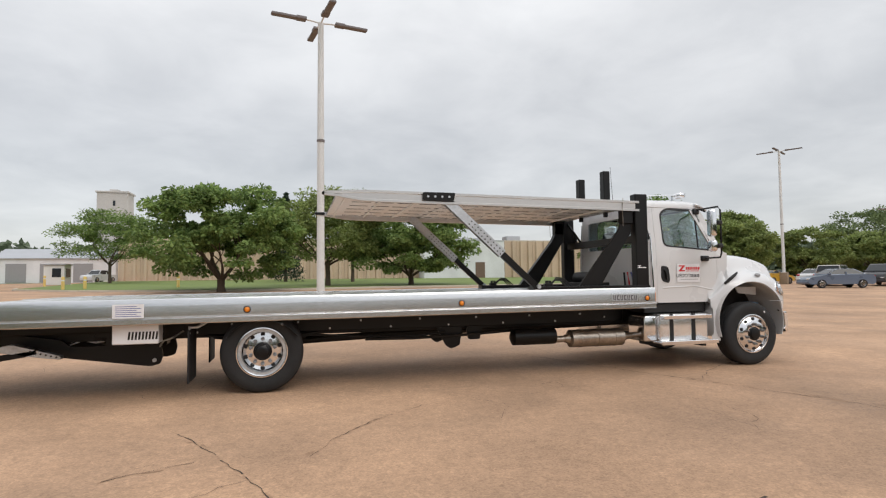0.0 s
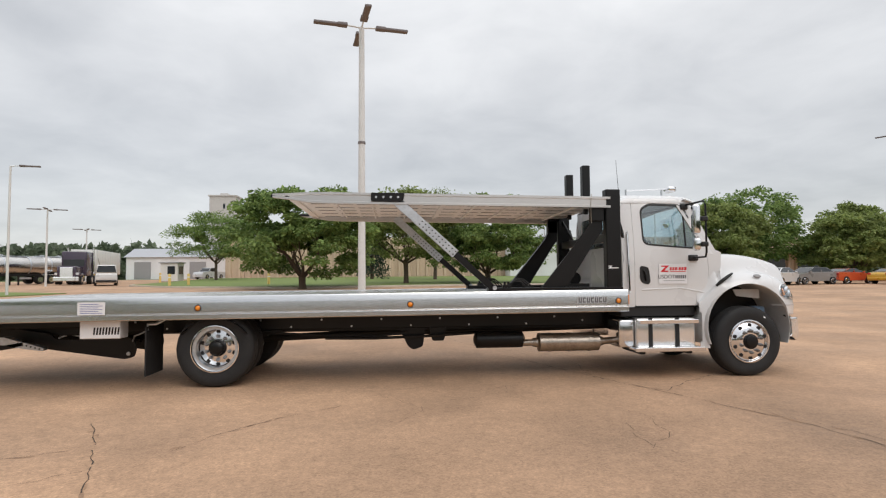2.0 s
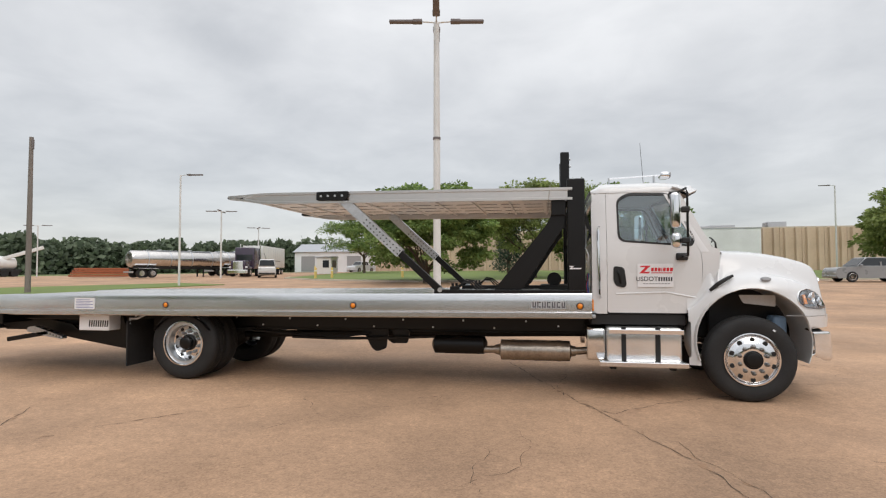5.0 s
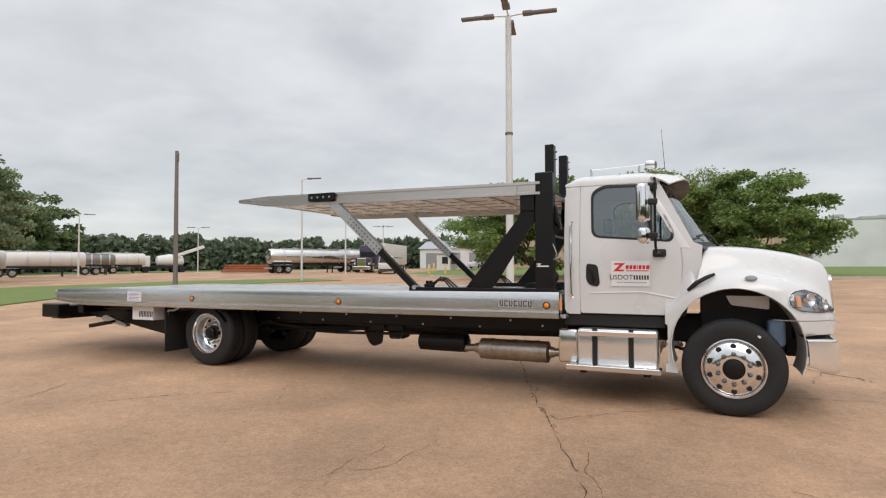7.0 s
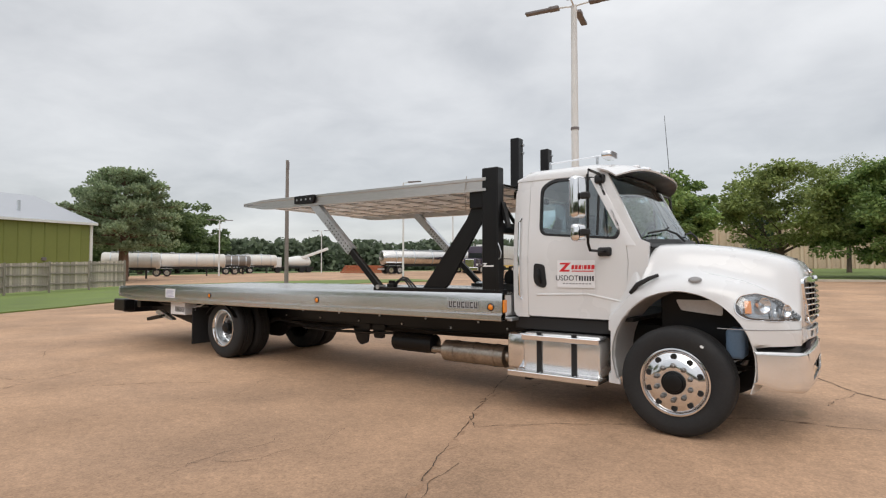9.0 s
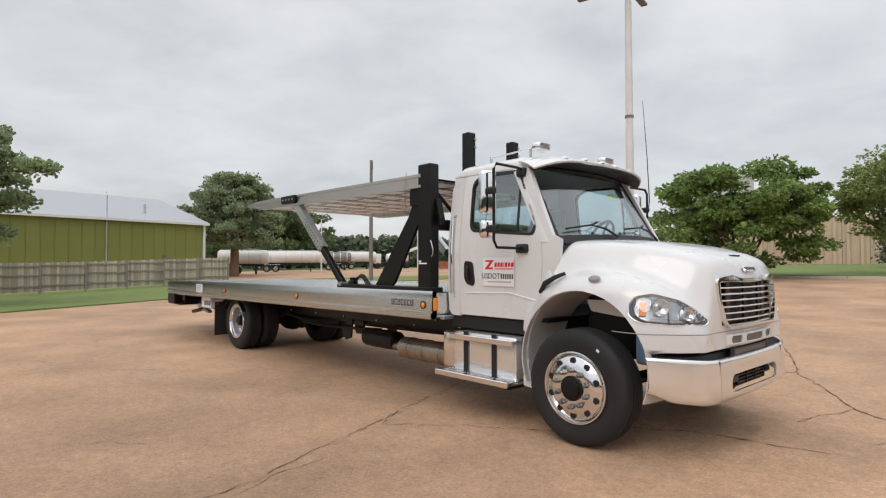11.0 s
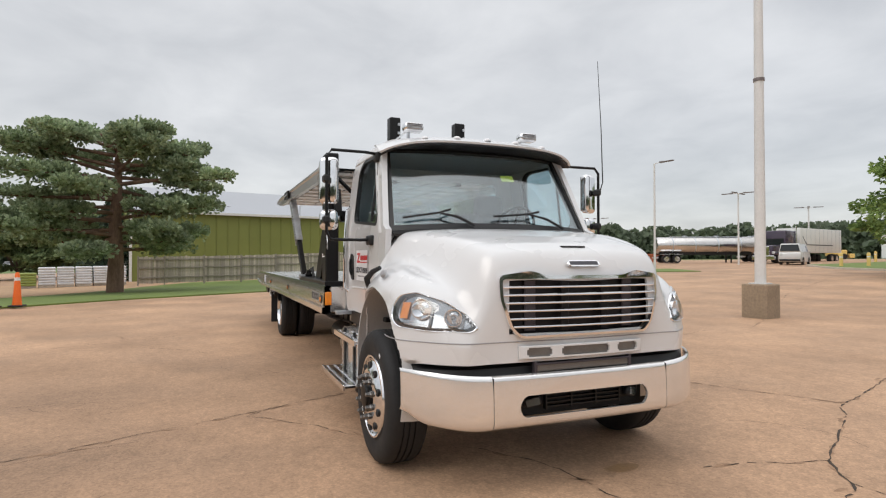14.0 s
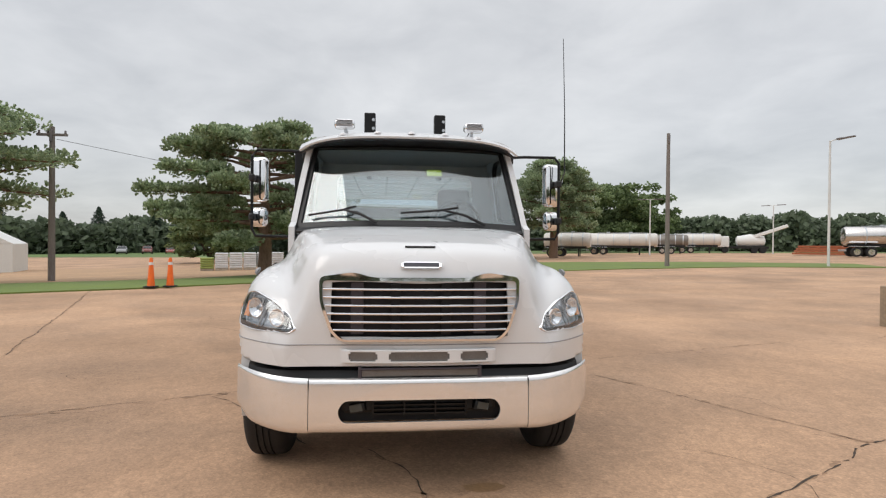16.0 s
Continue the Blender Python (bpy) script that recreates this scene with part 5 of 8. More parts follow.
part("inspection_sticker", bm, YELLOWV, cab, "yellow-green sticker inside the glass", m=m)

# ---- hood and fenders: one moulded shell ----
ARCH_X, ARCH_Z, ARCH_R = 0.03, 0.70, 0.63


def hood_top(x):
    return curve([(-0.5, 1.80), (-0.2, 1.80), (0.1, 1.79), (0.35, 1.762), (0.6, 1.715), (0.8, 1.66), (0.90, 1.61), (0.96, 1.555), (1.0, 1.50), (1.03, 1.455)], x)


def shell_z(x, y):
    y = abs(y)
    w = curve([(-0.4, 1.0), (0.0, 0.94), (0.4, 0.84), (0.8, 0.72), (1.05, 0.64)], x)
    r = y / w
    hood = hood_top(x) - 0.05 * min(r, 1.1) ** 4 - 0.62 * step01(0.95, curve([(-0.4, 1.15), (0.3, 1.20), (0.8, 1.34)], x), r)
    hood -= 0.75 * step01(-0.38, -0.62, x) * step01(0.97, 1.06, y)
    crown = curve([(-0.75, 0.98), (-0.55, 1.16), (-0.40, 1.34), (-0.2, 1.46), (0.05, 1.50), (0.3, 1.485), (0.55, 1.43), (0.75, 1.36), (0.9, 1.31)], x)
    fend = crown - 0.9 * max(0, 0.99 - y) ** 1.5 - 1.6 * max(0, y - 1.03) ** 1.7
    k = 0.12
    h = max(k - abs(hood - fend), 0) / k
    return max(hood, fend) + h * h * k * 0.25


def outline_pt(t):
    """The shell's edge in plan, t from 0 at the right cowl round the nose to 1."""
    side = []
    s = -1 if t < 0.5 else 1
    q = t * 2 if t < 0.5 else (1 - t) * 2
    pts = [(0.0, (-0.66, 1.075)), (0.08, (-0.48, 1.13)), (0.2, (-0.25, 1.20)), (0.36, (0.20, 1.215)), (0.48, (0.45, 1.18)), (0.58, (0.64, 1.085)), (0.68, (0.805, 0.93)), (0.77, (0.912, 0.775)), (0.86, (0.957, 0.60)), (1.0, (0.985, 0.0))]
    for (a, p), (b, w) in zip(pts, pts[1:]):
        if q <= b:
            u = (q - a) / (b - a)
            return p[0] + (w[0] - p[0]) * u, s * (p[1] + (w[1] - p[1]) * u)
    return 1.0, 0.0


def smooth_outline(n):
    ps = [outline_pt(i / n) for i in range(n + 1)]
    for _ in range(6):
        ps = [ps[0]] + [((a[0] + 2 * b[0] + c[0]) / 4, (a[1] + 2 * b[1] + c[1]) / 4) for a, b, c in zip(ps, ps[1:], ps[2:])] + [ps[-1]]
    return ps


edge_pts = smooth_outline(180)


def skin(x, y, top, low, z, out=0.0):
    """A point of the shell's upright side: it swells a little on its way down, most at the front corners."""
    s = -1.0 if y < 0 else 1.0
    nx, ny = (0.0, s) if x < 0.3 else ((x - 0.3), y * 0.7)
    ln = math.hypot(nx, ny) or 1
    b = min(1, max(0, (top - z) / (top - low)))
    corner = step01(0.30, 0.62, x) * (1 - step01(0.89, 0.96, x))
    bulge = 0.022 * math.sin(min(1, b * 1.3) * math.pi * 0.62) - 0.015 * b + corner * (0.085 * math.sin(min(1, b * 1.25) * math.pi * 0.5) - 0.01 * b) + out
    return Vector((x + nx / ln * bulge, y + ny / ln * bulge, z))


rows = []
for qx, qy in edge_pts:
    s = -1 if qy < 0 else 1
    cx = min(qx, 0.5)
    inner = (cx, 0.0) if qx > -0.30 else (cx, 0.96 * s)
    row = []
    for k in range(41):
        b = k / 40
        x, y = inner[0] + (qx - inner[0]) * b, inner[1] + (qy - inner[1]) * b
        z = shell_z(x, y) - 0.06 * (max(0, b - 0.86) / 0.14) ** 2.2
        row.append(Vector((x, y, z)))
    top = row[-1].z
    low = 0.40 if qx < -0.45 else 0.868
    for k in range(1, 27):
        row.append(skin(qx, qy, top, low, top + (low - top) * k / 26))
    rows.append(row)
bm = sheet(rows)
bmesh.ops.remove_doubles(bm, verts=bm.verts, dist=0.0008)
calm = [v for v in bm.verts if not v.is_boundary and v.co.z > 1.0]
for _ in range(8):
    bmesh.ops.smooth_vert(bm, verts=calm, factor=0.5, use_axis_x=True, use_axis_y=True, use_axis_z=True)
inside = lambda c: abs(c.y) > 0.88 and math.hypot(c.x - ARCH_X, c.z - ARCH_Z) < ARCH_R and c.x < 0.72
gone = [f for f in bm.faces if inside(f.calc_center_median()) or (abs(f.calc_center_median().y) > 0.88 and f.calc_center_median().z < 0.80 and -0.50 < f.calc_center_median().x < 0.64)]
bmesh.ops.delete(bm, geom=gone, context="FACES")
mouth = [f for f in bm.faces if f.calc_center_median().x > 0.84 and abs(f.calc_center_median().y) < 0.575 and 1.06 < f.calc_center_median().z < 1.405]
bmesh.ops.delete(bm, geom=mouth, context="FACES")
for e in bm.edges:
    if len(e.link_faces) == 1:
        for v in e.verts:
            d = math.hypot(v.co.x - ARCH_X, v.co.z - ARCH_Z)
            if abs(v.co.y) > 0.88 and abs(d - ARCH_R) < 0.09 and v.co.z > ARCH_Z - 0.25 and v.co.z < 1.45:
                k = ARCH_R / d
                v.co.x, v.co.z = ARCH_X + (v.co.x - ARCH_X) * k, ARCH_Z + (v.co.z - ARCH_Z) * k
LAMP = round_poly([(1.145, 1.225), (1.115, 1.30), (1.03, 1.325), (0.90, 1.27), (0.80, 1.18), (0.75, 1.105), (0.775, 1.08), (0.95, 1.083), (1.09, 1.10), (1.14, 1.15)], 0.028, 4)


def in_poly(p, poly):
    hit = False
    for (ax, ay), (bx, by) in zip(poly, poly[1:] + poly[:1]):
        if (ay > p[1]) != (by > p[1]) and p[0] < ax + (bx - ax) * (p[1] - ay) / (by - ay):
            hit = not hit
    return hit


def on_shell(t, z, out=0.0):
    """A point on the shell's upright skin: t along its edge, at a height."""
    i = t * 180
    k = min(179, int(i))
    f = i - k
    (ax, ay), (bx, by) = edge_pts[k], edge_pts[k + 1]
    x, y = ax + (bx - ax) * f, ay + (by - ay) * f
    return skin(x, y, shell_z(x, y) - 0.06, 0.40 if x < -0.45 else 0.868, z, out)


def corner_t(y):
    """Where along the right half of the edge the front corner lies at a half width."""
    best = min((abs(-q[1] - y), i) for i, q in enumerate(edge_pts[:91]) if q[0] > 0.3)
    return best[1] / 180


def lamp_at(p, out, s):
    """A point of the headlight's outline, half width and height, laid on the front corner."""
    f = (1.165 - p[0]) / 0.42
    t = corner_t(1.165) * (1 - f) + corner_t(0.745) * f
    return on_shell(t if s < 0 else 1 - t, p[1], out)


hole = [lamp_at((0.96 + (p[0] - 0.96) * 0.98, 1.19 + (p[1] - 1.19) * 0.98), 0.0, -1) for p in LAMP]
hole = [(-q.y - q.x, q.z) for q in hole]
cut = [f for f in bm.faces if f.calc_center_median().x > 0.3 and f.calc_center_median().z > 1.0 and in_poly((abs(f.calc_center_median().y) - f.calc_center_median().x, f.calc_center_median().z), hole)]
bmesh.ops.delete(bm, geom=cut, context="FACES")
hood = part("hood", thicken(bm, 0.018), WHITE, truck, "white moulded hood with flared fenders", True, 40)
hood.scale = (1, 1.02, 1)
for s in (-1, 1):
    # lip and liner of the wheel arch
    rows = []
    for k in range(25):
        a = radians(-22 + 224 * k / 24)
        rr = ARCH_R + 0.012
        rows.append([(ARCH_X + rr * math.cos(a) * g, y * s, ARCH_Z + rr * math.sin(a) * g) for y, g in ((1.175, 0.985), (1.10, 1.0), (0.9, 1.02), (0.66, 1.02), (0.55, 0.99))])
    rows = [r for r in rows if r[0][2] > 0.44]
    part("wheel_well", thicken(sheet(rows), 0.01), LINER, hood, "pale inner fender liner", True)
    part("splash_panel", box(bmesh.new(), (-0.30, min(0.50 * s, 0.54 * s), 0.75), (0.62, max(0.50 * s, 0.54 * s), 1.30), 0.01), PLASTIC, hood)
    bm = prism(bmesh.new(), round_poly([(-0.05, 1.24), (0.36, 1.24), (0.36, 1.10), (0.0, 1.14)], 0.02, 2), s * 0.92, s * 0.94)
    part("liner_flap", bm, LINER, hood)
    bm = tube(bmesh.new(), [(-0.42, s * 1.12, 1.30), (-0.34, s * 1.16, 1.38), (-0.24, s * 1.14, 1.44), (-0.16, s * 1.10, 1.475)], [0.02, 0.026, 0.022, 0.016], 8)
    part("hood_latch", bm, RUBBER, hood, "black rubber hood latch", True)
    bm = lathe(bmesh.new(), [(0.001, -0.02), (0.028, -0.016), (0.04, 0.0)], 14, m=Matrix.Translation((0.18, s * 1.165, 1.435)) @ Matrix.Rotation(radians(25 * s), 4, "X") @ Matrix.Rotation(math.pi if s > 0 else 0, 4, "Z") @ Matrix.Diagonal((1.5, 1, 0.8, 1)))
    part("side_marker", bm, GREYP, hood, "clear fender marker lamp", True)
    part("reservoir", box(bmesh.new(), (0.36, min(0.60 * s, 0.85 * s), 0.70), (0.52, max(0.60 * s, 0.85 * s), 0.98), 0.04, 3), BLUEP, hood, "blue plastic reservoir", True)
# hood side seam and front seam
part("hood_seam", tube(bmesh.new(), [Vector((-0.31, y, shell_z(-0.31, y) + 0.001)) for y in [-1.0 + 0.08 * i for i in range(26)]], 0.006, 6), PLASTIC, hood)


# seam round the nose
part("nose_seam", tube(bmesh.new(), [on_shell(0.22 + 0.56 * i / 80, 1.005 + 0.01 * abs(i / 40 - 1) ** 2, 0.0) for i in range(81)], 0.004, 6), GREYP, hood)
# headlights
for s in (-1, 1):
    lamp = lambda p, out, s=s: lamp_at(p, out, s)
    loop = LAMP
    cx, cz = 0.96, 1.19
    sc = lambda p, k: (cx + (p[0] - cx) * k, cz + (p[1] - cz) * k)
    lens_rows = [[lamp(sc(p, k), o) for p in loop] for k, o in ((0.97, 0.010), (0.85, 0.018), (0.5, 0.024), (0.05, 0.026))]
    bez = [[lamp(sc(p, k), o) for p in loop] for k, o in ((1.035, -0.006), (1.032, 0.005), (1.01, 0.010), (0.985, 0.008), (0.965, 0.0), (0.96, -0.02))]
    hl = part("headlight", sheet(bez, True), CHROME, hood, "clear headlight with a chrome bezel", True, 50)
    bowl = [[lamp(sc(p, k), o) for p in loop] for k, o in ((0.98, 0.002), (0.93, -0.012), (0.86, -0.035), (0.55, -0.042), (0.05, -0.045))]
    gk = [[lamp(sc(p, k), o) for p in loop] for k, o in ((0.975, 0.004), (0.93, 0.003), (0.895, -0.006), (0.885, -0.03))]
    part("gasket", sheet(gk, True), PLASTIC, hl, "black inner rim", True, 50)
    part("reflector", sheet(bowl, True), LAMPGREY, hl, "grey lamp housing", True, 30)
    for y, z, r in ((1.00, 1.215, 0.062), (0.865, 1.165, 0.052)):
        c = lamp((y, z), -0.040)
        n = (lamp((y, z), 0.05) - c).normalized()
        n = (n * 0.6 + Vector((1, 0, 0)) * 0.4).normalized()
        mm = Matrix.Translation(c) @ n.to_track_quat("-Y", "Z").to_matrix().to_4x4()
        bw = part("lamp_bowl", lathe(bmesh.new(), [(0.010, 0.0), (0.016, -0.018), (0.022, -0.002), (r * 0.7, -0.012), (r, -0.038), (r + 0.006, -0.038), (r + 0.006, 0.0)], 24, m=mm), CHROME, hl, "", True, 50)
        part("bulb_cap", lathe(bmesh.new(), [(0.001, -0.030), (0.009, -0.026), (0.011, -0.005)], 12, m=mm), LAMPGREY, bw)
    for y in (0.932, 0.80):
        part("lamp_rib", tube(bmesh.new(), [lamp((y + 0.02, z), -0.030 + 0.03 * abs(z - 1.19) * 4) for z in (1.10, 1.15, 1.19, 1.23)], 0.007, 6), GREYP, hl)
    rr = [[lamp((a, z), o) for a, o in ((1.092, -0.010), (1.078, -0.016), (1.058, -0.024))] for z in (1.15, 1.18, 1.22, 1.255)]
    part("turn_signal", thicken(sheet(rr), 0.01), AMBER, hl, "amber turn signal", True)
    part("light_lens", sheet(lens_rows, True), LENS, hl, "clear plastic lens", True, 60).visible_shadow = False

# grille
GX = lambda y, z: 1.034 - 0.055 * abs(y / 0.6) ** 2.2 - 0.10 * max(0, z - 1.2) * 0.6
gl = round_poly([(-0.635, 1.44), (-0.42, 1.47), (-0.30, 1.437), (0.30, 1.437), (0.42, 1.47), (0.635, 1.44), (0.63, 1.28), (0.565, 1.09), (0.50, 1.03), (-0.50, 1.03), (-0.565, 1.09), (-0.63, 1.28)], 0.04, 4)
il = round_poly([(-0.614, 1.417), (-0.28, 1.414), (0.28, 1.414), (0.614, 1.417), (0.61, 1.28), (0.549, 1.10), (0.492, 1.045), (-0.492, 1.045), (-0.549, 1.10), (-0.61, 1.28)], 0.03, 3)
n_in = len(il)
bm = panel(gl, [il], [1.1, 1.2, 1.3, 1.4], lambda u, v: (GX(u, v) + 0.012, u, v), 0.03, lambda u, v: (-1, 0, 0))
grille = part("grille", bm, CHROME, hood, "chrome grille surround with horizontal bars", True, 40)
bm = panel(il, [], [1.1, 1.2, 1.3, 1.4], lambda u, v: (GX(u, v) - 0.075, u * 1.05, v), 0.02, lambda u, v: (-1, 0, 0))
part("radiator", bm, CORE, grille, "dark radiator core")
for i in range(6):
    z = 1.105 + 0.0515 * i
    w = curve([(1.06, 0.515), (1.13, 0.56), (1.3, 0.605), (1.42, 0.61)], z)
    part("grille_bar", tube(bmesh.new(), [(GX(y, z) + 0.004, y, z) for y in [w * (k / 10 - 1) for k in range(21)]], 0.0085, 8), CHROME, grille, "", True)
for y in (-0.16, 0.16):
    part("grille_post", box(bmesh.new(), (GX(y, 1.2) - 0.05, y - 0.03, 1.07), (GX(y, 1.2) - 0.03, y + 0.03, 1.395), 0.004), CORE, grille)
for y in (-0.40, 0.38):
    part("cooler_tube", box(bmesh.new(), (GX(y, 1.2) - 0.072, y - 0.04, 1.07), (GX(y, 1.2) - 0.055, y + 0.04, 1.405), 0.004), COOLTUBE, grille)
# maker's badge as a plain oval, and the hood handle slot
bm = prism(bmesh.new(), round_poly([(-0.12, -0.024), (0.12, -0.024), (0.135, 0.0), (0.12, 0.024), (-0.12, 0.024), (-0.135, 0.0)], 0.02, 4), 0, 0.015, 0.004, "x")
bmesh.ops.transform(bm, matrix=Matrix.Translation((0.975, 0, 1.51)) @ Matrix.Rotation(radians(-38), 4, "Y"), verts=bm.verts)
bd = part("badge", bm, CHROME, hood, "chrome oval badge with a dark band")
bm = box(bmesh.new(), (0.0155, -0.112, -0.015), (0.017, 0.112, 0.015))
bmesh.ops.transform(bm, matrix=Matrix.Translation((0.975, 0, 1.51)) @ Matrix.Rotation(radians(-38), 4, "Y"), verts=bm.verts)
part("badge_band", bm, INK, bd)
bm = prism(bmesh.new(), round_poly([(0.83, -0.10), (0.87, -0.10), (0.87, 0.10), (0.83, 0.10)], 0.015, 3), hood_top(0.85) - 0.016, hood_top(0.85) + 0.004, 0, "z")
part("hood_slot", bm, PLASTIC, hood, "dark hood grip slot")
# lower air openings in a slightly raised white surround
SLOTS = ((-0.45, -0.27), (-0.20, 0.18), (0.25, 0.43))
us = sorted({-0.50, -0.48, 0.46, 0.48, *[u for ab in SLOTS for u in (ab[0], ab[0] + 0.012, ab[1] - 0.012, ab[1])], *[round(-0.15 + 0.06 * i, 3) for i in range(6)]})
vs = (0.890, 0.895, 0.905, 0.917, 0.953, 0.965, 0.974, 0.979)
bm = bmesh.new()
grid = [[bm.verts.new((1.028 - 0.05 * abs(u / 0.6) ** 2.2 - (0.012 if v in (0.890, 0.979) or abs(u) > 0.475 else 0), u, v)) for v in vs] for u in us]
for i in range(len(us) - 1):
    for j in range(len(vs) - 1):
        mid = (us[i] + us[i + 1]) / 2
        slot = next((ab for ab in SLOTS if ab[0] < mid < ab[1]), None)
        end = slot and (mid < slot[0] + 0.012 or mid > slot[1] - 0.012)
        if slot and 2 <= j <= 4 and not (end and j != 3):
            continue
        bm.faces.new((grid[i][j], grid[i + 1][j], grid[i + 1][j + 1], grid[i][j + 1]))
part("slot_surround", thicken(bm, 0.014), WHITE, hood, "", True, 50)
for a, b in ((-0.27, -0.45), (-0.20, 0.18), (0.25, 0.43)):
    lo, hi = min(a, b), max(a, b)
    pl = round_poly([(lo, 0.905), (hi, 0.905), (hi, 0.965), (lo, 0.965)], 0.02, 3)
    # a black plate just wider than the slot stands in for the recess's shadow
    dk = round_poly([(lo - 0.004, 0.901), (hi + 0.004, 0.901), (hi + 0.004, 0.969), (lo - 0.004, 0.969)], 0.022, 3)
    part("slot_edge", panel(dk, [], [], lambda u, v: (1.009 - 0.05 * abs(u / 0.6) ** 2.2, u, v), 0.03, lambda u, v: (-1, 0, 0)), PLASTIC, hood)
    part("air_slot", panel(pl, [], [], lambda u, v: (1.012 - 0.05 * abs(u / 0.6) ** 2.2, u, v), 0.03, lambda u, v: (-1, 0, 0)), COOLER, hood, "grey cooler seen through the lower slot")

# ---- front bumper ----


def bump_x(y):
    y = abs(y)
    return 1.015 - 0.024 * (y / 0.706) ** 2 if y < 0.706 else 0.991 - 0.035 * (y - 0.706) / 0.52 - 0.32 * ((y - 0.706) / 0.52) ** 3.0


def bow(v):
    """The bumper's face: flat, rolled back at its upper and lower edge."""
    return 0.020 - 0.030 * (v - 0.30) ** 2 - 0.03 * max(0, (0.12 - v) / 0.12) ** 2 - 0.016 * max(0, (v - 0.94) / 0.06) ** 2


def bump_pt(q, v):
    """q across from -1 to 1, v up from 0 to 1."""
    a = abs(q)
    y = min(1.0, a) * 1.217
    x = bump_x(y)
    z0 = 0.45 + 0.05 * step01(0.62, 1.0, a) + 0.06 * step01(0.9, 1.0, a)
    z1 = 0.795 + 0.035 * step01(0.54, 1.0, a)
    z = z0 + (z1 - z0) * v
    return Vector((x + bow(v), math.copysign(y, q), z))


fog = round_poly([(-0.495, 0.52), (0.495, 0.52), (0.527, 0.59), (0.485, 0.66), (-0.485, 0.66), (-0.527, 0.59)], 0.04, 4)
ctr_out = [(-0.703, 0.452), (0.703, 0.452), (0.703, 0.795), (-0.703, 0.795)]
ctr_out = fine_poly(ctr_out, 12)
bm = panel(ctr_out, [fog], [0.463, 0.475, 0.49, 0.53, 0.6, 0.68, 0.74, 0.762, 0.775, 0.785], lambda u, v: (bump_x(u) + bow((v - 0.452) / 0.343), u, v), 0.02, lambda u, v: (-1, 0, 0))
bumper = part("bumper", bm, BUMPER, truck, "chromed steel front bumper with a fog lamp opening", True, 50)
for s in (-1, 1):
    rows = [[bump_pt(s * (0.5815 + 0.4185 * i / 16), v) for v in (0, 0.03, 0.06, 0.12, 0.3, 0.5, 0.7, 0.9, 0.93, 0.965, 1.0)] for i in range(17)]
    part("bumper_end", thicken(sheet(rows), 0.012), BUMPER, bumper, "", True, 60)
    part("bumper_seam", box(bmesh.new(), (bump_x(0.705) - 0.02, min(s * 0.7025, s * 0.709), 0.477), (bump_x(0.705) + 0.012, max(s * 0.7025, s * 0.709), 0.785)), PLASTIC, bumper)
    fl = part("fog_lamp", box(bmesh.new(), (-0.03, -0.055, -0.032), (0.02, 0.055, 0.032), 0.016, 3, m=Matrix.Translation((0.972, s * 0.40, 0.605)) @ Matrix.Rotation(radians(24 * s), 4, "Z") @ Matrix.Rotation(radians(-14 * s), 4, "X")), BLACK, bumper, "dark fog lamp", True)
    part("fog_face", box(bmesh.new(), (0.0205, -0.045, -0.022), (0.0235, 0.045, 0.022), 0.001, m=Matrix.Translation((0.972, s * 0.40, 0.605)) @ Matrix.Rotation(radians(24 * s), 4, "Z") @ Matrix.Rotation(radians(-14 * s), 4, "X")), DIMGLASS, fl)
part("bumper_intake", panel(round_poly([(-0.55, 0.50), (0.55, 0.50), (0.55, 0.72), (-0.55, 0.72)], 0.03), [], [], lambda u, v: (bump_x(u) - 0.09, u, v), 0.01, lambda u, v: (-1, 0, 0)), PLASTIC, bumper)
for i in range(4):
    part("intake_slat", box(bmesh.new(), (0.94, -0.30, 0.555 + 0.028 * i), (0.98, 0.30, 0.567 + 0.028 * i), 0.002), BLACK, bumper)
for y in (-0.30, -0.1, 0.1, 0.30):
    part("intake_slat", box(bmesh.new(), (0.945, y - 0.006, 0.545), (0.985, y + 0.006, 0.66), 0.002), BLACK, bumper)
# added black strip: stands in for the shade between hood and bumper
rows = [[(bump_x(y) - 0.05 - d, y, z) for y in [-1.14 + 2.28 * k / 24 for k in range(25)]] for d, z in ((0.02, 0.78), (0.04, 0.83), (0.12, 0.87))]
part("bumper_filler", thicken(sheet(rows), 0.02), PLASTIC, bumper, "black strip standing in for the shaded gap above the bumper", True)
part("cooler_bracket", box(bmesh.new(), (0.955, -0.38, 0.80), (0.985, 0.38, 0.848), 0.006), COOLER, bumper, "grey cooler bracket")
part("cooler_bar", tube(bmesh.new(), [(0.992, -0.39, 0.853), (0.996, 0, 0.853), (0.992, 0.39, 0.853)], 0.008, 8), COOLTUBE, bumper, "", True)
for y in (-0.385, 0.385):
    part("bracket_ear", box(bmesh.new(), (0.955, y - 0.012, 0.795), (0.995, y + 0.012, 0.87), 0.004), COOLTUBE, bumper)
part("tow_beam", box(bmesh.new(), (0.55, -0.5, 0.56), (0.95, 0.5, 0.78), 0.02), FRAME, truck)

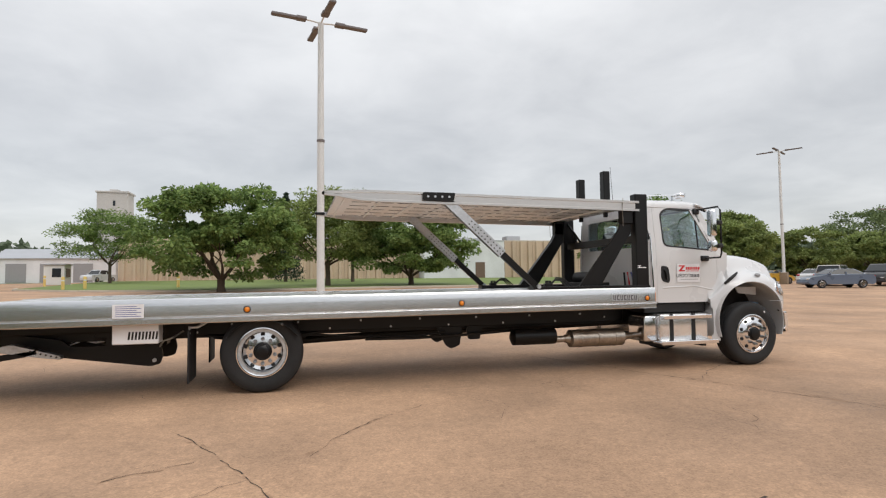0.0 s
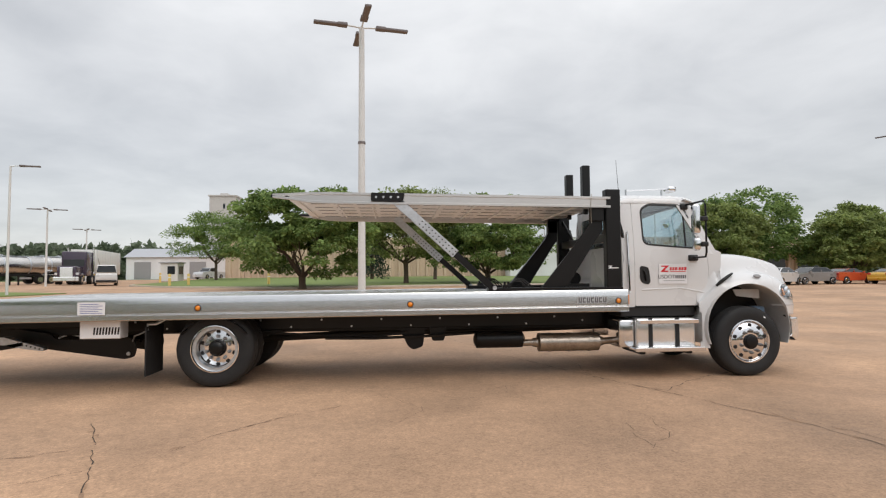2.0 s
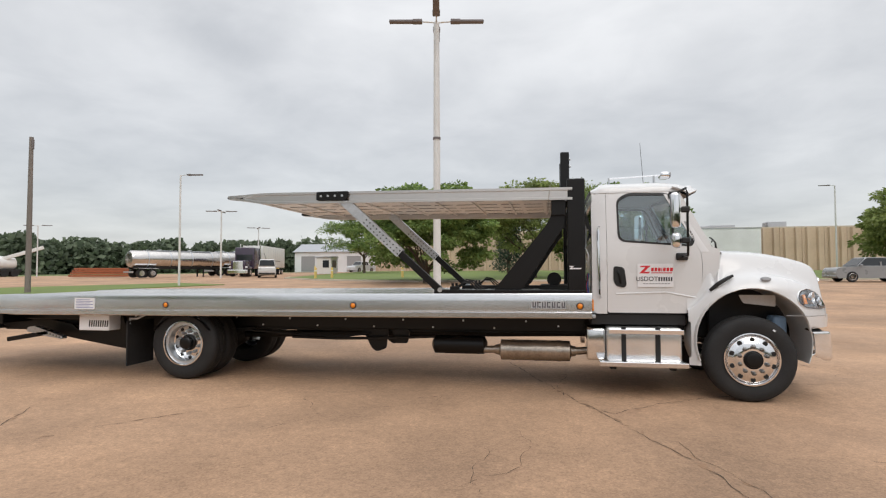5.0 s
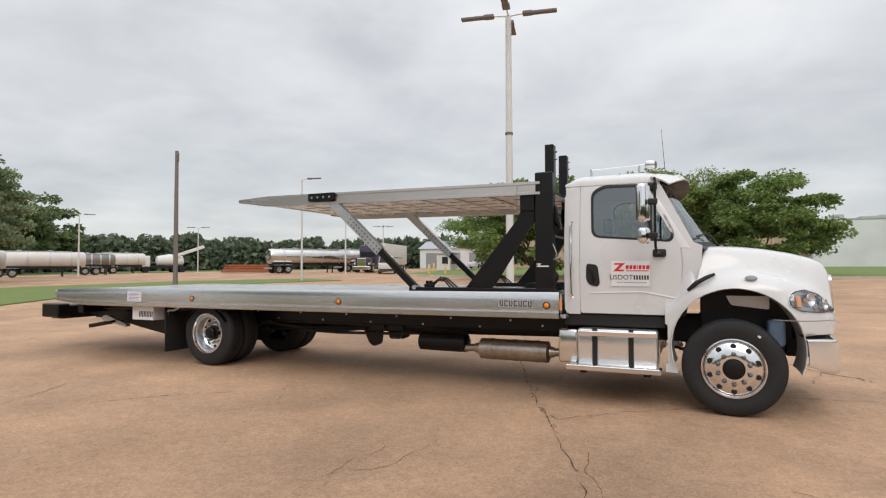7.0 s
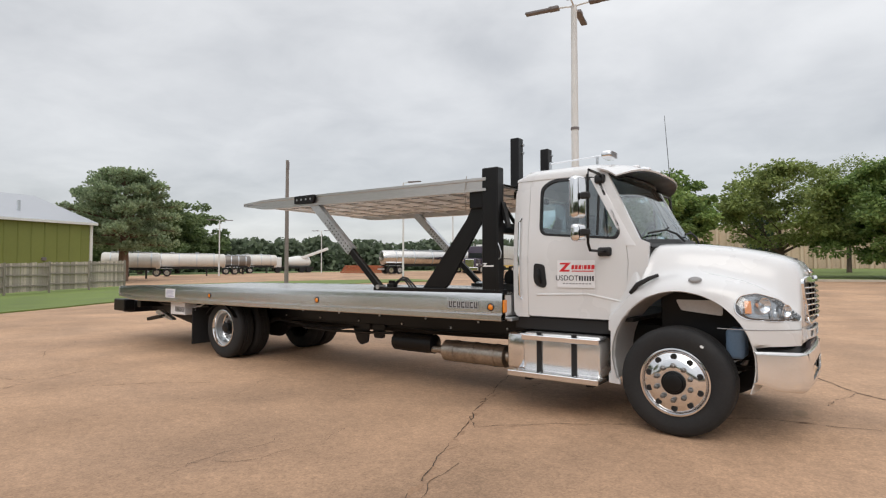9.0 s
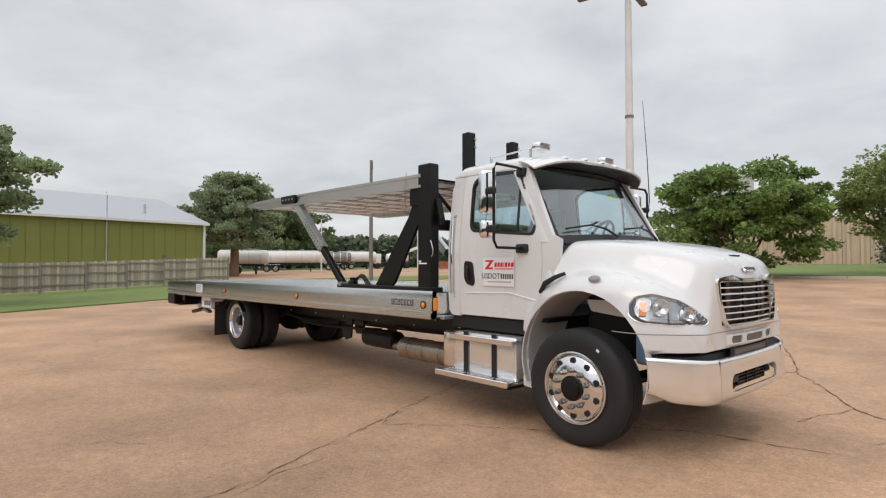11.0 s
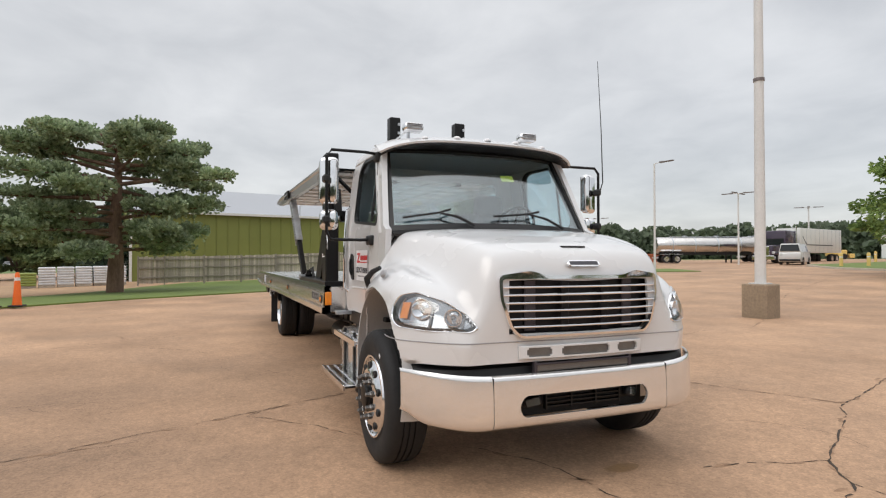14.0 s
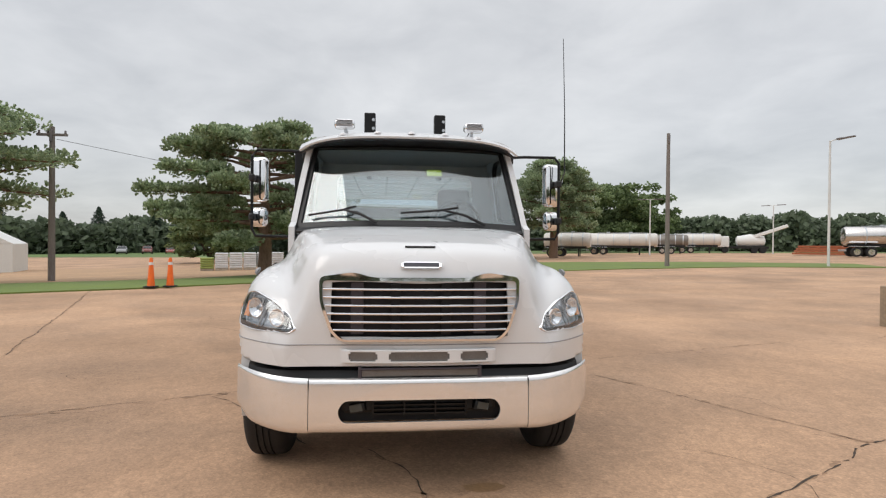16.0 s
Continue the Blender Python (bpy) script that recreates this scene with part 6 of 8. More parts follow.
# ---- mirrors, antenna ----
for s in (-1, 1):
    y = 1.445 * s
    pts = [(-0.78, s * 0.95, 2.50), (-0.74, s * 1.10, 2.505), (-0.73, s * 1.40, 2.505), (-0.725, y, 2.45), (-0.725, y, 2.1), (-0.725, y, 1.78), (-0.72, s * 1.41, 1.715), (-0.71, s * 1.15, 1.712), (-0.70, s * 1.02, 1.715)]
    mir = part("side_mirror", tube(bmesh.new(), pts, 0.014, 10), BLACK, truck, "chrome mirror heads on a black loop arm", True)
    part("arm_foot", box(bmesh.new(), (-0.78, min(s * 1.02, s * 1.085), 1.665), (-0.64, max(s * 1.02, s * 1.085), 1.755), 0.02, 3), PLASTIC, mir, "", True)
    part("arm_foot", box(bmesh.new(), (-0.84, min(s * 0.93, s * 1.0), 2.43), (-0.73, max(s * 0.93, s * 1.0), 2.52), 0.02, 3), PLASTIC, mir, "", True)
    hm = Matrix.Translation((-0.84, s * 1.405, 0)) @ Matrix.Rotation(radians(20 * s), 4, "Z")
    bm = box(bmesh.new(), (-0.055, -0.085, 2.035), (0.045, 0.085, 2.455), 0.042, 5, m=hm)
    hd = part("mirror_head", bm, CHROME, mir, "chrome mirror shell", True, 50)
    part("mirror_glass", box(bmesh.new(), (-0.058, -0.065, 2.06), (-0.0555, 0.065, 2.43), m=hm), CHROME, hd)
    bm = box(bmesh.new(), (-0.055, -0.082, 1.80), (0.05, 0.082, 1.985), 0.048, 5, m=hm)
    part("spot_mirror", bm, CHROME, mir, "chrome convex mirror shell", True, 50)
    for z in (2.25, 1.89):
        bm = box(bmesh.new(), (-0.80, min(s * 1.42, s * 1.475), z - 0.035), (-0.70, max(s * 1.42, s * 1.475), z + 0.035), 0.015)
        part("mirror_clamp", bm, PLASTIC, mir)
part("antenna", tube(bmesh.new(), [(-0.72, 1.47, 2.28), (-0.72, 1.50, 2.36), (-0.75, 1.505, 2.95), (-0.80, 1.50, 3.69)], [0.008, 0.007, 0.005, 0.003], 6), PLASTIC, truck, "thin black whip antenna", True)

# ---- door lettering ----
ym = -1.057
signs = part("door_sign", box(bmesh.new(), (-1.235, ym + 0.001, 1.335), (-0.815, ym + 0.0025, 1.625), 0.0), WHITEV, truck, "white magnetic door sign with red logo shapes")
bm = prism(bmesh.new(), [(-1.20, 1.60), (-1.08, 1.60), (-1.155, 1.525), (-1.09, 1.525), (-1.10, 1.505), (-1.215, 1.505), (-1.14, 1.582), (-1.205, 1.582)], ym - 0.001, ym + 0.0008)
part("logo_shape", bm, REDV, signs, "red angular logo shape")
for i, (a, b) in enumerate(((-1.075, -1.045), (-1.035, -1.005), (-0.995, -0.965), (-0.955, -0.945), (-0.935, -0.905), (-0.895, -0.865), (-0.855, -0.82))):
    bm = prism(bmesh.new(), round_poly([(a, 1.53), (b, 1.53), (b + 0.004, 1.575), (a + 0.004, 1.575)], 0.006, 2), ym - 0.001, ym + 0.0008)
    part("logo_shape", bm, REDV, signs)
part("logo_shape", box(bmesh.new(), (-1.07, ym - 0.001, 1.506), (-0.83, ym + 0.0008, 1.516)), REDV, signs)
words("door_text", "USDOT", 0.078, Matrix.Translation((-1.125, ym - 0.002, 1.435)) @ Matrix.Rotation(radians(90), 4, "X"), INK, signs, 0.001)
for i in range(6):
    part("plain_bar", box(bmesh.new(), (-0.99 + 0.029 * i, ym - 0.001, 1.41), (-0.972 + 0.029 * i, ym + 0.0008, 1.46)), INK, signs)
for i in range(9):
    part("plain_bar", box(bmesh.new(), (-1.17 + 0.036 * i, ym - 0.001, 1.373), (-1.145 + 0.036 * i, ym + 0.0008, 1.385)), GREYP, signs)

# ---- aluminium bed ----
BED_F, BED_R, BED_W = -1.80, -11.08, 1.275
bed_z = lambda x: 1.252 + 0.0055 * (x - BED_F) - 0.03 * step01(-10.2, -11.1, x)
bed_xs = [BED_F, -2.6, -4.0, -6.0, -8.0, -9.0, -9.4, -9.8, -10.2, -10.6, BED_R]
bed = part("bed_floor", sheet([[(x, y, bed_z(x) - 0.02 + dz) for y, dz in ((-1.22, 0), (1.22, 0))] for x in bed_xs]), DECKALU, truck, "bright aluminium car carrier bed")
N_PLANK = 12
for i in range(N_PLANK):
    y0 = -1.22 + 2.44 * i / N_PLANK
    y1 = y0 + 2.44 / N_PLANK - 0.004
    rows = [[(x, y, bed_z(x) + dz) for y, dz in ((y0, -0.018), (y0, -0.004), (y0 + 0.006, 0.0), (y1 - 0.006, 0.0), (y1, -0.004), (y1, -0.018))] for x in bed_xs]
    part("deck_plank", sheet(rows), DECKALU, bed, "", True, 30)
for s in (-1, 1):
    # side rail: a tall flat web, a rounded top and a bright lower lip
    rows = []
    for x in bed_xs:
        z = bed_z(x)
        h = 1 - 0.35 * step01(-10.3, -11.1, x)
        prof = [(1.22, -0.02), (1.22, 0.005), (1.235, 0.012), (1.258, 0.010), (1.265, -0.004), (1.2695, -0.085 * h), (1.2735, -0.15 * h), (1.275, -0.205 * h), (1.262, -0.215 * h), (1.262, -0.222 * h), (1.29, -0.232 * h), (1.292, -0.285 * h), (1.28, -0.297 * h), (1.20, -0.297 * h), (1.20, -0.06)]
        rows.append([(x, s * y, z + d) for y, d in prof])
    part("side_rail", sheet(rows, True), BEDALU, bed, "polished aluminium side rail", True, 30)
    for x, dz in ((-1.945, 0), (-4.87, 0), (-7.665, 0)):
        z = bed_z(x) - 0.145 + dz
        mm = Matrix.Translation((x, s * 1.273, z)) @ Matrix.Rotation(0 if s < 0 else math.pi, 4, "Z")
        lamp = part("marker_lamp", lathe(bmesh.new(), [(0.001, -0.02), (0.02, -0.018), (0.032, -0.008), (0.036, 0.0)], 16, m=mm), AMBER, bed, "amber side marker lamp", True)
        part("bezel", lathe(bmesh.new(), [(0.034, -0.004), (0.036, -0.012), (0.044, -0.008), (0.046, 0.002)], 18, m=mm), PLASTIC, lamp, "black lamp bezel", True)
    # maker's plate as plain bars
    bm = box(bmesh.new(), (-2.54, min(s * 1.2745, s * 1.277), 1.075), (-2.11, max(s * 1.2745, s * 1.277), 1.165))
    pl = part("maker_plate", bm, GALV, bed, "pale plate with dark letter-like bars")
    for i in range(7):
        x = -2.52 + 0.059 * i
        bm = box(bmesh.new(), (x, min(s * 1.277, s * 1.2785), 1.085), (x + 0.012, max(s * 1.277, s * 1.2785), 1.155))
        box(bm, (x + 0.016, min(s * 1.277, s * 1.2785), 1.085), (x + 0.042, max(s * 1.277, s * 1.2785), 1.10))
        if i % 2:
            box(bm, (x + 0.016, min(s * 1.277, s * 1.2785), 1.14), (x + 0.042, max(s * 1.277, s * 1.2785), 1.155))
        else:
            box(bm, (x + 0.03, min(s * 1.277, s * 1.2785), 1.105), (x + 0.042, max(s * 1.277, s * 1.2785), 1.155))
        part("plain_bar", bm, INK, pl)
    # white instruction label
    bm = box(bmesh.new(), (-9.17, min(s * 1.2745, s * 1.277), 1.0), (-8.83, max(s * 1.2745, s * 1.277), 1.165))
    lb = part("label", bm, WHITEV, bed, "white instruction label with blue lines")
    for i in range(6):
        part("plain_bar", box(bmesh.new(), (-9.14, min(s * 1.277, s * 1.278), 1.02 + 0.023 * i), (-8.86 - 0.05 * (i % 2), max(s * 1.277, s * 1.278), 1.027 + 0.023 * i)), BLUEV, lb)
    # front corner lamp facing sideways
    part("corner_lamp", box(bmesh.new(), (BED_F - 0.003, min(s * 1.19, s * 1.26), 1.05), (BED_F + 0.02, max(s * 1.19, s * 1.26), 1.19), 0.006), AMBER, bed, "amber corner lamp")
    # keyholes along the deck edge
    slot = None
    for k in range(14):
        x = -3.9 - 0.5 * k
        mm = Matrix.Translation((x, s * 1.12, bed_z(x)))
        if slot is None:
            slot = part("tie_down_slot", prism(bmesh.new(), round_poly([(-0.06, -0.02), (0.06, -0.02), (0.06, 0.02), (-0.06, 0.02)], 0.018, 3), 0.001, 0.003, 0, "z"), PLASTIC, bed, "", m=mm)
        else:
            again(slot, bed, mm)
part("front_wall", box(bmesh.new(), (BED_F - 0.03, -1.20, 0.97), (BED_F, 1.20, 1.245), 0.006), BEDALU, bed)
part("headboard_step", box(bmesh.new(), (BED_F - 0.01, -1.15, 0.95), (BED_F + 0.05, 1.15, 0.99), 0.006), GALV, bed)
rows = [[(BED_R, y, bed_z(BED_R) + dz) for y in (-1.26, 1.26)] for dz in (0.0, -0.06, -0.10)]
part("tail_plate", box(bmesh.new(), (BED_R - 0.12, -1.25, bed_z(BED_R) - 0.16), (BED_R + 0.02, 1.25, bed_z(BED_R) - 0.005), 0.02), GALV, bed, "worn steel tail edge")
for i in range(13):
    x = -2.3 - 0.66 * i
    part("bed_cross_member", box(bmesh.new(), (x - 0.04, -1.2, bed_z(x) - 0.15), (x + 0.04, 1.2, bed_z(x) - 0.03), 0.006), UNDERLITALU, bed)
# light bar / plate bracket below the bed
for s in (-1, 1):
    bm = box(bmesh.new(), (-9.20, min(s * 0.92, s * 1.16), 0.68), (-8.69, max(s * 0.92, s * 1.16), 0.935), 0.01)
    tb = part("tool_tray", bm, WHITEV, truck, "pale perforated tool tray")
    for i in range(9):
        bm = prism(bmesh.new(), [(-9.03 + 0.038 * i, 0.735), (-9.008 + 0.038 * i, 0.735), (-8.998 + 0.038 * i, 0.83), (-9.02 + 0.038 * i, 0.83)], s * 1.1595, s * 1.162)
        part("slot", bm, PLASTIC, tb)
    part("bracket", box(bmesh.new(), (-9.2, min(s * 0.4, s * 1.0), 0.80), (-9.1, max(s * 0.4, s * 1.0), 0.93), 0.01), FRAME, truck)
# wheel lift at the tail
bm = box(bmesh.new(), (-11.7, -0.13, 0.55), (-8.8, 0.13, 0.80), 0.02)
lift = part("wheel_lift", bm, BLACK, truck, "black wheel-lift boom and crossbar")
part("crossbar", box(bmesh.new(), (-11.95, -0.85, 0.58), (-11.62, 0.85, 0.84), 0.02), BLACK, lift)
part("under_frame", box(bmesh.new(), (-11.3, -0.62, 0.78), (-9.3, 0.62, 0.94), 0.02), BLACK, lift, "black tail frame")
for s in (-1, 1):
    part("receiver", box(bmesh.new(), (-12.0, s * 0.88 - 0.12, 0.62), (-11.5, s * 0.88 + 0.12, 0.88), 0.02), BLACK, lift)
    plate = round_poly([(-8.80, 0.60), (-8.77, 0.47), (-8.80, 0.35), (-8.92, 0.32), (-9.84, 0.46), (-10.75, 0.62), (-11.3, 0.66), (-11.3, 0.80), (-10.6, 0.80), (-9.95, 0.70), (-9.86, 0.61), (-9.45, 0.60), (-9.42, 0.90), (-9.05, 0.92), (-8.95, 0.66)], 0.03, 2)
    part("side_plate", prism(bmesh.new(), plate, s * 0.48 - 0.02, s * 0.48 + 0.02, 0.003), BLACK, lift, "black tapered lift plate")
    pin = lathe(bmesh.new(), [(0.026, -0.012), (0.026, 0.012)], 14, m=Matrix.Translation((-8.87, s * 0.505, 0.40)))
    part("pivot_pin", pin, GALV, lift, "", True)
    bar = round_poly([(-10.52, 0.60), (-10.50, 0.67), (-10.38, 0.69), (-9.85, 0.535), (-9.85, 0.49), (-10.1, 0.525), (-10.36, 0.575)], 0.02, 2)
    ar = part("lift_arm", prism(bmesh.new(), bar, s * 0.75 - 0.05, s * 0.75 + 0.05, 0.006), GALV, lift, "grey drilled lift arm")
    for k in range(6):
        q = k / 5
        part("arm_hole", lathe(bmesh.new(), [(0.012, -0.0535), (0.012, 0.0535)], 10, m=Matrix.Translation((-10.18 + 0.28 * q, s * 0.75, 0.60 - 0.078 * q))), PLASTIC, ar)
    part("lower_bar", box(bmesh.new(), (-10.9, -0.05, -0.035), (-10.1, 0.05, 0.035), 0.01, m=Matrix.Translation((0, s * 0.75, 0.53)) @ Matrix.Translation((-10.5, 0, 0)) @ Matrix.Rotation(radians(-9), 4, "Y") @ Matrix.Translation((10.5, 0, 0))), BLACK, lift)
    part("cylinder", tube(bmesh.new(), [(-10.4, s * 0.22, 0.86), (-9.0, s * 0.22, 0.52)], 0.05, 12), BLACK, lift, "", True)
    part("lift_hose", tube(bmesh.new(), [(-9.9, s * 0.36, 0.62), (-9.75, s * 0.38, 0.68), (-9.6, s * 0.38, 0.645), (-9.5, s * 0.36, 0.66)], 0.011, 8), WHITEV, lift, "pale hydraulic hose", True)
    part("lift_hose", tube(bmesh.new(), [(-9.9, s * 0.34, 0.66), (-9.7, s * 0.34, 0.71), (-9.5, s * 0.34, 0.69)], 0.011, 8), WHITEV, lift, "", True)
    part("drain_hose", tube(bmesh.new(), [(-8.80, s * 0.54, 0.58), (-8.74, s * 0.62, 0.66), (-8.62, s * 0.68, 0.70), (-8.50, s * 0.62, 0.78)], 0.012, 8), GALV, truck, "", True)
    part("tail_lamp_box", box(bmesh.new(), (-10.9, min(s * 0.5, s * 1.0), 0.74), (-10.75, max(s * 0.5, s * 1.0), 0.95), 0.01), BLACK, truck, "black tail lamp box")

# ---- tower posts, braces and the raised upper deck ----
deck_z = lambda x: 2.425 + (-2.0 - x) * 0.0115
DK_F, DK_R, DK_W = -2.02, -6.72, 1.25
deck = part("upper_deck", sheet([[(x, y, deck_z(x) + 0.125) for y in (-1.2, 1.2)] for x in (DK_F, -4.5, -6.55)]), DECKALU, truck, "raised aluminium upper deck with a pointed tail")
# underside planks and cross members, with the ground's upward light in their pale colour
n = 8
for i in range(n):
    y0 = -1.2 + 2.4 * i / n
    y1 = y0 + 2.4 / n - 0.008
    bm = bmesh.new()
    for x0, x1 in ((DK_F, -6.55),):
        rows = [[(x, y, deck_z(x) + dz) for y, dz in ((y0, 0.10), (y0, 0.075), (y1, 0.075), (y1, 0.10))] for x in (x0, -3.3, -4.6, -5.8, x1)]
    bm = sheet(rows, True)
    part("deck_plank", bm, UNDERLITALU, deck)
for i in range(9):
    x = -2.35 - 0.51 * i
    part("deck_cross_member", box(bmesh.new(), (x - 0.012, -1.19, deck_z(x) + 0.05), (x + 0.012, 1.19, deck_z(x) + 0.0755), 0.003), UNDERLITALU, deck)
slit = None
for y in (-1.08, -0.62, -0.2, 0.2, 0.62, 1.08):
    for k in range(13):
        x = -2.2 - 0.33 * k
        m = Matrix.Translation((x, y, deck_z(x)))
        if slit is None:
            slit = part("deck_slit", box(bmesh.new(), (-0.135, -0.011, 0.070), (0.135, 0.011, 0.0745)), PLASTIC, deck, "", m=m)
        else:
            again(slit, deck, m)
for s in (-1, 1):
    rows = []
    for x in (DK_F, -3.0, -4.0, -5.2, -6.0, -6.25, -6.5, DK_R):
        k = step01(-6.1, -6.75, x)
        z = deck_z(x)
        lo, hi = 0.0 + 0.07 * k, 0.155 - 0.035 * k
        rows.append([(x, s * y, z + d) for y, d in ((1.25, lo), (1.25, lo + 0.03), (1.235, lo + 0.035), (1.235, hi - 0.04), (1.25, hi - 0.03), (1.25, hi), (1.19, hi), (1.19, lo))])
    bm = sheet(rows, True)
    part("deck_rail", bm, DECKRAIL, deck, "polished aluminium deck rail", True, 30)
    bm = box(bmesh.new(), (DK_R - 0.03, s * 1.19 - 0.05, deck_z(DK_R) + 0.075), (DK_R + 0.14, s * 1.19 + 0.05, deck_z(DK_R) + 0.118), 0.015)
    part("deck_tail_fitting", bm, BLACK, deck, "black tail latch")
    # pivot bracket with slots
    zb = deck_z(-5.2)
    bm = prism(bmesh.new(), round_poly([(-5.40, zb + 0.155), (-4.94, zb + 0.155), (-4.96, zb + 0.05), (-5.02, zb + 0.03), (-5.40, zb + 0.04)], 0.02, 2), s * 1.245, s * 1.275, 0.004)
    br = part("pivot_bracket", bm, BLACK, deck, "black steel pivot bracket")
    for x in (-5.33, -5.23, -5.13, -5.03):
        bm = lathe(bmesh.new(), [(0.016, -0.006), (0.016, 0.004)], 10, m=Matrix.Translation((x, s * 1.275, zb + 0.095)))
        part("bolt", bm, GALV, br)
    # telescopic strut: a drilled channel over a dark bar
    a, b, c = Vector((-5.06, s * 1.19, zb + 0.06)), Vector((-4.24, s * 1.19, 1.775)), Vector((-3.70, s * 1.19, 1.30))
    d = (b - a).normalized()
    nrm = Vector((-d.z, 0, d.x))
    bm = bmesh.new()
    L = (b - a).length
    M = Matrix((( d.x, 0, nrm.x, a.x), (0, 1, 0, a.y), (d.z, 0, nrm.z, a.z), (0, 0, 0, 1)))
    box(bm, (0, -0.045, -0.062), (L, -0.037, 0.062), m=M)
    box(bm, (0, 0.037, -0.062), (L, 0.045, 0.062), m=M)
    box(bm, (0, -0.037, 0.054), (L, 0.037, 0.062), m=M)
    st = part("strut", bm, GALV, truck, "galvanised drilled telescopic strut")
    hole = None
    for k in range(11):
        for w in (-0.028, 0.026):
            bm2 = bmesh.new()
            lathe(bm2, [(0.0105, -0.0475), (0.0105, 0.0475)], 10, m=M @ Matrix.Translation((L * 0.42 + 0.062 * k, 0, w)))
            part("strut_hole", bm2, PLASTIC, st)
    bm = bmesh.new()
    box(bm, (L * 0.75, -0.034, -0.045), ((c - a).length, 0.034, 0.045), 0.006, m=M)
    part("strut_bar", bm, BLACK, st, "dark inner bar")
    bm = lathe(bmesh.new(), [(0.03, -0.07), (0.03, 0.07)], 14, m=Matrix.Translation(c))
    part("pivot_pin", bm, GALV, st, "", True)
    # tower
    y0, y1 = min(s * 1.10, s * 1.24), max(s * 1.10, s * 1.24)
    tw = part("tower", box(bmesh.new(), (-2.085, y0, 1.262), (-1.87, y1, 2.69), 0.012), BLACK, truck, "black steel deck tower")
    brace = [(-3.02, 1.29), (-2.68, 1.29), (-2.62, 1.34), (-2.18, 2.02), (-2.11, 2.10), (-2.11, 2.50), (-2.27, 2.50), (-2.27, 2.26), (-2.34, 2.12)]
    part("brace", prism(bmesh.new(), brace, s * 1.10 - 0.02, s * 1.10 + 0.06 * s + (0.02 if s > 0 else -0.0), 0.004), BLACK, tw, "black diagonal gusset")
    y0, y1 = min(s * 1.05, s * 1.25), max(s * 1.05, s * 1.25)
    part("base_rail", box(bmesh.new(), (-3.78, y0, 1.245), (-1.86, y1, 1.30), 0.006), BLACK, tw)
    bm = prism(bmesh.new(), [(-1.86, 2.30), (-1.86, 2.12), (-1.795, 2.0), (-1.795, 2.06)], s * 1.08, s * 1.16)
    part("front_gusset", bm, BLACK, tw)
    # maker's mark on the tower: plain white shape
    bm = prism(bmesh.new(), [(-2.065, 1.60), (-2.01, 1.60), (-2.035, 1.575), (-1.92, 1.575), (-1.925, 1.56), (-2.07, 1.56), (-2.04, 1.588), (-2.07, 1.588)], s * 1.2405, s * 1.243)
    part("logo_shape", bm, WHITEV, tw, "small white mark")
    # hydraulic block and hoses
    bm = box(bmesh.new(), (-3.58, s * 1.17 - 0.04, 1.26), (-3.46, s * 1.17 + 0.05, 1.345), 0.01)
    box(bm, (-3.56, s * 1.17 - 0.02, 1.345), (-3.53, s * 1.17 + 0.02, 1.385))
    box(bm, (-3.51, s * 1.17 - 0.02, 1.345), (-3.48, s * 1.17 + 0.02, 1.385))
    part("valve_block", bm, BLACK, tw)
    for k in range(3):
        x0 = -3.45 + 0.02 * k
        part("hydraulic_hose", tube(bmesh.new(), [(x0 - 0.05, s * 1.16, 1.33), (x0 + 0.04, s * (1.17 - 0.02 * k), 1.39 + 0.02 * k), (x0 + 0.14, s * 1.15, 1.385 + 0.015 * k), (x0 + 0.22 + 0.03 * k, s * 1.15, 1.30)], 0.011, 8), RUBBER, tw, "", True)
    part("hydraulic_hose", tube(bmesh.new(), [(-1.90, s * 1.22, 1.86), (-1.86, s * 1.23, 1.80), (-1.83, s * 1.23, 1.72), (-1.84, s * 1.23, 1.66), (-1.88, s * 1.22, 1.64)], 0.006, 8), GALV, tw, "", True)
    part("safety_cable", tube(bmesh.new(), [(-2.29, s * 1.24, 2.62), (-2.31, s * 1.25, 2.45), (-2.30, s * 1.24, 2.2)], 0.004, 6), STEEL, tw, "", True)
    part("corner_plate", box(bmesh.new(), (-2.28, min(s * 1.08, s * 1.2), 2.24), (-2.10, max(s * 1.08, s * 1.2), 2.46), 0.006), BLACK, tw)
    # inner guide posts standing above the cab
    y = 0.41 * s
    gp = part("guide_post", box(bmesh.new(), (-2.15, y - 0.065, 2.56), (-2.03, y + 0.065, 3.185), 0.01), BLACK, truck, "black upright guide post")
    for z in (3.0, 3.1):
        part("bolt", lathe(bmesh.new(), [(0.018, -0.01), (0.018, 0.01)], 8, m=Matrix.Translation((-2.018, y + 0.04, z)) @ Matrix.Rotation(radians(90), 4, "Z")), GALV, gp)
for z in (1.95,):
    part("tower_cross_beam", box(bmesh.new(), (-2.04, -1.06, z), (-1.92, 1.06, z + 0.12), 0.008), BLACK, truck, "black cross beam between the towers")
for s in (-1, 1):
    part("post_stem", box(bmesh.new(), (-2.12, s * 0.41 - 0.03, 2.42), (-2.06, s * 0.41 + 0.03, 2.57), 0.006), BLACK, truck)
    part("tower_stay", tube(bmesh.new(), [(-2.0, s * 1.10, 2.45), (-1.93, s * 0.72, 2.06)], 0.022, 8), BLACK, truck, "", True)
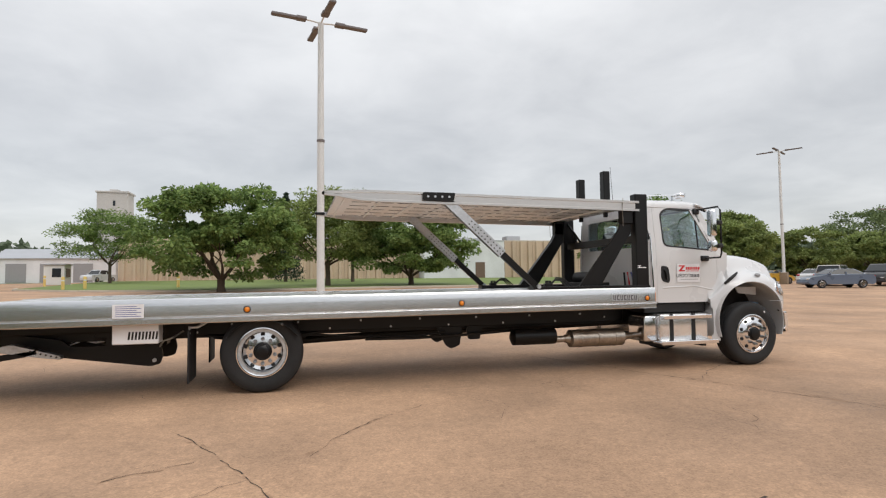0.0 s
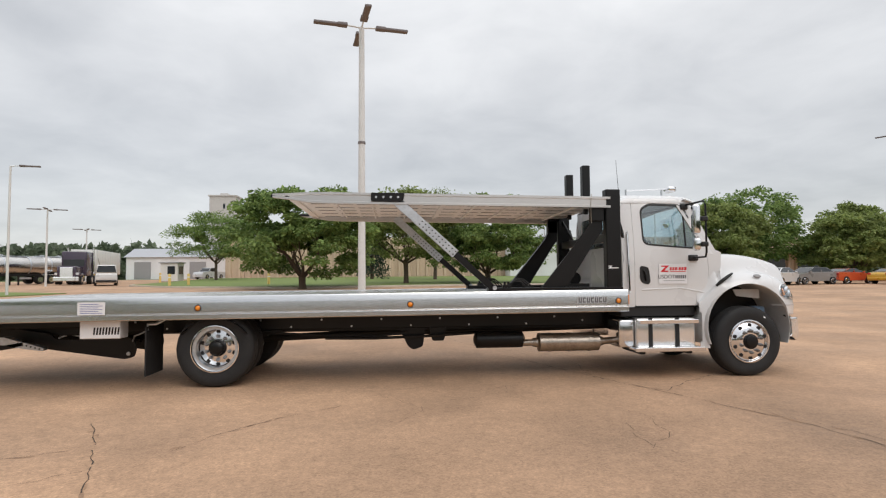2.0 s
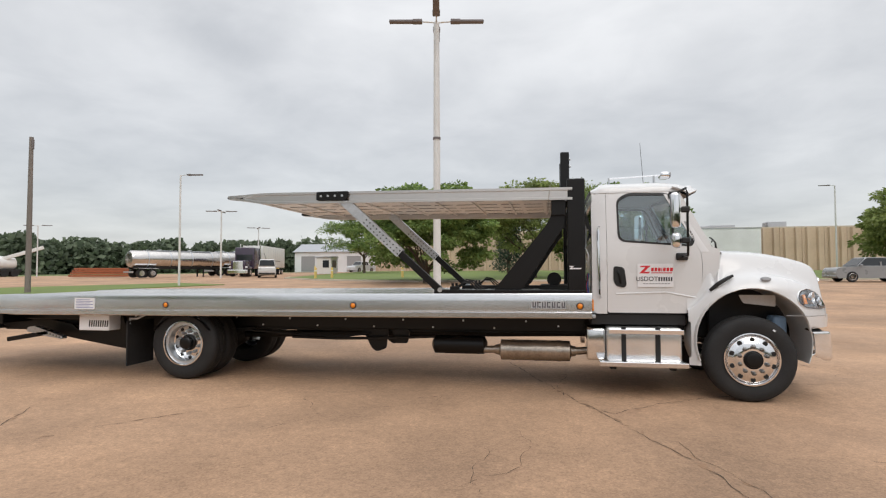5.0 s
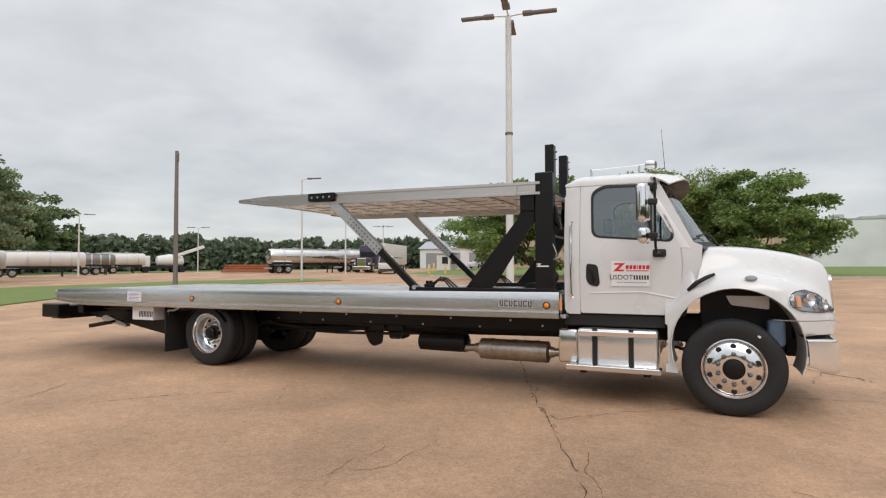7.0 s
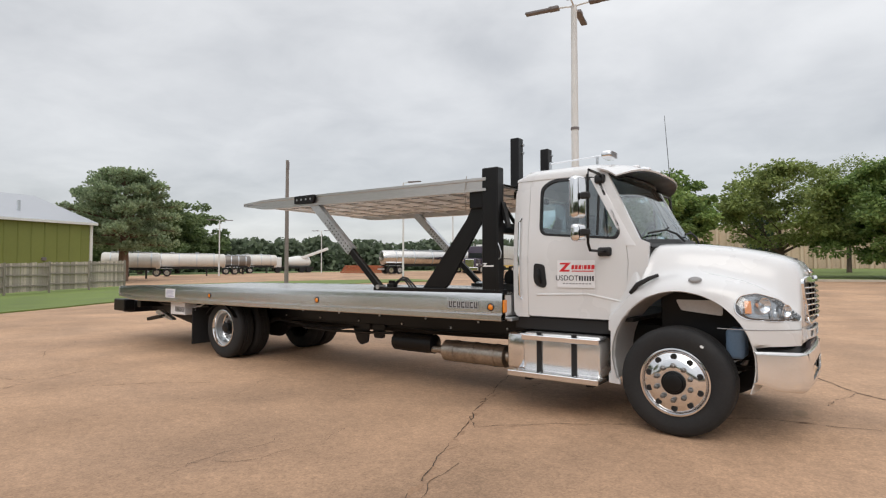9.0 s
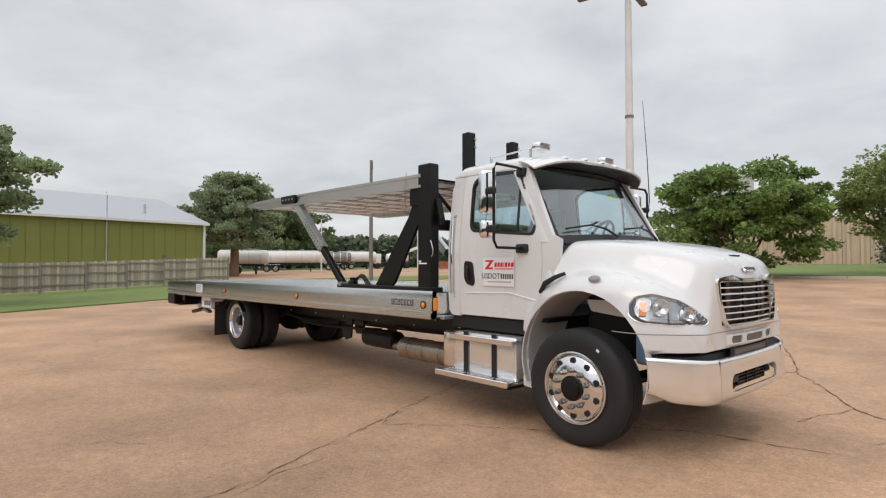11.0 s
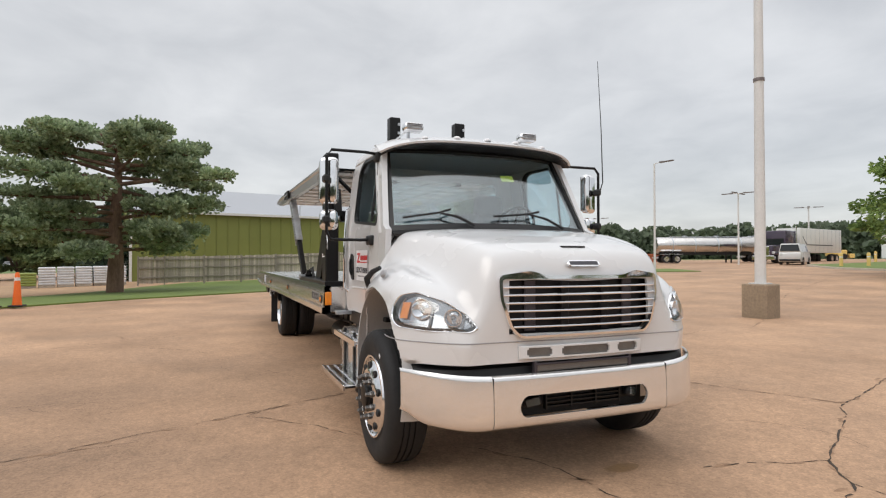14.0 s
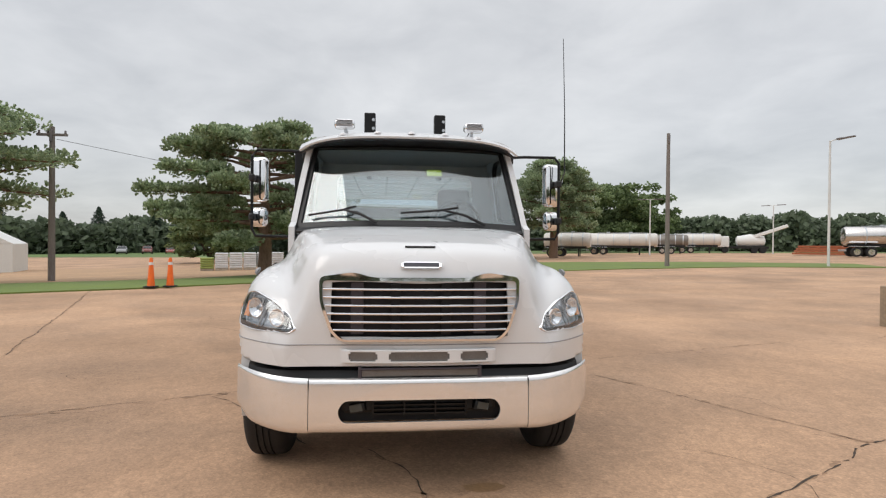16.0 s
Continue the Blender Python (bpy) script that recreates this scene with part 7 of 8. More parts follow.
# winch, toolbox and grating between cab and bed
part("winch", tube(bmesh.new(), [(-2.25, -0.30, 1.42), (-2.25, 0.30, 1.42)], 0.10, 18), BLACK, truck, "black drum winch", True)
part("winch_base", box(bmesh.new(), (-2.45, -0.42, 1.255), (-2.05, 0.42, 1.34), 0.01), FRAME, truck)
part("cab_shelf", box(bmesh.new(), (-1.795, -0.9, 1.10), (-1.75, 0.9, 1.2), 0.005), GALV, truck)
part("pump_tank", box(bmesh.new(), (-1.797, 0.25, 0.60), (-1.55, 0.58, 0.98), 0.03, 2), BLACK, truck, "black hydraulic tank")
for i in range(3):
    part("cab_hose", tube(bmesh.new(), [(-1.80, -0.5 - 0.12 * i, 1.15), (-1.82, -0.5 - 0.12 * i, 1.35), (-1.80, -0.45 - 0.1 * i, 1.5)], 0.014, 8), (RUBBER, REDV, BLUEV)[i], truck, "", True)

# ---- vehicles ----
def paint(name, c):
    return mat("car_paint_" + name, c, 0.3, 0.2, var=0.03, scale=2, fine=60, bump=0.0, coat=0.6)


CARGL = mat("car_window_glass", (0.02, 0.024, 0.028), 0.06, var=0.05, scale=2, fine=20, bump=0.0)
TAIL = mat("tail_lamp_red", (0.45, 0.02, 0.02), 0.2, var=0.05, scale=8, fine=60, bump=0.0)


def car(x, y, turn, col, label, kind="sedan", z=None):
    t = thing("parked_car", pose(x, y, gz(x, y) if z is None else z, 0, 0, turn), label, "car", "parked cars")
    L, W = {"sedan": (4.8, 1.82), "suv": (4.9, 1.95), "van": (5.1, 1.98), "pickup": (5.6, 1.98), "coupe": (4.5, 1.82), "panel": (5.8, 2.0)}[kind]
    low = {"sedan": [(-2.4, 0.55), (-2.35, 0.95), (-1.5, 1.02), (1.0, 0.98), (2.2, 0.80), (2.4, 0.55)],
           "coupe": [(-2.25, 0.5), (-2.2, 0.95), (-1.5, 1.0), (0.9, 0.92), (2.1, 0.72), (2.25, 0.5)],
           "suv": [(-2.45, 0.6), (-2.42, 1.1), (-1.5, 1.12), (1.1, 1.12), (2.3, 1.0), (2.45, 0.6)],
           "van": [(-2.55, 0.55), (-2.52, 1.1), (-1.5, 1.12), (1.3, 1.08), (2.35, 0.85), (2.55, 0.55)],
           "panel": [(-2.9, 0.6), (-2.88, 1.25), (-1.5, 1.25), (1.8, 1.2), (2.75, 1.0), (2.9, 0.6)],
           "pickup": [(-2.8, 0.65), (-2.78, 1.15), (-1.0, 1.15), (1.2, 1.15), (2.65, 1.05), (2.8, 0.65)]}[kind]
    top = {"sedan": [(-1.75, 1.0), (-1.0, 1.42), (0.25, 1.44), (1.15, 0.97)], "coupe": [(-1.7, 0.98), (-0.7, 1.30), (0.1, 1.32), (1.0, 0.91)],
           "suv": [(-2.38, 1.1), (-2.2, 1.68), (0.3, 1.72), (1.15, 1.11)], "van": [(-2.48, 1.1), (-2.3, 1.72), (0.5, 1.74), (1.55, 1.06)],
           "panel": [(-2.85, 1.2), (-2.8, 2.05), (1.0, 2.05), (1.95, 1.19)], "pickup": [(-0.95, 1.14), (-0.8, 1.80), (0.6, 1.82), (1.35, 1.14)]}[kind]
    out = low + [(L / 2 - 0.1, 0.28), (-L / 2 + 0.1, 0.28)]
    p = paint(label.split()[0], col)
    bm = prism(bmesh.new(), round_poly(out, 0.18, 4), -W / 2, W / 2)
    for v in bm.verts:
        if v.co.z > 0.8:
            v.co.y *= 0.96
        if abs(v.co.x) > L / 2 - 0.35:
            v.co.y *= 0.94
    body = part("body", bm, p, t, "", True, 30)
    bm = prism(bmesh.new(), round_poly(top, 0.15, 4), -W / 2 * 0.93, W / 2 * 0.93)
    zt, zb = max(q[1] for q in top), min(q[1] for q in top)
    for v in bm.verts:
        v.co.y *= 1 - 0.2 * (v.co.z - zb) / (zt - zb)
    part("cabin", bm, p, t, "", True, 30)
    ins = [(q[0] * 0.93 + 0.0, zb + 0.06 + (q[1] - zb) * 0.84) for q in top]
    if kind == "panel":
        ins = [(0.55, 1.30), (0.60, 1.85), (0.95, 1.88), (1.75, 1.30)]
    bm = prism(bmesh.new(), round_poly(ins, 0.1, 3), -W / 2 * 0.935, W / 2 * 0.935)
    for v in bm.verts:
        v.co.y *= 1 - 0.2 * (v.co.z - zb) / (zt - zb)
        v.co.y += math.copysign(0.006, v.co.y)
    part("side_glass", bm, CARGL, t)
    for q0, q1 in ((top[3], top[2]), (top[0], top[1])):
        a, b = Vector((q0[0], 0, q0[1])), Vector((q1[0], 0, q1[1]))
        sgn = 1 if q0[0] > q1[0] else -1
        c0, c1 = a.lerp(b, 0.12), a.lerp(b, 0.88)
        off = Vector((0.012 * sgn, 0, 0.012))
        bm = bmesh.new()
        w0, w1 = W / 2 * 0.83, W / 2 * 0.70
        bm.faces.new([bm.verts.new(q) for q in (c0 + off + Vector((0, -w0, 0)), c0 + off + Vector((0, w0, 0)), c1 + off + Vector((0, w1, 0)), c1 + off + Vector((0, -w1, 0)))])
        part("screen_glass", thicken(bm, 0.01), CARGL, t)
    if kind != "panel":
        part("door_pillar", box(bmesh.new(), (-0.35, -W / 2 * 0.93, zb), (-0.25, W / 2 * 0.93, zb + (zt - zb) * 0.5)), p, t)
    r = {"suv": 0.37, "pickup": 0.39, "panel": 0.37}.get(kind, 0.32)
    for sx in (-1, 1):
        for s in (-1, 1):
            wm = Matrix.Translation((sx * L * 0.3, s * (W / 2 - 0.0), r)) @ Matrix.Rotation(0 if s < 0 else math.pi, 4, "Z")
            wh = part("wheel", lathe(bmesh.new(), [(r * 0.62, -0.01), (r * 0.95, -0.015), (r, 0.03), (r, 0.19), (r * 0.6, 0.2)], 20), RUBBER, t, "", True, m=wm)
            part("rim", lathe(bmesh.new(), [(0.001, -0.005), (r * 0.2, -0.012), (r * 0.58, 0.0), (r * 0.63, -0.016), (r * 0.66, -0.01)], 16), ALU, wh, "", True)
    for s in (-1, 1):
        part("headlight", box(bmesh.new(), (L / 2 - 0.28, s * W * 0.36 - 0.16, 0.62), (L / 2 - 0.02, s * W * 0.36 + 0.16, 0.74), 0.03), LENSW, t)
        part("tail_light", box(bmesh.new(), (-L / 2 + 0.01, s * W * 0.38 - 0.13, 0.78), (-L / 2 + 0.14, s * W * 0.38 + 0.13, 0.94), 0.03), TAIL, t)
        part("mirror", box(bmesh.new(), (top[3][0] - 0.35, min(s * W * 0.47, s * W * 0.55), zb + 0.02), (top[3][0] - 0.18, max(s * W * 0.47, s * W * 0.55), zb + 0.16), 0.03), p, t)
    part("bumper", box(bmesh.new(), (-L / 2 - 0.04, -W * 0.44, 0.36), (-L / 2 + 0.2, W * 0.44, 0.56), 0.05, 2), PLASTIC if kind in ("suv", "panel") else p, t)
    part("bumper", box(bmesh.new(), (L / 2 - 0.2, -W * 0.44, 0.32), (L / 2 + 0.04, W * 0.44, 0.52), 0.05, 2), PLASTIC if kind in ("suv", "panel") else p, t)
    return t


LENSW = mat("car_lamp_clear", (0.6, 0.6, 0.62), 0.15, var=0.05, scale=8, fine=60, bump=0.0)
CARS = [
    (32.7, 24.9, 160, (0.13, 0.17, 0.24), "blue-grey sedan parked in the lot", "sedan"),
    (37.3, 28.8, 30, (0.42, 0.40, 0.38), "beige minivan parked in the lot", "van"),
    (26.4, 34.6, 30, (0.62, 0.62, 0.62), "white sedan parked in the lot", "sedan"),
    (46.7, 30.6, 200, (0.45, 0.06, 0.03), "red pickup parked in the lot", "pickup"),
    (34.0, 36.5, 15, (0.55, 0.08, 0.03), "orange-red coupe parked in the lot", "coupe"),
    (37.0, 34.9, 15, (0.62, 0.36, 0.04), "yellow coupe parked in the lot", "coupe"),
    (39.4, 32.0, 15, (0.68, 0.68, 0.69), "white sedan parked in the lot", "sedan"),
    (40.9, 27.4, 200, (0.03, 0.03, 0.035), "black pickup parked in the lot", "pickup"),
    (25.4, 38.6, 185, (0.66, 0.66, 0.66), "white SUV parked in the lot", "suv"),
    (30.0, 35.8, 190, (0.25, 0.24, 0.23), "grey sedan parked in the lot", "sedan"),
    (20.8, 38.6, 185, (0.30, 0.31, 0.32), "grey pickup parked in the lot", "pickup"),
    (-120.0, -54.7, 20, (0.35, 0.35, 0.36), "grey SUV parked in a far row", "suv"),
    (-121.4, -50.2, 20, (0.22, 0.06, 0.05), "maroon SUV parked in a far row", "suv"),
    (-122.7, -46.0, 20, (0.30, 0.06, 0.05), "dark red sedan parked in a far row", "sedan"),
    (-123.7, -42.1, 20, (0.36, 0.33, 0.29), "tan SUV parked in a far row", "suv"),
    (-124.8, -37.9, 20, (0.65, 0.65, 0.65), "white sedan parked in a far row", "sedan"),
    (-125.6, -33.9, 20, (0.40, 0.05, 0.04), "red sedan parked in a far row", "sedan"),
    (-34.5, 51.5, 117, (0.62, 0.62, 0.62), "white panel van on the access road", "panel"),
    (-34.6, 84.3, 250, (0.60, 0.61, 0.63), "white pickup beside the gate booth", "pickup"),
]
for x, y, a, c, lab, k in CARS:
    car(x, y, a, c, lab, k)

TANKM = mat("tank_aluminium", (0.62, 0.60, 0.58), 0.22, 1.0, var=0.12, scale=0.6, fine=8, bump=0.02)
TANKW = mat("tank_white", (0.66, 0.64, 0.60), 0.4, var=0.08, scale=0.6, fine=8, bump=0.02)
DULL = mat("tank_dull", (0.22, 0.20, 0.18), 0.5, 0.4, var=0.2, scale=0.6, fine=8, bump=0.05)


def tanker(x, y, turn, L, material, label, r=0.95):
    t = thing("tank_trailer", pose(x, y, gz(x, y), 0, 0, turn), label, "trailer", "parked tank trailers")
    z = 1.15 + r
    bm = tube(bmesh.new(), [(-L / 2, 0, z), (-L / 2 + 0.06, 0, z), (-L / 2 + 0.25, 0, z), (0, 0, z), (L / 2 - 0.25, 0, z), (L / 2 - 0.06, 0, z), (L / 2, 0, z)], [r * 0.5, r * 0.86, r, r, r, r * 0.86, r * 0.5], 28)
    part("tank", bm, material, t, "", True, 40)
    for k in range(4):
        q = -L / 2 + L * (k + 0.7) / 4.4
        part("band", tube(bmesh.new(), [(q - 0.06, 0, z), (q + 0.06, 0, z)], r + 0.02, 28), GALV, t, "", True)
    part("walkway", box(bmesh.new(), (-L * 0.35, -0.3, z + r - 0.03), (L * 0.35, 0.3, z + r + 0.08), 0.01), GALV, t)
    for q in (-L * 0.2, L * 0.12):
        part("manhole", tube(bmesh.new(), [(q, 0, z + r), (q, 0, z + r + 0.2)], 0.25, 14), GALV, t)
    for s in (-1, 1):
        part("frame", box(bmesh.new(), (-L / 2 + 0.3, s * 0.5 - 0.06, 1.0), (L / 2 - 0.5, s * 0.5 + 0.06, 1.3), 0.01), FRAME, t)
        part("landing_leg", box(bmesh.new(), (L * 0.24, s * 0.7 - 0.07, 0.0), (L * 0.24 + 0.14, s * 0.7 + 0.07, 1.1), 0.01), FRAME, t)
        for q in (-L / 2 + 1.0, -L / 2 + 2.25):
            part("wheel", lathe(bmesh.new(), [(0.3, 0.0), (0.48, -0.01), (0.5, 0.05), (0.5, 0.5), (0.3, 0.52)], 22, m=Matrix.Translation((q, s * 1.15, 0.5)) @ Matrix.Rotation(0 if s < 0 else math.pi, 4, "Z")), RUBBER, t, "", True)
            part("rim", lathe(bmesh.new(), [(0.001, 0.05), (0.1, 0.04), (0.26, 0.06), (0.31, -0.01)], 16, m=Matrix.Translation((q, s * 1.15, 0.5)) @ Matrix.Rotation(0 if s < 0 else math.pi, 4, "Z")), ALU, t, "", True)
        part("fender", box(bmesh.new(), (-L / 2 + 0.3, s * 0.95 - 0.2, 1.04), (-L / 2 + 2.9, s * 0.95 + 0.2, 1.09), 0.01), ALU, t)
    part("rear_bumper", box(bmesh.new(), (-L / 2 - 0.05, -1.1, 0.55), (-L / 2 + 0.05, 1.1, 0.75), 0.01), GALV, t)
    return t


tanker(-72.0, 33.5, 62, 9.5, TANKW, "cream-white tank trailer parked in the yard")
tanker(-66.0, 23.5, 62, 6.0, TANKW, "white tank trailer parked in the yard", 0.95)
tanker(-75.0, 42.5, 62, 4.6, DULL, "dull dark tank trailer parked in the yard", 0.85)
tanker(-79.0, 49.0, 62, 6.6, TANKW, "white tank trailer parked in the yard", 0.95)
tanker(-47.3, 53.2, 65, 11.8, TANKM, "polished aluminium tank trailer parked in the yard", 1.0)
tanker(-45.5, 61.6, 65, 6.2, TANKM, "polished aluminium tank trailer parked in the yard", 1.0)

cm = thing("mixer_truck", pose(-80.5, 57.5, gz(-80.5, 57.5), 0, 0, 242), "white truck with a raised conveyor boom", "truck")
part("chassis", box(bmesh.new(), (-3.6, -1.0, 0.7), (3.6, 1.0, 1.1), 0.03), FRAME, cm)
part("cab", box(bmesh.new(), (2.0, -1.1, 0.9), (3.7, 1.1, 2.7), 0.15, 3), FARWHITE, cm, "", True)
part("windscreen", box(bmesh.new(), (3.68, -0.9, 1.8), (3.72, 0.9, 2.5)), CARGL, cm)
part("drum", tube(bmesh.new(), [(-3.2, 0, 1.9), (-3.0, 0, 1.9), (-1.0, 0, 2.0), (0.8, 0, 1.9), (1.0, 0, 1.9)], [0.4, 0.8, 1.05, 0.8, 0.4], 18), FARWHITE, cm, "", True)
part("boom", box(bmesh.new(), (-0.2, -0.25, -0.25), (5.6, 0.25, 0.25), 0.04, m=Matrix.Translation((-1.0, 0.3, 2.4)) @ Matrix.Rotation(radians(160), 4, "Z") @ Matrix.Rotation(radians(-20), 4, "Y")), FARWHITE, cm)
for q in (-2.8, -1.6, 2.6):
    for s in (-1, 1):
        part("wheel", lathe(bmesh.new(), [(0.3, 0.0), (0.48, -0.01), (0.5, 0.05), (0.5, 0.4), (0.3, 0.42)], 20, m=Matrix.Translation((q, s * 1.15, 0.5)) @ Matrix.Rotation(0 if s < 0 else math.pi, 4, "Z")), RUBBER, cm, "", True)

for x, y, a in ((-58.0, 52.5, 60),):
    st = thing("steel_stack", pose(x, y, gz(x, y), 0, 0, a), "stack of rust-orange steel beams", "stack")
    RUST = mat("rust_paint", (0.36, 0.11, 0.05), 0.8, var=0.2, scale=2, fine=10, bump=0.2)
    for k in range(4):
        for j in range(4):
            part("beam", box(bmesh.new(), (-3 + 0.2 * k, -1.0 + 0.5 * j, 0.1 + 0.28 * k), (3.2, -0.6 + 0.5 * j, 0.34 + 0.28 * k), 0.02), RUST, st)
yb = thing("yellow_machine", pose(-57.0, 93.0, gz(-57.0, 93.0), 0, 0, 40), "yellow compact loader parked in the yard", "machine")
part("body", box(bmesh.new(), (-1.6, -0.9, 0.5), (1.2, 0.9, 1.5), 0.1, 2), YEL, yb)
part("cab", box(bmesh.new(), (-0.6, -0.7, 1.5), (0.5, 0.7, 2.3), 0.06), PLASTIC, yb)
part("bucket", box(bmesh.new(), (1.5, -0.95, 0.2), (2.2, 0.95, 0.9), 0.05), YEL, yb)
for sx in (-0.9, 0.8):
    for s in (-1, 1):
        part("wheel", lathe(bmesh.new(), [(0.2, 0), (0.45, 0), (0.45, 0.3), (0.2, 0.3)], 16, m=Matrix.Translation((sx, s * 1.05, 0.45)) @ Matrix.Rotation(0 if s < 0 else math.pi, 4, "Z")), RUBBER, yb)

# long-nose tractor with a white box trailer
sm = thing("semi_truck", pose(-40.3, 58.0, gz(-40.3, 58.0), 0, 0, -78), "long-nose road tractor with a white box trailer", "truck")
DARKP = mat("dark_purple_paint", (0.05, 0.035, 0.06), 0.25, var=0.05, scale=2, fine=60, bump=0.0, coat=0.6)
part("trailer_box", box(bmesh.new(), (-11.5, -1.28, 1.15), (-0.6, 1.28, 3.95), 0.05, 2), FARWHITE, sm, "white trailer body", True)
for k in range(10):
    part("trailer_rib", box(bmesh.new(), (-11.0 + k * 1.1, -1.29, 1.2), (-10.96 + k * 1.1, 1.29, 3.9)), GALV, sm)
bm = prism(bmesh.new(), [(-9, 2.0), (-2.2, 2.0), (-1.2, 3.0), (-1.3, 3.0), (-2.3, 2.1), (-9, 2.1)], -1.295, 1.295)
part("trailer_stripe", bm, INK, sm)
part("sleeper", box(bmesh.new(), (0.2, -1.2, 0.9), (2.6, 1.2, 3.6), 0.15, 3), DARKP, sm, "", True)
part("hood", box(bmesh.new(), (2.5, -0.9, 0.8), (4.9, 0.9, 1.95), 0.15, 3), DARKP, sm, "", True)
part("windscreen", box(bmesh.new(), (2.58, -1.0, 2.0), (2.63, 1.0, 2.7)), CARGL, sm)
part("grille", box(bmesh.new(), (4.88, -0.6, 0.75), (4.95, 0.6, 1.8), 0.03), CHROME, sm)
part("bumper", box(bmesh.new(), (4.85, -1.2, 0.35), (5.1, 1.2, 0.8), 0.05), CHROME, sm)
for s in (-1, 1):
    part("stack_pipe", tube(bmesh.new(), [(0.3, s * 1.25, 1.0), (0.3, s * 1.25, 4.1)], 0.09, 12), CHROME, sm, "", True)
    part("fender", box(bmesh.new(), (3.3, s * 1.0 - 0.2, 0.85), (4.7, s * 1.0 + 0.2, 1.2), 0.1, 2), DARKP, sm, "", True)
    part("headlight", box(bmesh.new(), (4.7, s * 0.95 - 0.15, 1.0), (4.85, s * 0.95 + 0.15, 1.25), 0.03), LENSW, sm)
    for q in (-10.4, -9.1, -0.9, 0.4, 3.9):
        part("wheel", lathe(bmesh.new(), [(0.28, 0.0), (0.48, -0.01), (0.5, 0.05), (0.5, 0.45), (0.28, 0.47)], 22, m=Matrix.Translation((q, s * 1.2, 0.5)) @ Matrix.Rotation(0 if s < 0 else math.pi, 4, "Z")), RUBBER, sm, "", True)
        part("rim", lathe(bmesh.new(), [(0.001, 0.03), (0.1, 0.02), (0.25, 0.05), (0.29, -0.012)], 16, m=Matrix.Translation((q, s * 1.2, 0.5)) @ Matrix.Rotation(0 if s < 0 else math.pi, 4, "Z")), ALU, sm, "", True)

sh = thing("white_hopper", pose(-41.6, -31.2, gz(-41.6, -31.2), 0, 0, 20), "pale grey hopper shed behind the lot", "shed")
part("wall", box(bmesh.new(), (-2.5, -3, 0), (2.5, 3, 2.2), 0.05), FARWHITE, sh)
part("roof", prism(bmesh.new(), [(-3, 2.2), (3, 2.2), (0.8, 3.4), (-0.8, 3.4)], -2.5, 2.5, 0, "x"), FARWHITE, sh)
part("opening", box(bmesh.new(), (2.48, -1, 0.1), (2.53, 1, 1.4)), DARKGL, sh)

# ---- trees ----
BARK = mat("bark", (0.10, 0.075, 0.055), 0.95, var=0.3, scale=2, fine=16, bump=0.5, stretch=(2, 2, 0.4))
PINEBARK = mat("pine_bark", (0.22, 0.14, 0.10), 0.95, var=0.35, scale=2, fine=12, bump=0.6, stretch=(2, 2, 0.5))


def leaf_mat(name, a, b, rough=0.55):
    m = bpy.data.materials.new(name)
    m.use_nodes = True
    n, l = m.node_tree.nodes, m.node_tree.links
    p = n["Principled BSDF"]
    g = n.new("ShaderNodeNewGeometry")
    r = n.new("ShaderNodeValToRGB")
    r.color_ramp.elements[0].color, r.color_ramp.elements[1].color = (*a, 1), (*b, 1)
    l.new(g.outputs["Random Per Island"], r.inputs[0])
    co = n.new("ShaderNodeTexCoord")
    t = n.new("ShaderNodeTexNoise")
    t.inputs["Scale"].default_value = 0.6
    l.new(co.outputs["Object"], t.inputs["Vector"])
    mr = n.new("ShaderNodeMapRange")
    mr.inputs["From Min"].default_value, mr.inputs["From Max"].default_value = 0.3, 0.7
    mr.inputs["To Min"].default_value, mr.inputs["To Max"].default_value = 0.75, 1.25
    l.new(t.outputs["Fac"], mr.inputs["Value"])
    s = n.new("ShaderNodeVectorMath")
    s.operation = "SCALE"
    l.new(r.outputs[0], s.inputs[0])
    l.new(mr.outputs[0], s.inputs["Scale"])
    l.new(s.outputs[0], p.inputs["Base Color"])
    p.inputs["Roughness"].default_value = rough
    p.inputs["Specular IOR Level"].default_value = 0.25
    tr = n.new("ShaderNodeBsdfTranslucent")
    l.new(s.outputs[0], tr.inputs["Color"])
    x = n.new("ShaderNodeMixShader")
    x.inputs[0].default_value = 0.4
    l.new(p.outputs[0], x.inputs[1])
    l.new(tr.outputs[0], x.inputs[2])
    l.new(x.outputs[0], n["Material Output"].inputs["Surface"])
    return m


LEAF = leaf_mat("locust_leaves", (0.10, 0.17, 0.05), (0.29, 0.39, 0.125))
LEAF2 = leaf_mat("olive_leaves", (0.15, 0.20, 0.06), (0.32, 0.38, 0.13))
DARKLEAF = leaf_mat("dark_leaves", (0.11, 0.16, 0.07), (0.26, 0.32, 0.145))
NEEDLE = leaf_mat("pine_needles", (0.22, 0.29, 0.17), (0.50, 0.58, 0.37))
# leaves of the far belt, with distance haze painted in as a paler green
HAZYLEAF = leaf_mat("far_leaves", (0.115, 0.15, 0.10), (0.175, 0.215, 0.135))
SPRUCE = leaf_mat("spruce_needles", (0.04, 0.07, 0.05), (0.10, 0.14, 0.095))


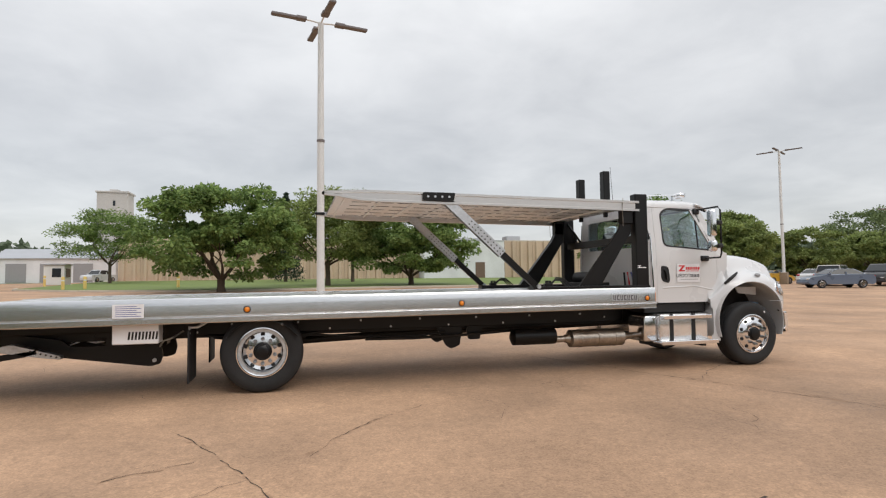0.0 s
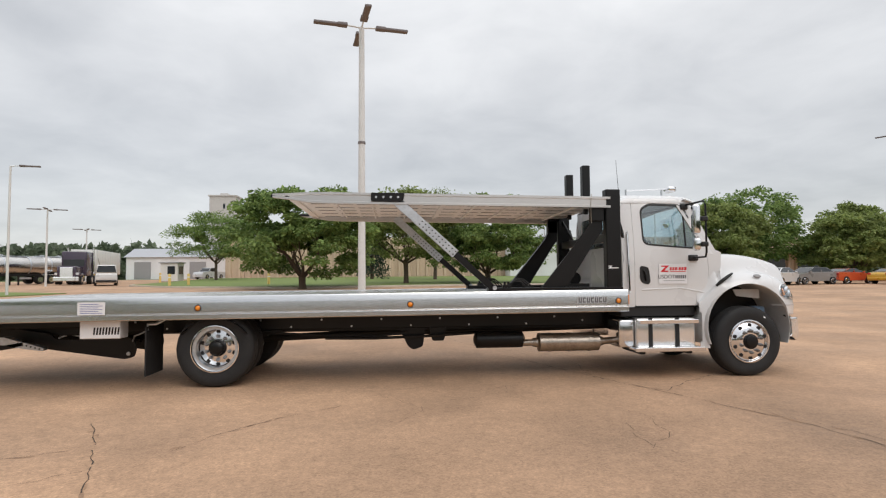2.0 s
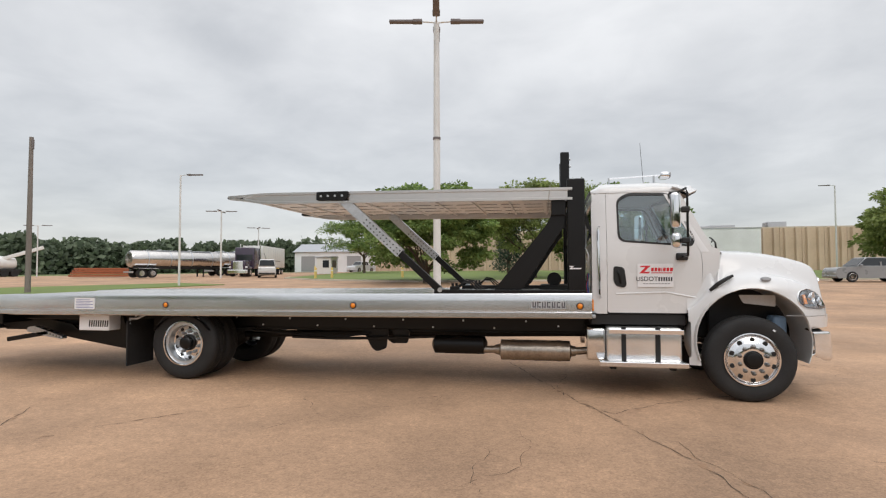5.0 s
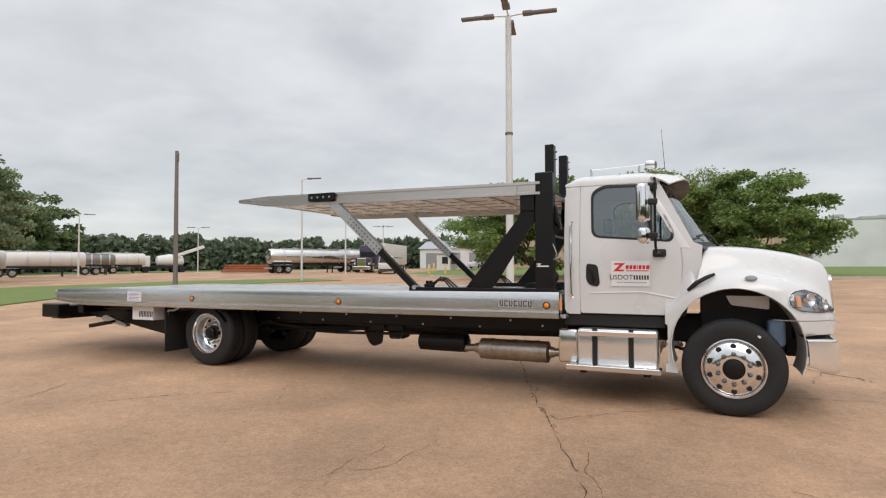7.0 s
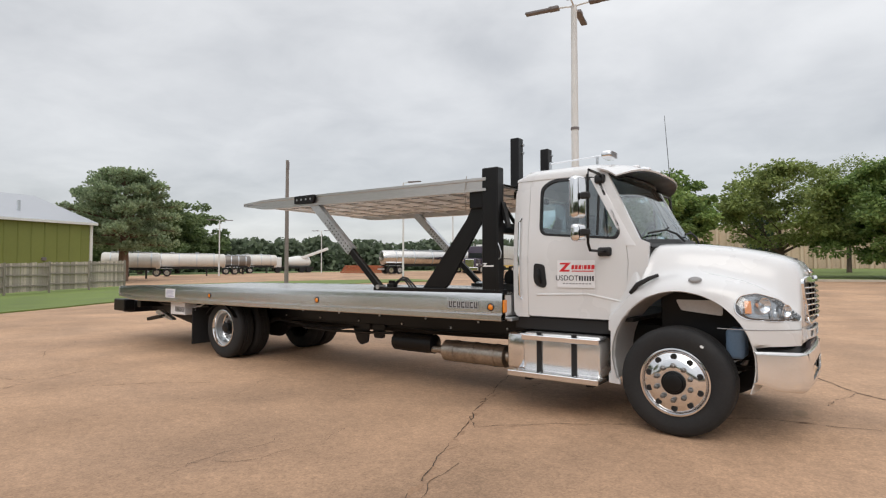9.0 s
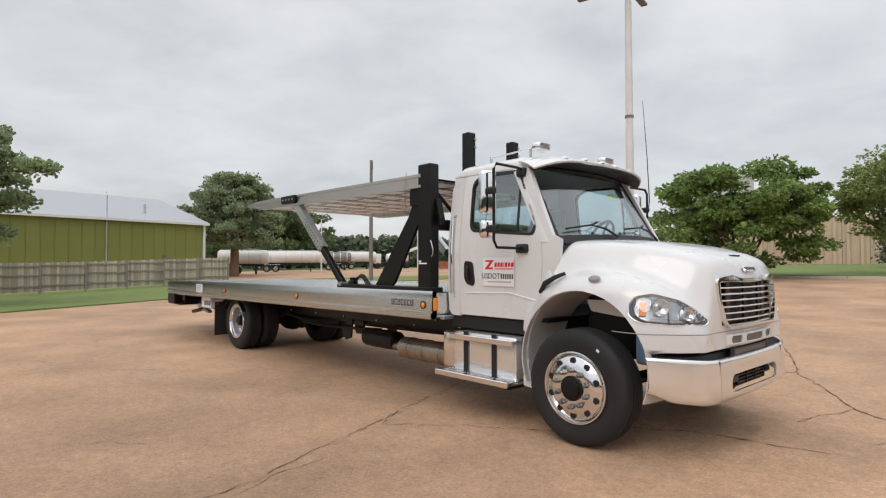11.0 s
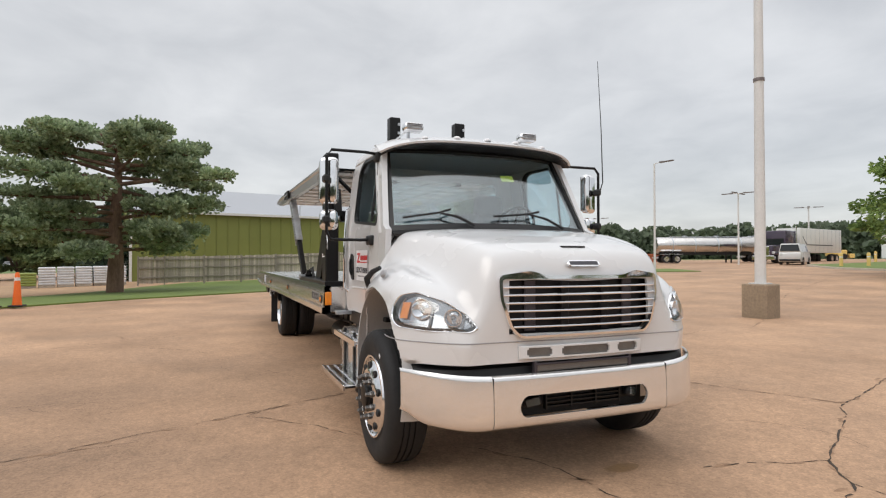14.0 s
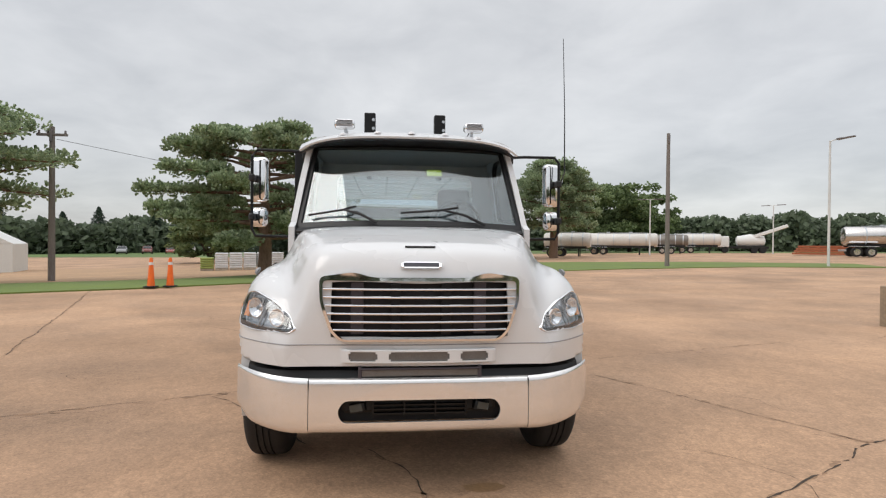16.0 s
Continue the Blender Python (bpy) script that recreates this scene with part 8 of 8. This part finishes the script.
def leaves(name, centres, size, count, spread, material, parent, rn, long=1.6, droop=0.25, wide=1.0, flat=1.0):
    """Many small folded leaf sprays scattered round clump centres, as one crown."""
    vs, fs = [], []
    for c, rad in centres:
        for _ in range(count):
            d = Vector((rn.gauss(0, 1), rn.gauss(0, 1), rn.gauss(0, 0.75)))
            d = d.normalized() * rad * (rn.random() ** 0.45) * spread
            d = Vector((d.x * wide, d.y * wide, d.z * flat - 0.12 * rad * (d.x * d.x + d.y * d.y) / (rad * rad)))
            p = c + d
            out = (d.normalized() + Vector((rn.uniform(-0.7, 0.7), rn.uniform(-0.7, 0.7), rn.uniform(-0.6, 0.5) - droop))).normalized()
            side = out.cross(Vector((rn.uniform(-1, 1), rn.uniform(-1, 1), rn.uniform(0.2, 1)))).normalized()
            s = size * rn.uniform(0.6, 1.35)
            up = out.cross(side)
            a, b = p - out * s * long * 0.5, p + out * s * long * 0.5
            k = len(vs)
            vs += [a, p + side * s * 0.5 + up * s * 0.18, b, p - side * s * 0.5 + up * s * 0.18]
            fs += [(k, k + 1, k + 2), (k, k + 2, k + 3)]
    me = bpy.data.meshes.new(name)
    me.from_pydata([tuple(v) for v in vs], [], fs)
    me.materials.append(material)
    o = new(name, me)
    o.parent = parent
    return o


def limb(bm, a, d, length, r, depth, rn, tips, spread=0.7, lift=0.15):
    pts, rs = [a], [r]
    p = a
    for i in range(4):
        d = (d + Vector((rn.uniform(-0.22, 0.22), rn.uniform(-0.22, 0.22), rn.uniform(-0.1, 0.15) + lift * 0.3))).normalized()
        p = p + d * length / 4
        pts.append(p)
        rs.append(r * (1 - 0.16 * (i + 1)))
    tube(bm, pts, rs, 7 if depth > 1 else 5, caps=False)
    tips.append((p, depth))
    if depth > 0:
        for k in range(3 if depth > 1 else 2):
            a2 = pts[rn.choice((2, 3, 4))]
            nd = (d + Vector((rn.uniform(-1, 1), rn.uniform(-1, 1), rn.uniform(-0.35, 0.5))) * spread).normalized()
            limb(bm, a2, nd, length * rn.uniform(0.55, 0.8), rs[3] * 0.7, depth - 1, rn, tips, spread, lift)


def broad_tree(name, x, y, height, width, seed, material, label, trunk=0.22, clear=0.22, count=150, size=0.20, flat=0.8, z=None):
    """A spreading broadleaf tree: forked trunk, limbs, and a crown of leaf sprays round the twig ends."""
    rn = random.Random(seed)
    t = thing(name, pose(x, y, (gz(x, y) if z is None else z) - 0.05, 0, 0, rn.uniform(0, 360)), label, "tree")
    bm = bmesh.new()
    fork = height * clear
    tube(bm, [(0, 0, -0.1), (0.02, 0.01, 0.12), (0.05, 0.0, fork * 0.5), (0.03, 0.05, fork)], [trunk * 1.5, trunk * 1.1, trunk * 0.9, trunk * 0.95], 10)
    tips = []
    for k in range(6):
        a = k * math.tau / 6 + rn.uniform(-0.4, 0.4)
        up = rn.uniform(0.45, 1.25)
        d = Vector((math.cos(a), math.sin(a), up)).normalized()
        limb(bm, Vector((0.03, 0.03, fork * rn.uniform(0.75, 1.0))), d, height * 0.36, trunk * 0.5, 2, rn, tips, 0.75)
    part("trunk", bm, BARK, t, "dark forked trunk and limbs", True)
    cz, rz = height * (clear + 1.0) / 2 + height * 0.02, height * (1 - clear) / 2
    cs = []
    for i in range(92):
        a = rn.uniform(0, math.tau)
        v = rn.uniform(-1, 1)
        rr = math.sqrt(max(0, 1 - abs(v) ** (2.2 if v > 0 else 5.0))) * rn.uniform(0.55, 1.0) ** 0.6
        edge = 1 + 0.22 * noise.noise(Vector((math.cos(a) * 1.5, math.sin(a) * 1.5, v * 1.5 + seed)))
        c = Vector((math.cos(a) * rr * width / 2 * edge, math.sin(a) * rr * width / 2 * edge, cz + v * rz * 0.92 * edge))
        cs.append((c, height * rn.uniform(0.075, 0.14)))
    for p, dep in tips:
        if dep < 2 and (p.z > fork):
            q = Vector((p.x, p.y, min(p.z, height * 0.95)))
            if abs(math.hypot(q.x, q.y)) < width * 0.5:
                cs.append((q, height * rn.uniform(0.05, 0.09)))
    leaves("crown", cs, size * 0.9, int(count * 1.15), 1.0, material, t, rn, 1.6, 0.25, 1.35, 0.62)
    return t


def pine_tree(x, y, height, width, seed, label, z=None, base=0.26, count=115):
    """An old pine: a red-brown leaning trunk with level limbs that carry dense, separate needle pads."""
    rn = random.Random(seed)
    t = thing("pine_tree", pose(x, y, (gz(x, y) if z is None else z) - 0.05), label, "tree")
    bm = bmesh.new()
    tr = height * 0.042
    spine = [Vector((0, 0, -0.1)), Vector((0.05, 0.05, height * 0.2)), Vector((0.1, 0.0, height * 0.45)), Vector((0.0, 0.12, height * 0.7)), Vector((0.1, 0.1, height * 0.9))]
    tube(bm, spine, [tr * 1.15, tr, tr * 0.8, tr * 0.5, tr * 0.15], 12)
    pads = []
    n = 46
    for i in range(n):
        f = base + (0.97 - base) * (i / n) ** 0.85
        k = min(3, int(f * 4.6))
        a0 = Vector((0.05, 0.05, height * f))
        ang = i * 2.4 + rn.uniform(-0.4, 0.4)
        reach = width * 0.5 * curve([(base, 0.72), (0.45, 1.0), (0.62, 0.98), (0.8, 0.80), (0.92, 0.55), (1.0, 0.30)], f) * rn.uniform(0.62, 1.1)
        lift = rn.uniform(-0.12, 0.22) + 0.25 * max(0, f - 0.6)
        d = Vector((math.cos(ang), math.sin(ang), lift))
        pts = [a0, a0 + d * reach * 0.4 + Vector((0, 0, rn.uniform(-0.1, 0.15))), a0 + d * reach * 0.75, a0 + d * reach]
        tube(bm, pts, [tr * 0.34, tr * 0.24, tr * 0.15, tr * 0.06], 6, caps=False)
        for s in (0.55, 0.68, 0.8, 0.9, 1.0):
            for q in range(2):
                c = a0 + d * reach * s + Vector((rn.uniform(-1, 1), rn.uniform(-1, 1), rn.uniform(0.0, 0.35))) * height * 0.055
                pads.append((c, height * rn.uniform(0.05, 0.082)))
                if q:
                    tube(bm, [a0 + d * reach * (s - 0.1), c], [tr * 0.09, tr * 0.03], 4, caps=False)
    part("trunk", bm, PINEBARK, t, "red-brown bark trunk with bare limbs", True)
    # needle tufts point out and up from each pad
    vs, fs = [], []
    for c, rad in pads:
        for _ in range(count):
            d = Vector((rn.gauss(0, 1), rn.gauss(0, 1), rn.gauss(0.15, 0.55)))
            d = d.normalized() * rad * rn.random() ** 0.4
            d.z *= 0.7
            p = c + d
            out = (d.normalized() + Vector((rn.uniform(-0.5, 0.5), rn.uniform(-0.5, 0.5), rn.uniform(0.0, 0.9)))).normalized()
            s = height * 0.0145 * rn.uniform(0.7, 1.3)
            for _k in range(2):
                side = out.cross(Vector((rn.uniform(-1, 1), rn.uniform(-1, 1), rn.uniform(-1, 1)))).normalized()
                k = len(vs)
                vs += [p, p + out * s * 1.5 + side * s * 0.55, p + out * s * 1.7 - side * s * 0.15, p + out * s * 1.2 - side * s * 0.6]
                fs += [(k, k + 1, k + 2), (k, k + 2, k + 3)]
    me = bpy.data.meshes.new("crown")
    me.from_pydata([tuple(v) for v in vs], [], fs)
    me.materials.append(NEEDLE)
    o = new("crown", me)
    o.parent = t
    return t


def spruce_tree(x, y, height, width, seed, label, z=None):
    rn = random.Random(seed)
    t = thing("spruce_tree", pose(x, y, (gz(x, y) if z is None else z) - 0.05), label, "tree")
    bm = tube(bmesh.new(), [(0, 0, -0.1), (0, 0, height * 0.5), (0, 0, height * 0.98)], [height * 0.022, height * 0.014, height * 0.003], 8)
    cs = []
    for i in range(90):
        f = 0.08 + 0.9 * (i / 90)
        a = i * 2.399
        r = width / 2 * (1 - f) ** 0.85 * rn.uniform(0.75, 1.1)
        tube(bm, [(0, 0, height * f), (math.cos(a) * r, math.sin(a) * r, height * f - 0.1 * r)], [0.04, 0.01], 4, caps=False)
        for s in (0.5, 0.8, 1.0):
            cs.append((Vector((math.cos(a) * r * s, math.sin(a) * r * s, height * f - 0.12 * r * s)), 0.12 * width * (1 - f) + 0.15))
    part("trunk", bm, BARK, t, "", True)
    leaves("crown", cs, 0.16, 26, 1.0, SPRUCE, t, rn, 2.0, 0.1)
    return t


LOC = "spreading honey locust tree in full green leaf"
broad_tree("locust_tree", -12.25, 36.3, 7.9, 11.2, 11, LEAF, LOC, 0.30, 0.13, 230, 0.21)
broad_tree("locust_tree", -29.3, 70.5, 9.2, 11.3, 12, LEAF, "slender leaning locust tree with a light crown", 0.20, 0.32, 110, 0.17)
broad_tree("locust_tree", -3.9, 45.2, 8.8, 8.8, 13, LEAF2, "tall locust tree with olive green leaves", 0.24, 0.28, 120, 0.19)
broad_tree("locust_tree", 4.0, 45.0, 8.4, 11.2, 14, LEAF, LOC, 0.28, 0.13, 230, 0.21)
broad_tree("locust_tree", 0.1, 62.1, 11.2, 9.0, 15, LEAF2, "tall thin-crowned locust tree", 0.22, 0.30, 90, 0.18)
spruce_tree(-8.0, 67.4, 12.1, 5.0, 21, "dark blue-green spruce behind the lawn")
for i, (x, y, h, w) in enumerate(((29.4, 47.8, 8.2, 8.5), (35.3, 52.4, 10.2, 11.0), (42.8, 46.3, 7.0, 8.5), (49.1, 52.5, 8.4, 9.0), (56.0, 47.6, 6.5, 8.0), (62.9, 44.7, 6.0, 8.0), (72.8, 53.8, 9.8, 12.0), (82.7, 42.9, 7.4, 10.0))):
    broad_tree("parking_tree", x, y, h, w, 30 + i, (LEAF2, LEAF, LEAF2, LEAF2, LEAF2, LEAF2, DARKLEAF, DARKLEAF)[i], "rounded broadleaf tree beside the car park", 0.2, 0.14, 120, 0.24)
pine_tree(-28.4, -6.95, 8.3, 12.0, 3, "old spreading pine with level limbs and dense needle pads", -0.15, 0.23)
pine_tree(-22.0, -20.6, 8.8, 12.0, 5, "old pine at the edge of the lot", None, 0.4, 40)
pine_tree(-58.5, 19.3, 10.8, 10.0, 4, "dark open pine behind the green building", None, 0.3, 55)
broad_tree("broadleaf_tree", -102, 41.0, 13.5, 19.0, 41, DARKLEAF, "wide dark green broadleaf tree behind the trailers", 0.45, 0.06, 170, 0.44)
broad_tree("broadleaf_tree", -109, 51.5, 14.0, 17.0, 42, DARKLEAF, "wide dark green broadleaf tree behind the trailers", 0.45, 0.06, 170, 0.44)
broad_tree("broadleaf_tree", -61.7, -12.8, 6.9, 9.0, 43, DARKLEAF, "dark broadleaf tree beyond the yard", 0.25, 0.12, 130, 0.24)
broad_tree("broadleaf_tree", -60.0, -19.3, 6.5, 8.0, 44, DARKLEAF, "dark broadleaf tree beyond the yard", 0.25, 0.12, 130, 0.24)
spruce_tree(-49.8, -10.3, 7.0, 5.5, 22, "dark spruce beyond the pallets")
for i, (x, y, h) in enumerate(((-134, -66, 11), (-138, -76, 10), (-133, -87, 12), (-141, -56, 11))):
    spruce_tree(x, y, h, 7.5, 23 + i, "dark spruce in a row beyond the parked cars")

# far belt of trees round the horizon
rn = random.Random(9)


def far_belt(a0, a1, dist, hmin, hmax, seed):
    rn = random.Random(seed)
    vs, fs = [], []
    a = a0
    while a < a1:
        x, y = -3 + dist * math.cos(radians(a)) * rn.uniform(0.96, 1.1), dist * math.sin(radians(a)) * rn.uniform(0.96, 1.1)
        h = rn.uniform(hmin, hmax)
        g = gz(x, y)
        for k in range(300):
            u, v = rn.uniform(0, math.tau), rn.random()
            rr = h * 0.62 * (1 - v ** 3 * 0.6) * rn.uniform(0.5, 1)
            p = Vector((x + rr * math.cos(u), y + rr * math.sin(u), g + h * v * rn.uniform(0.9, 1.0)))
            s = rn.uniform(0.5, 1.1)
            out = Vector((rn.gauss(0, 1), rn.gauss(0, 1), rn.gauss(0, 1))).normalized()
            side = out.cross(Vector((rn.gauss(0, 1), rn.gauss(0, 1), 1))).normalized()
            n0 = len(vs)
            vs += [p - out * s, p + side * s * 0.7, p + out * s, p - side * s * 0.7]
            fs += [(n0, n0 + 1, n0 + 2), (n0, n0 + 2, n0 + 3)]
        a += math.degrees(h * 0.16 / dist)
    me = bpy.data.meshes.new("far_trees")
    me.from_pydata([tuple(v) for v in vs], [], fs)
    me.materials.append(HAZYLEAF)
    return tagged(new("far_trees", me), "distant dark belt of woodland trees", "trees", kind="stuff")


far_belt(96, 205, 150, 6.5, 9.5, 1)
far_belt(15, 80, 170, 7.0, 11.0, 2)
far_belt(205, 240, 140, 5.0, 8.0, 3)
# the same woods close the lot behind the camera
far_belt(240, 375, 75, 6.0, 9.0, 4)
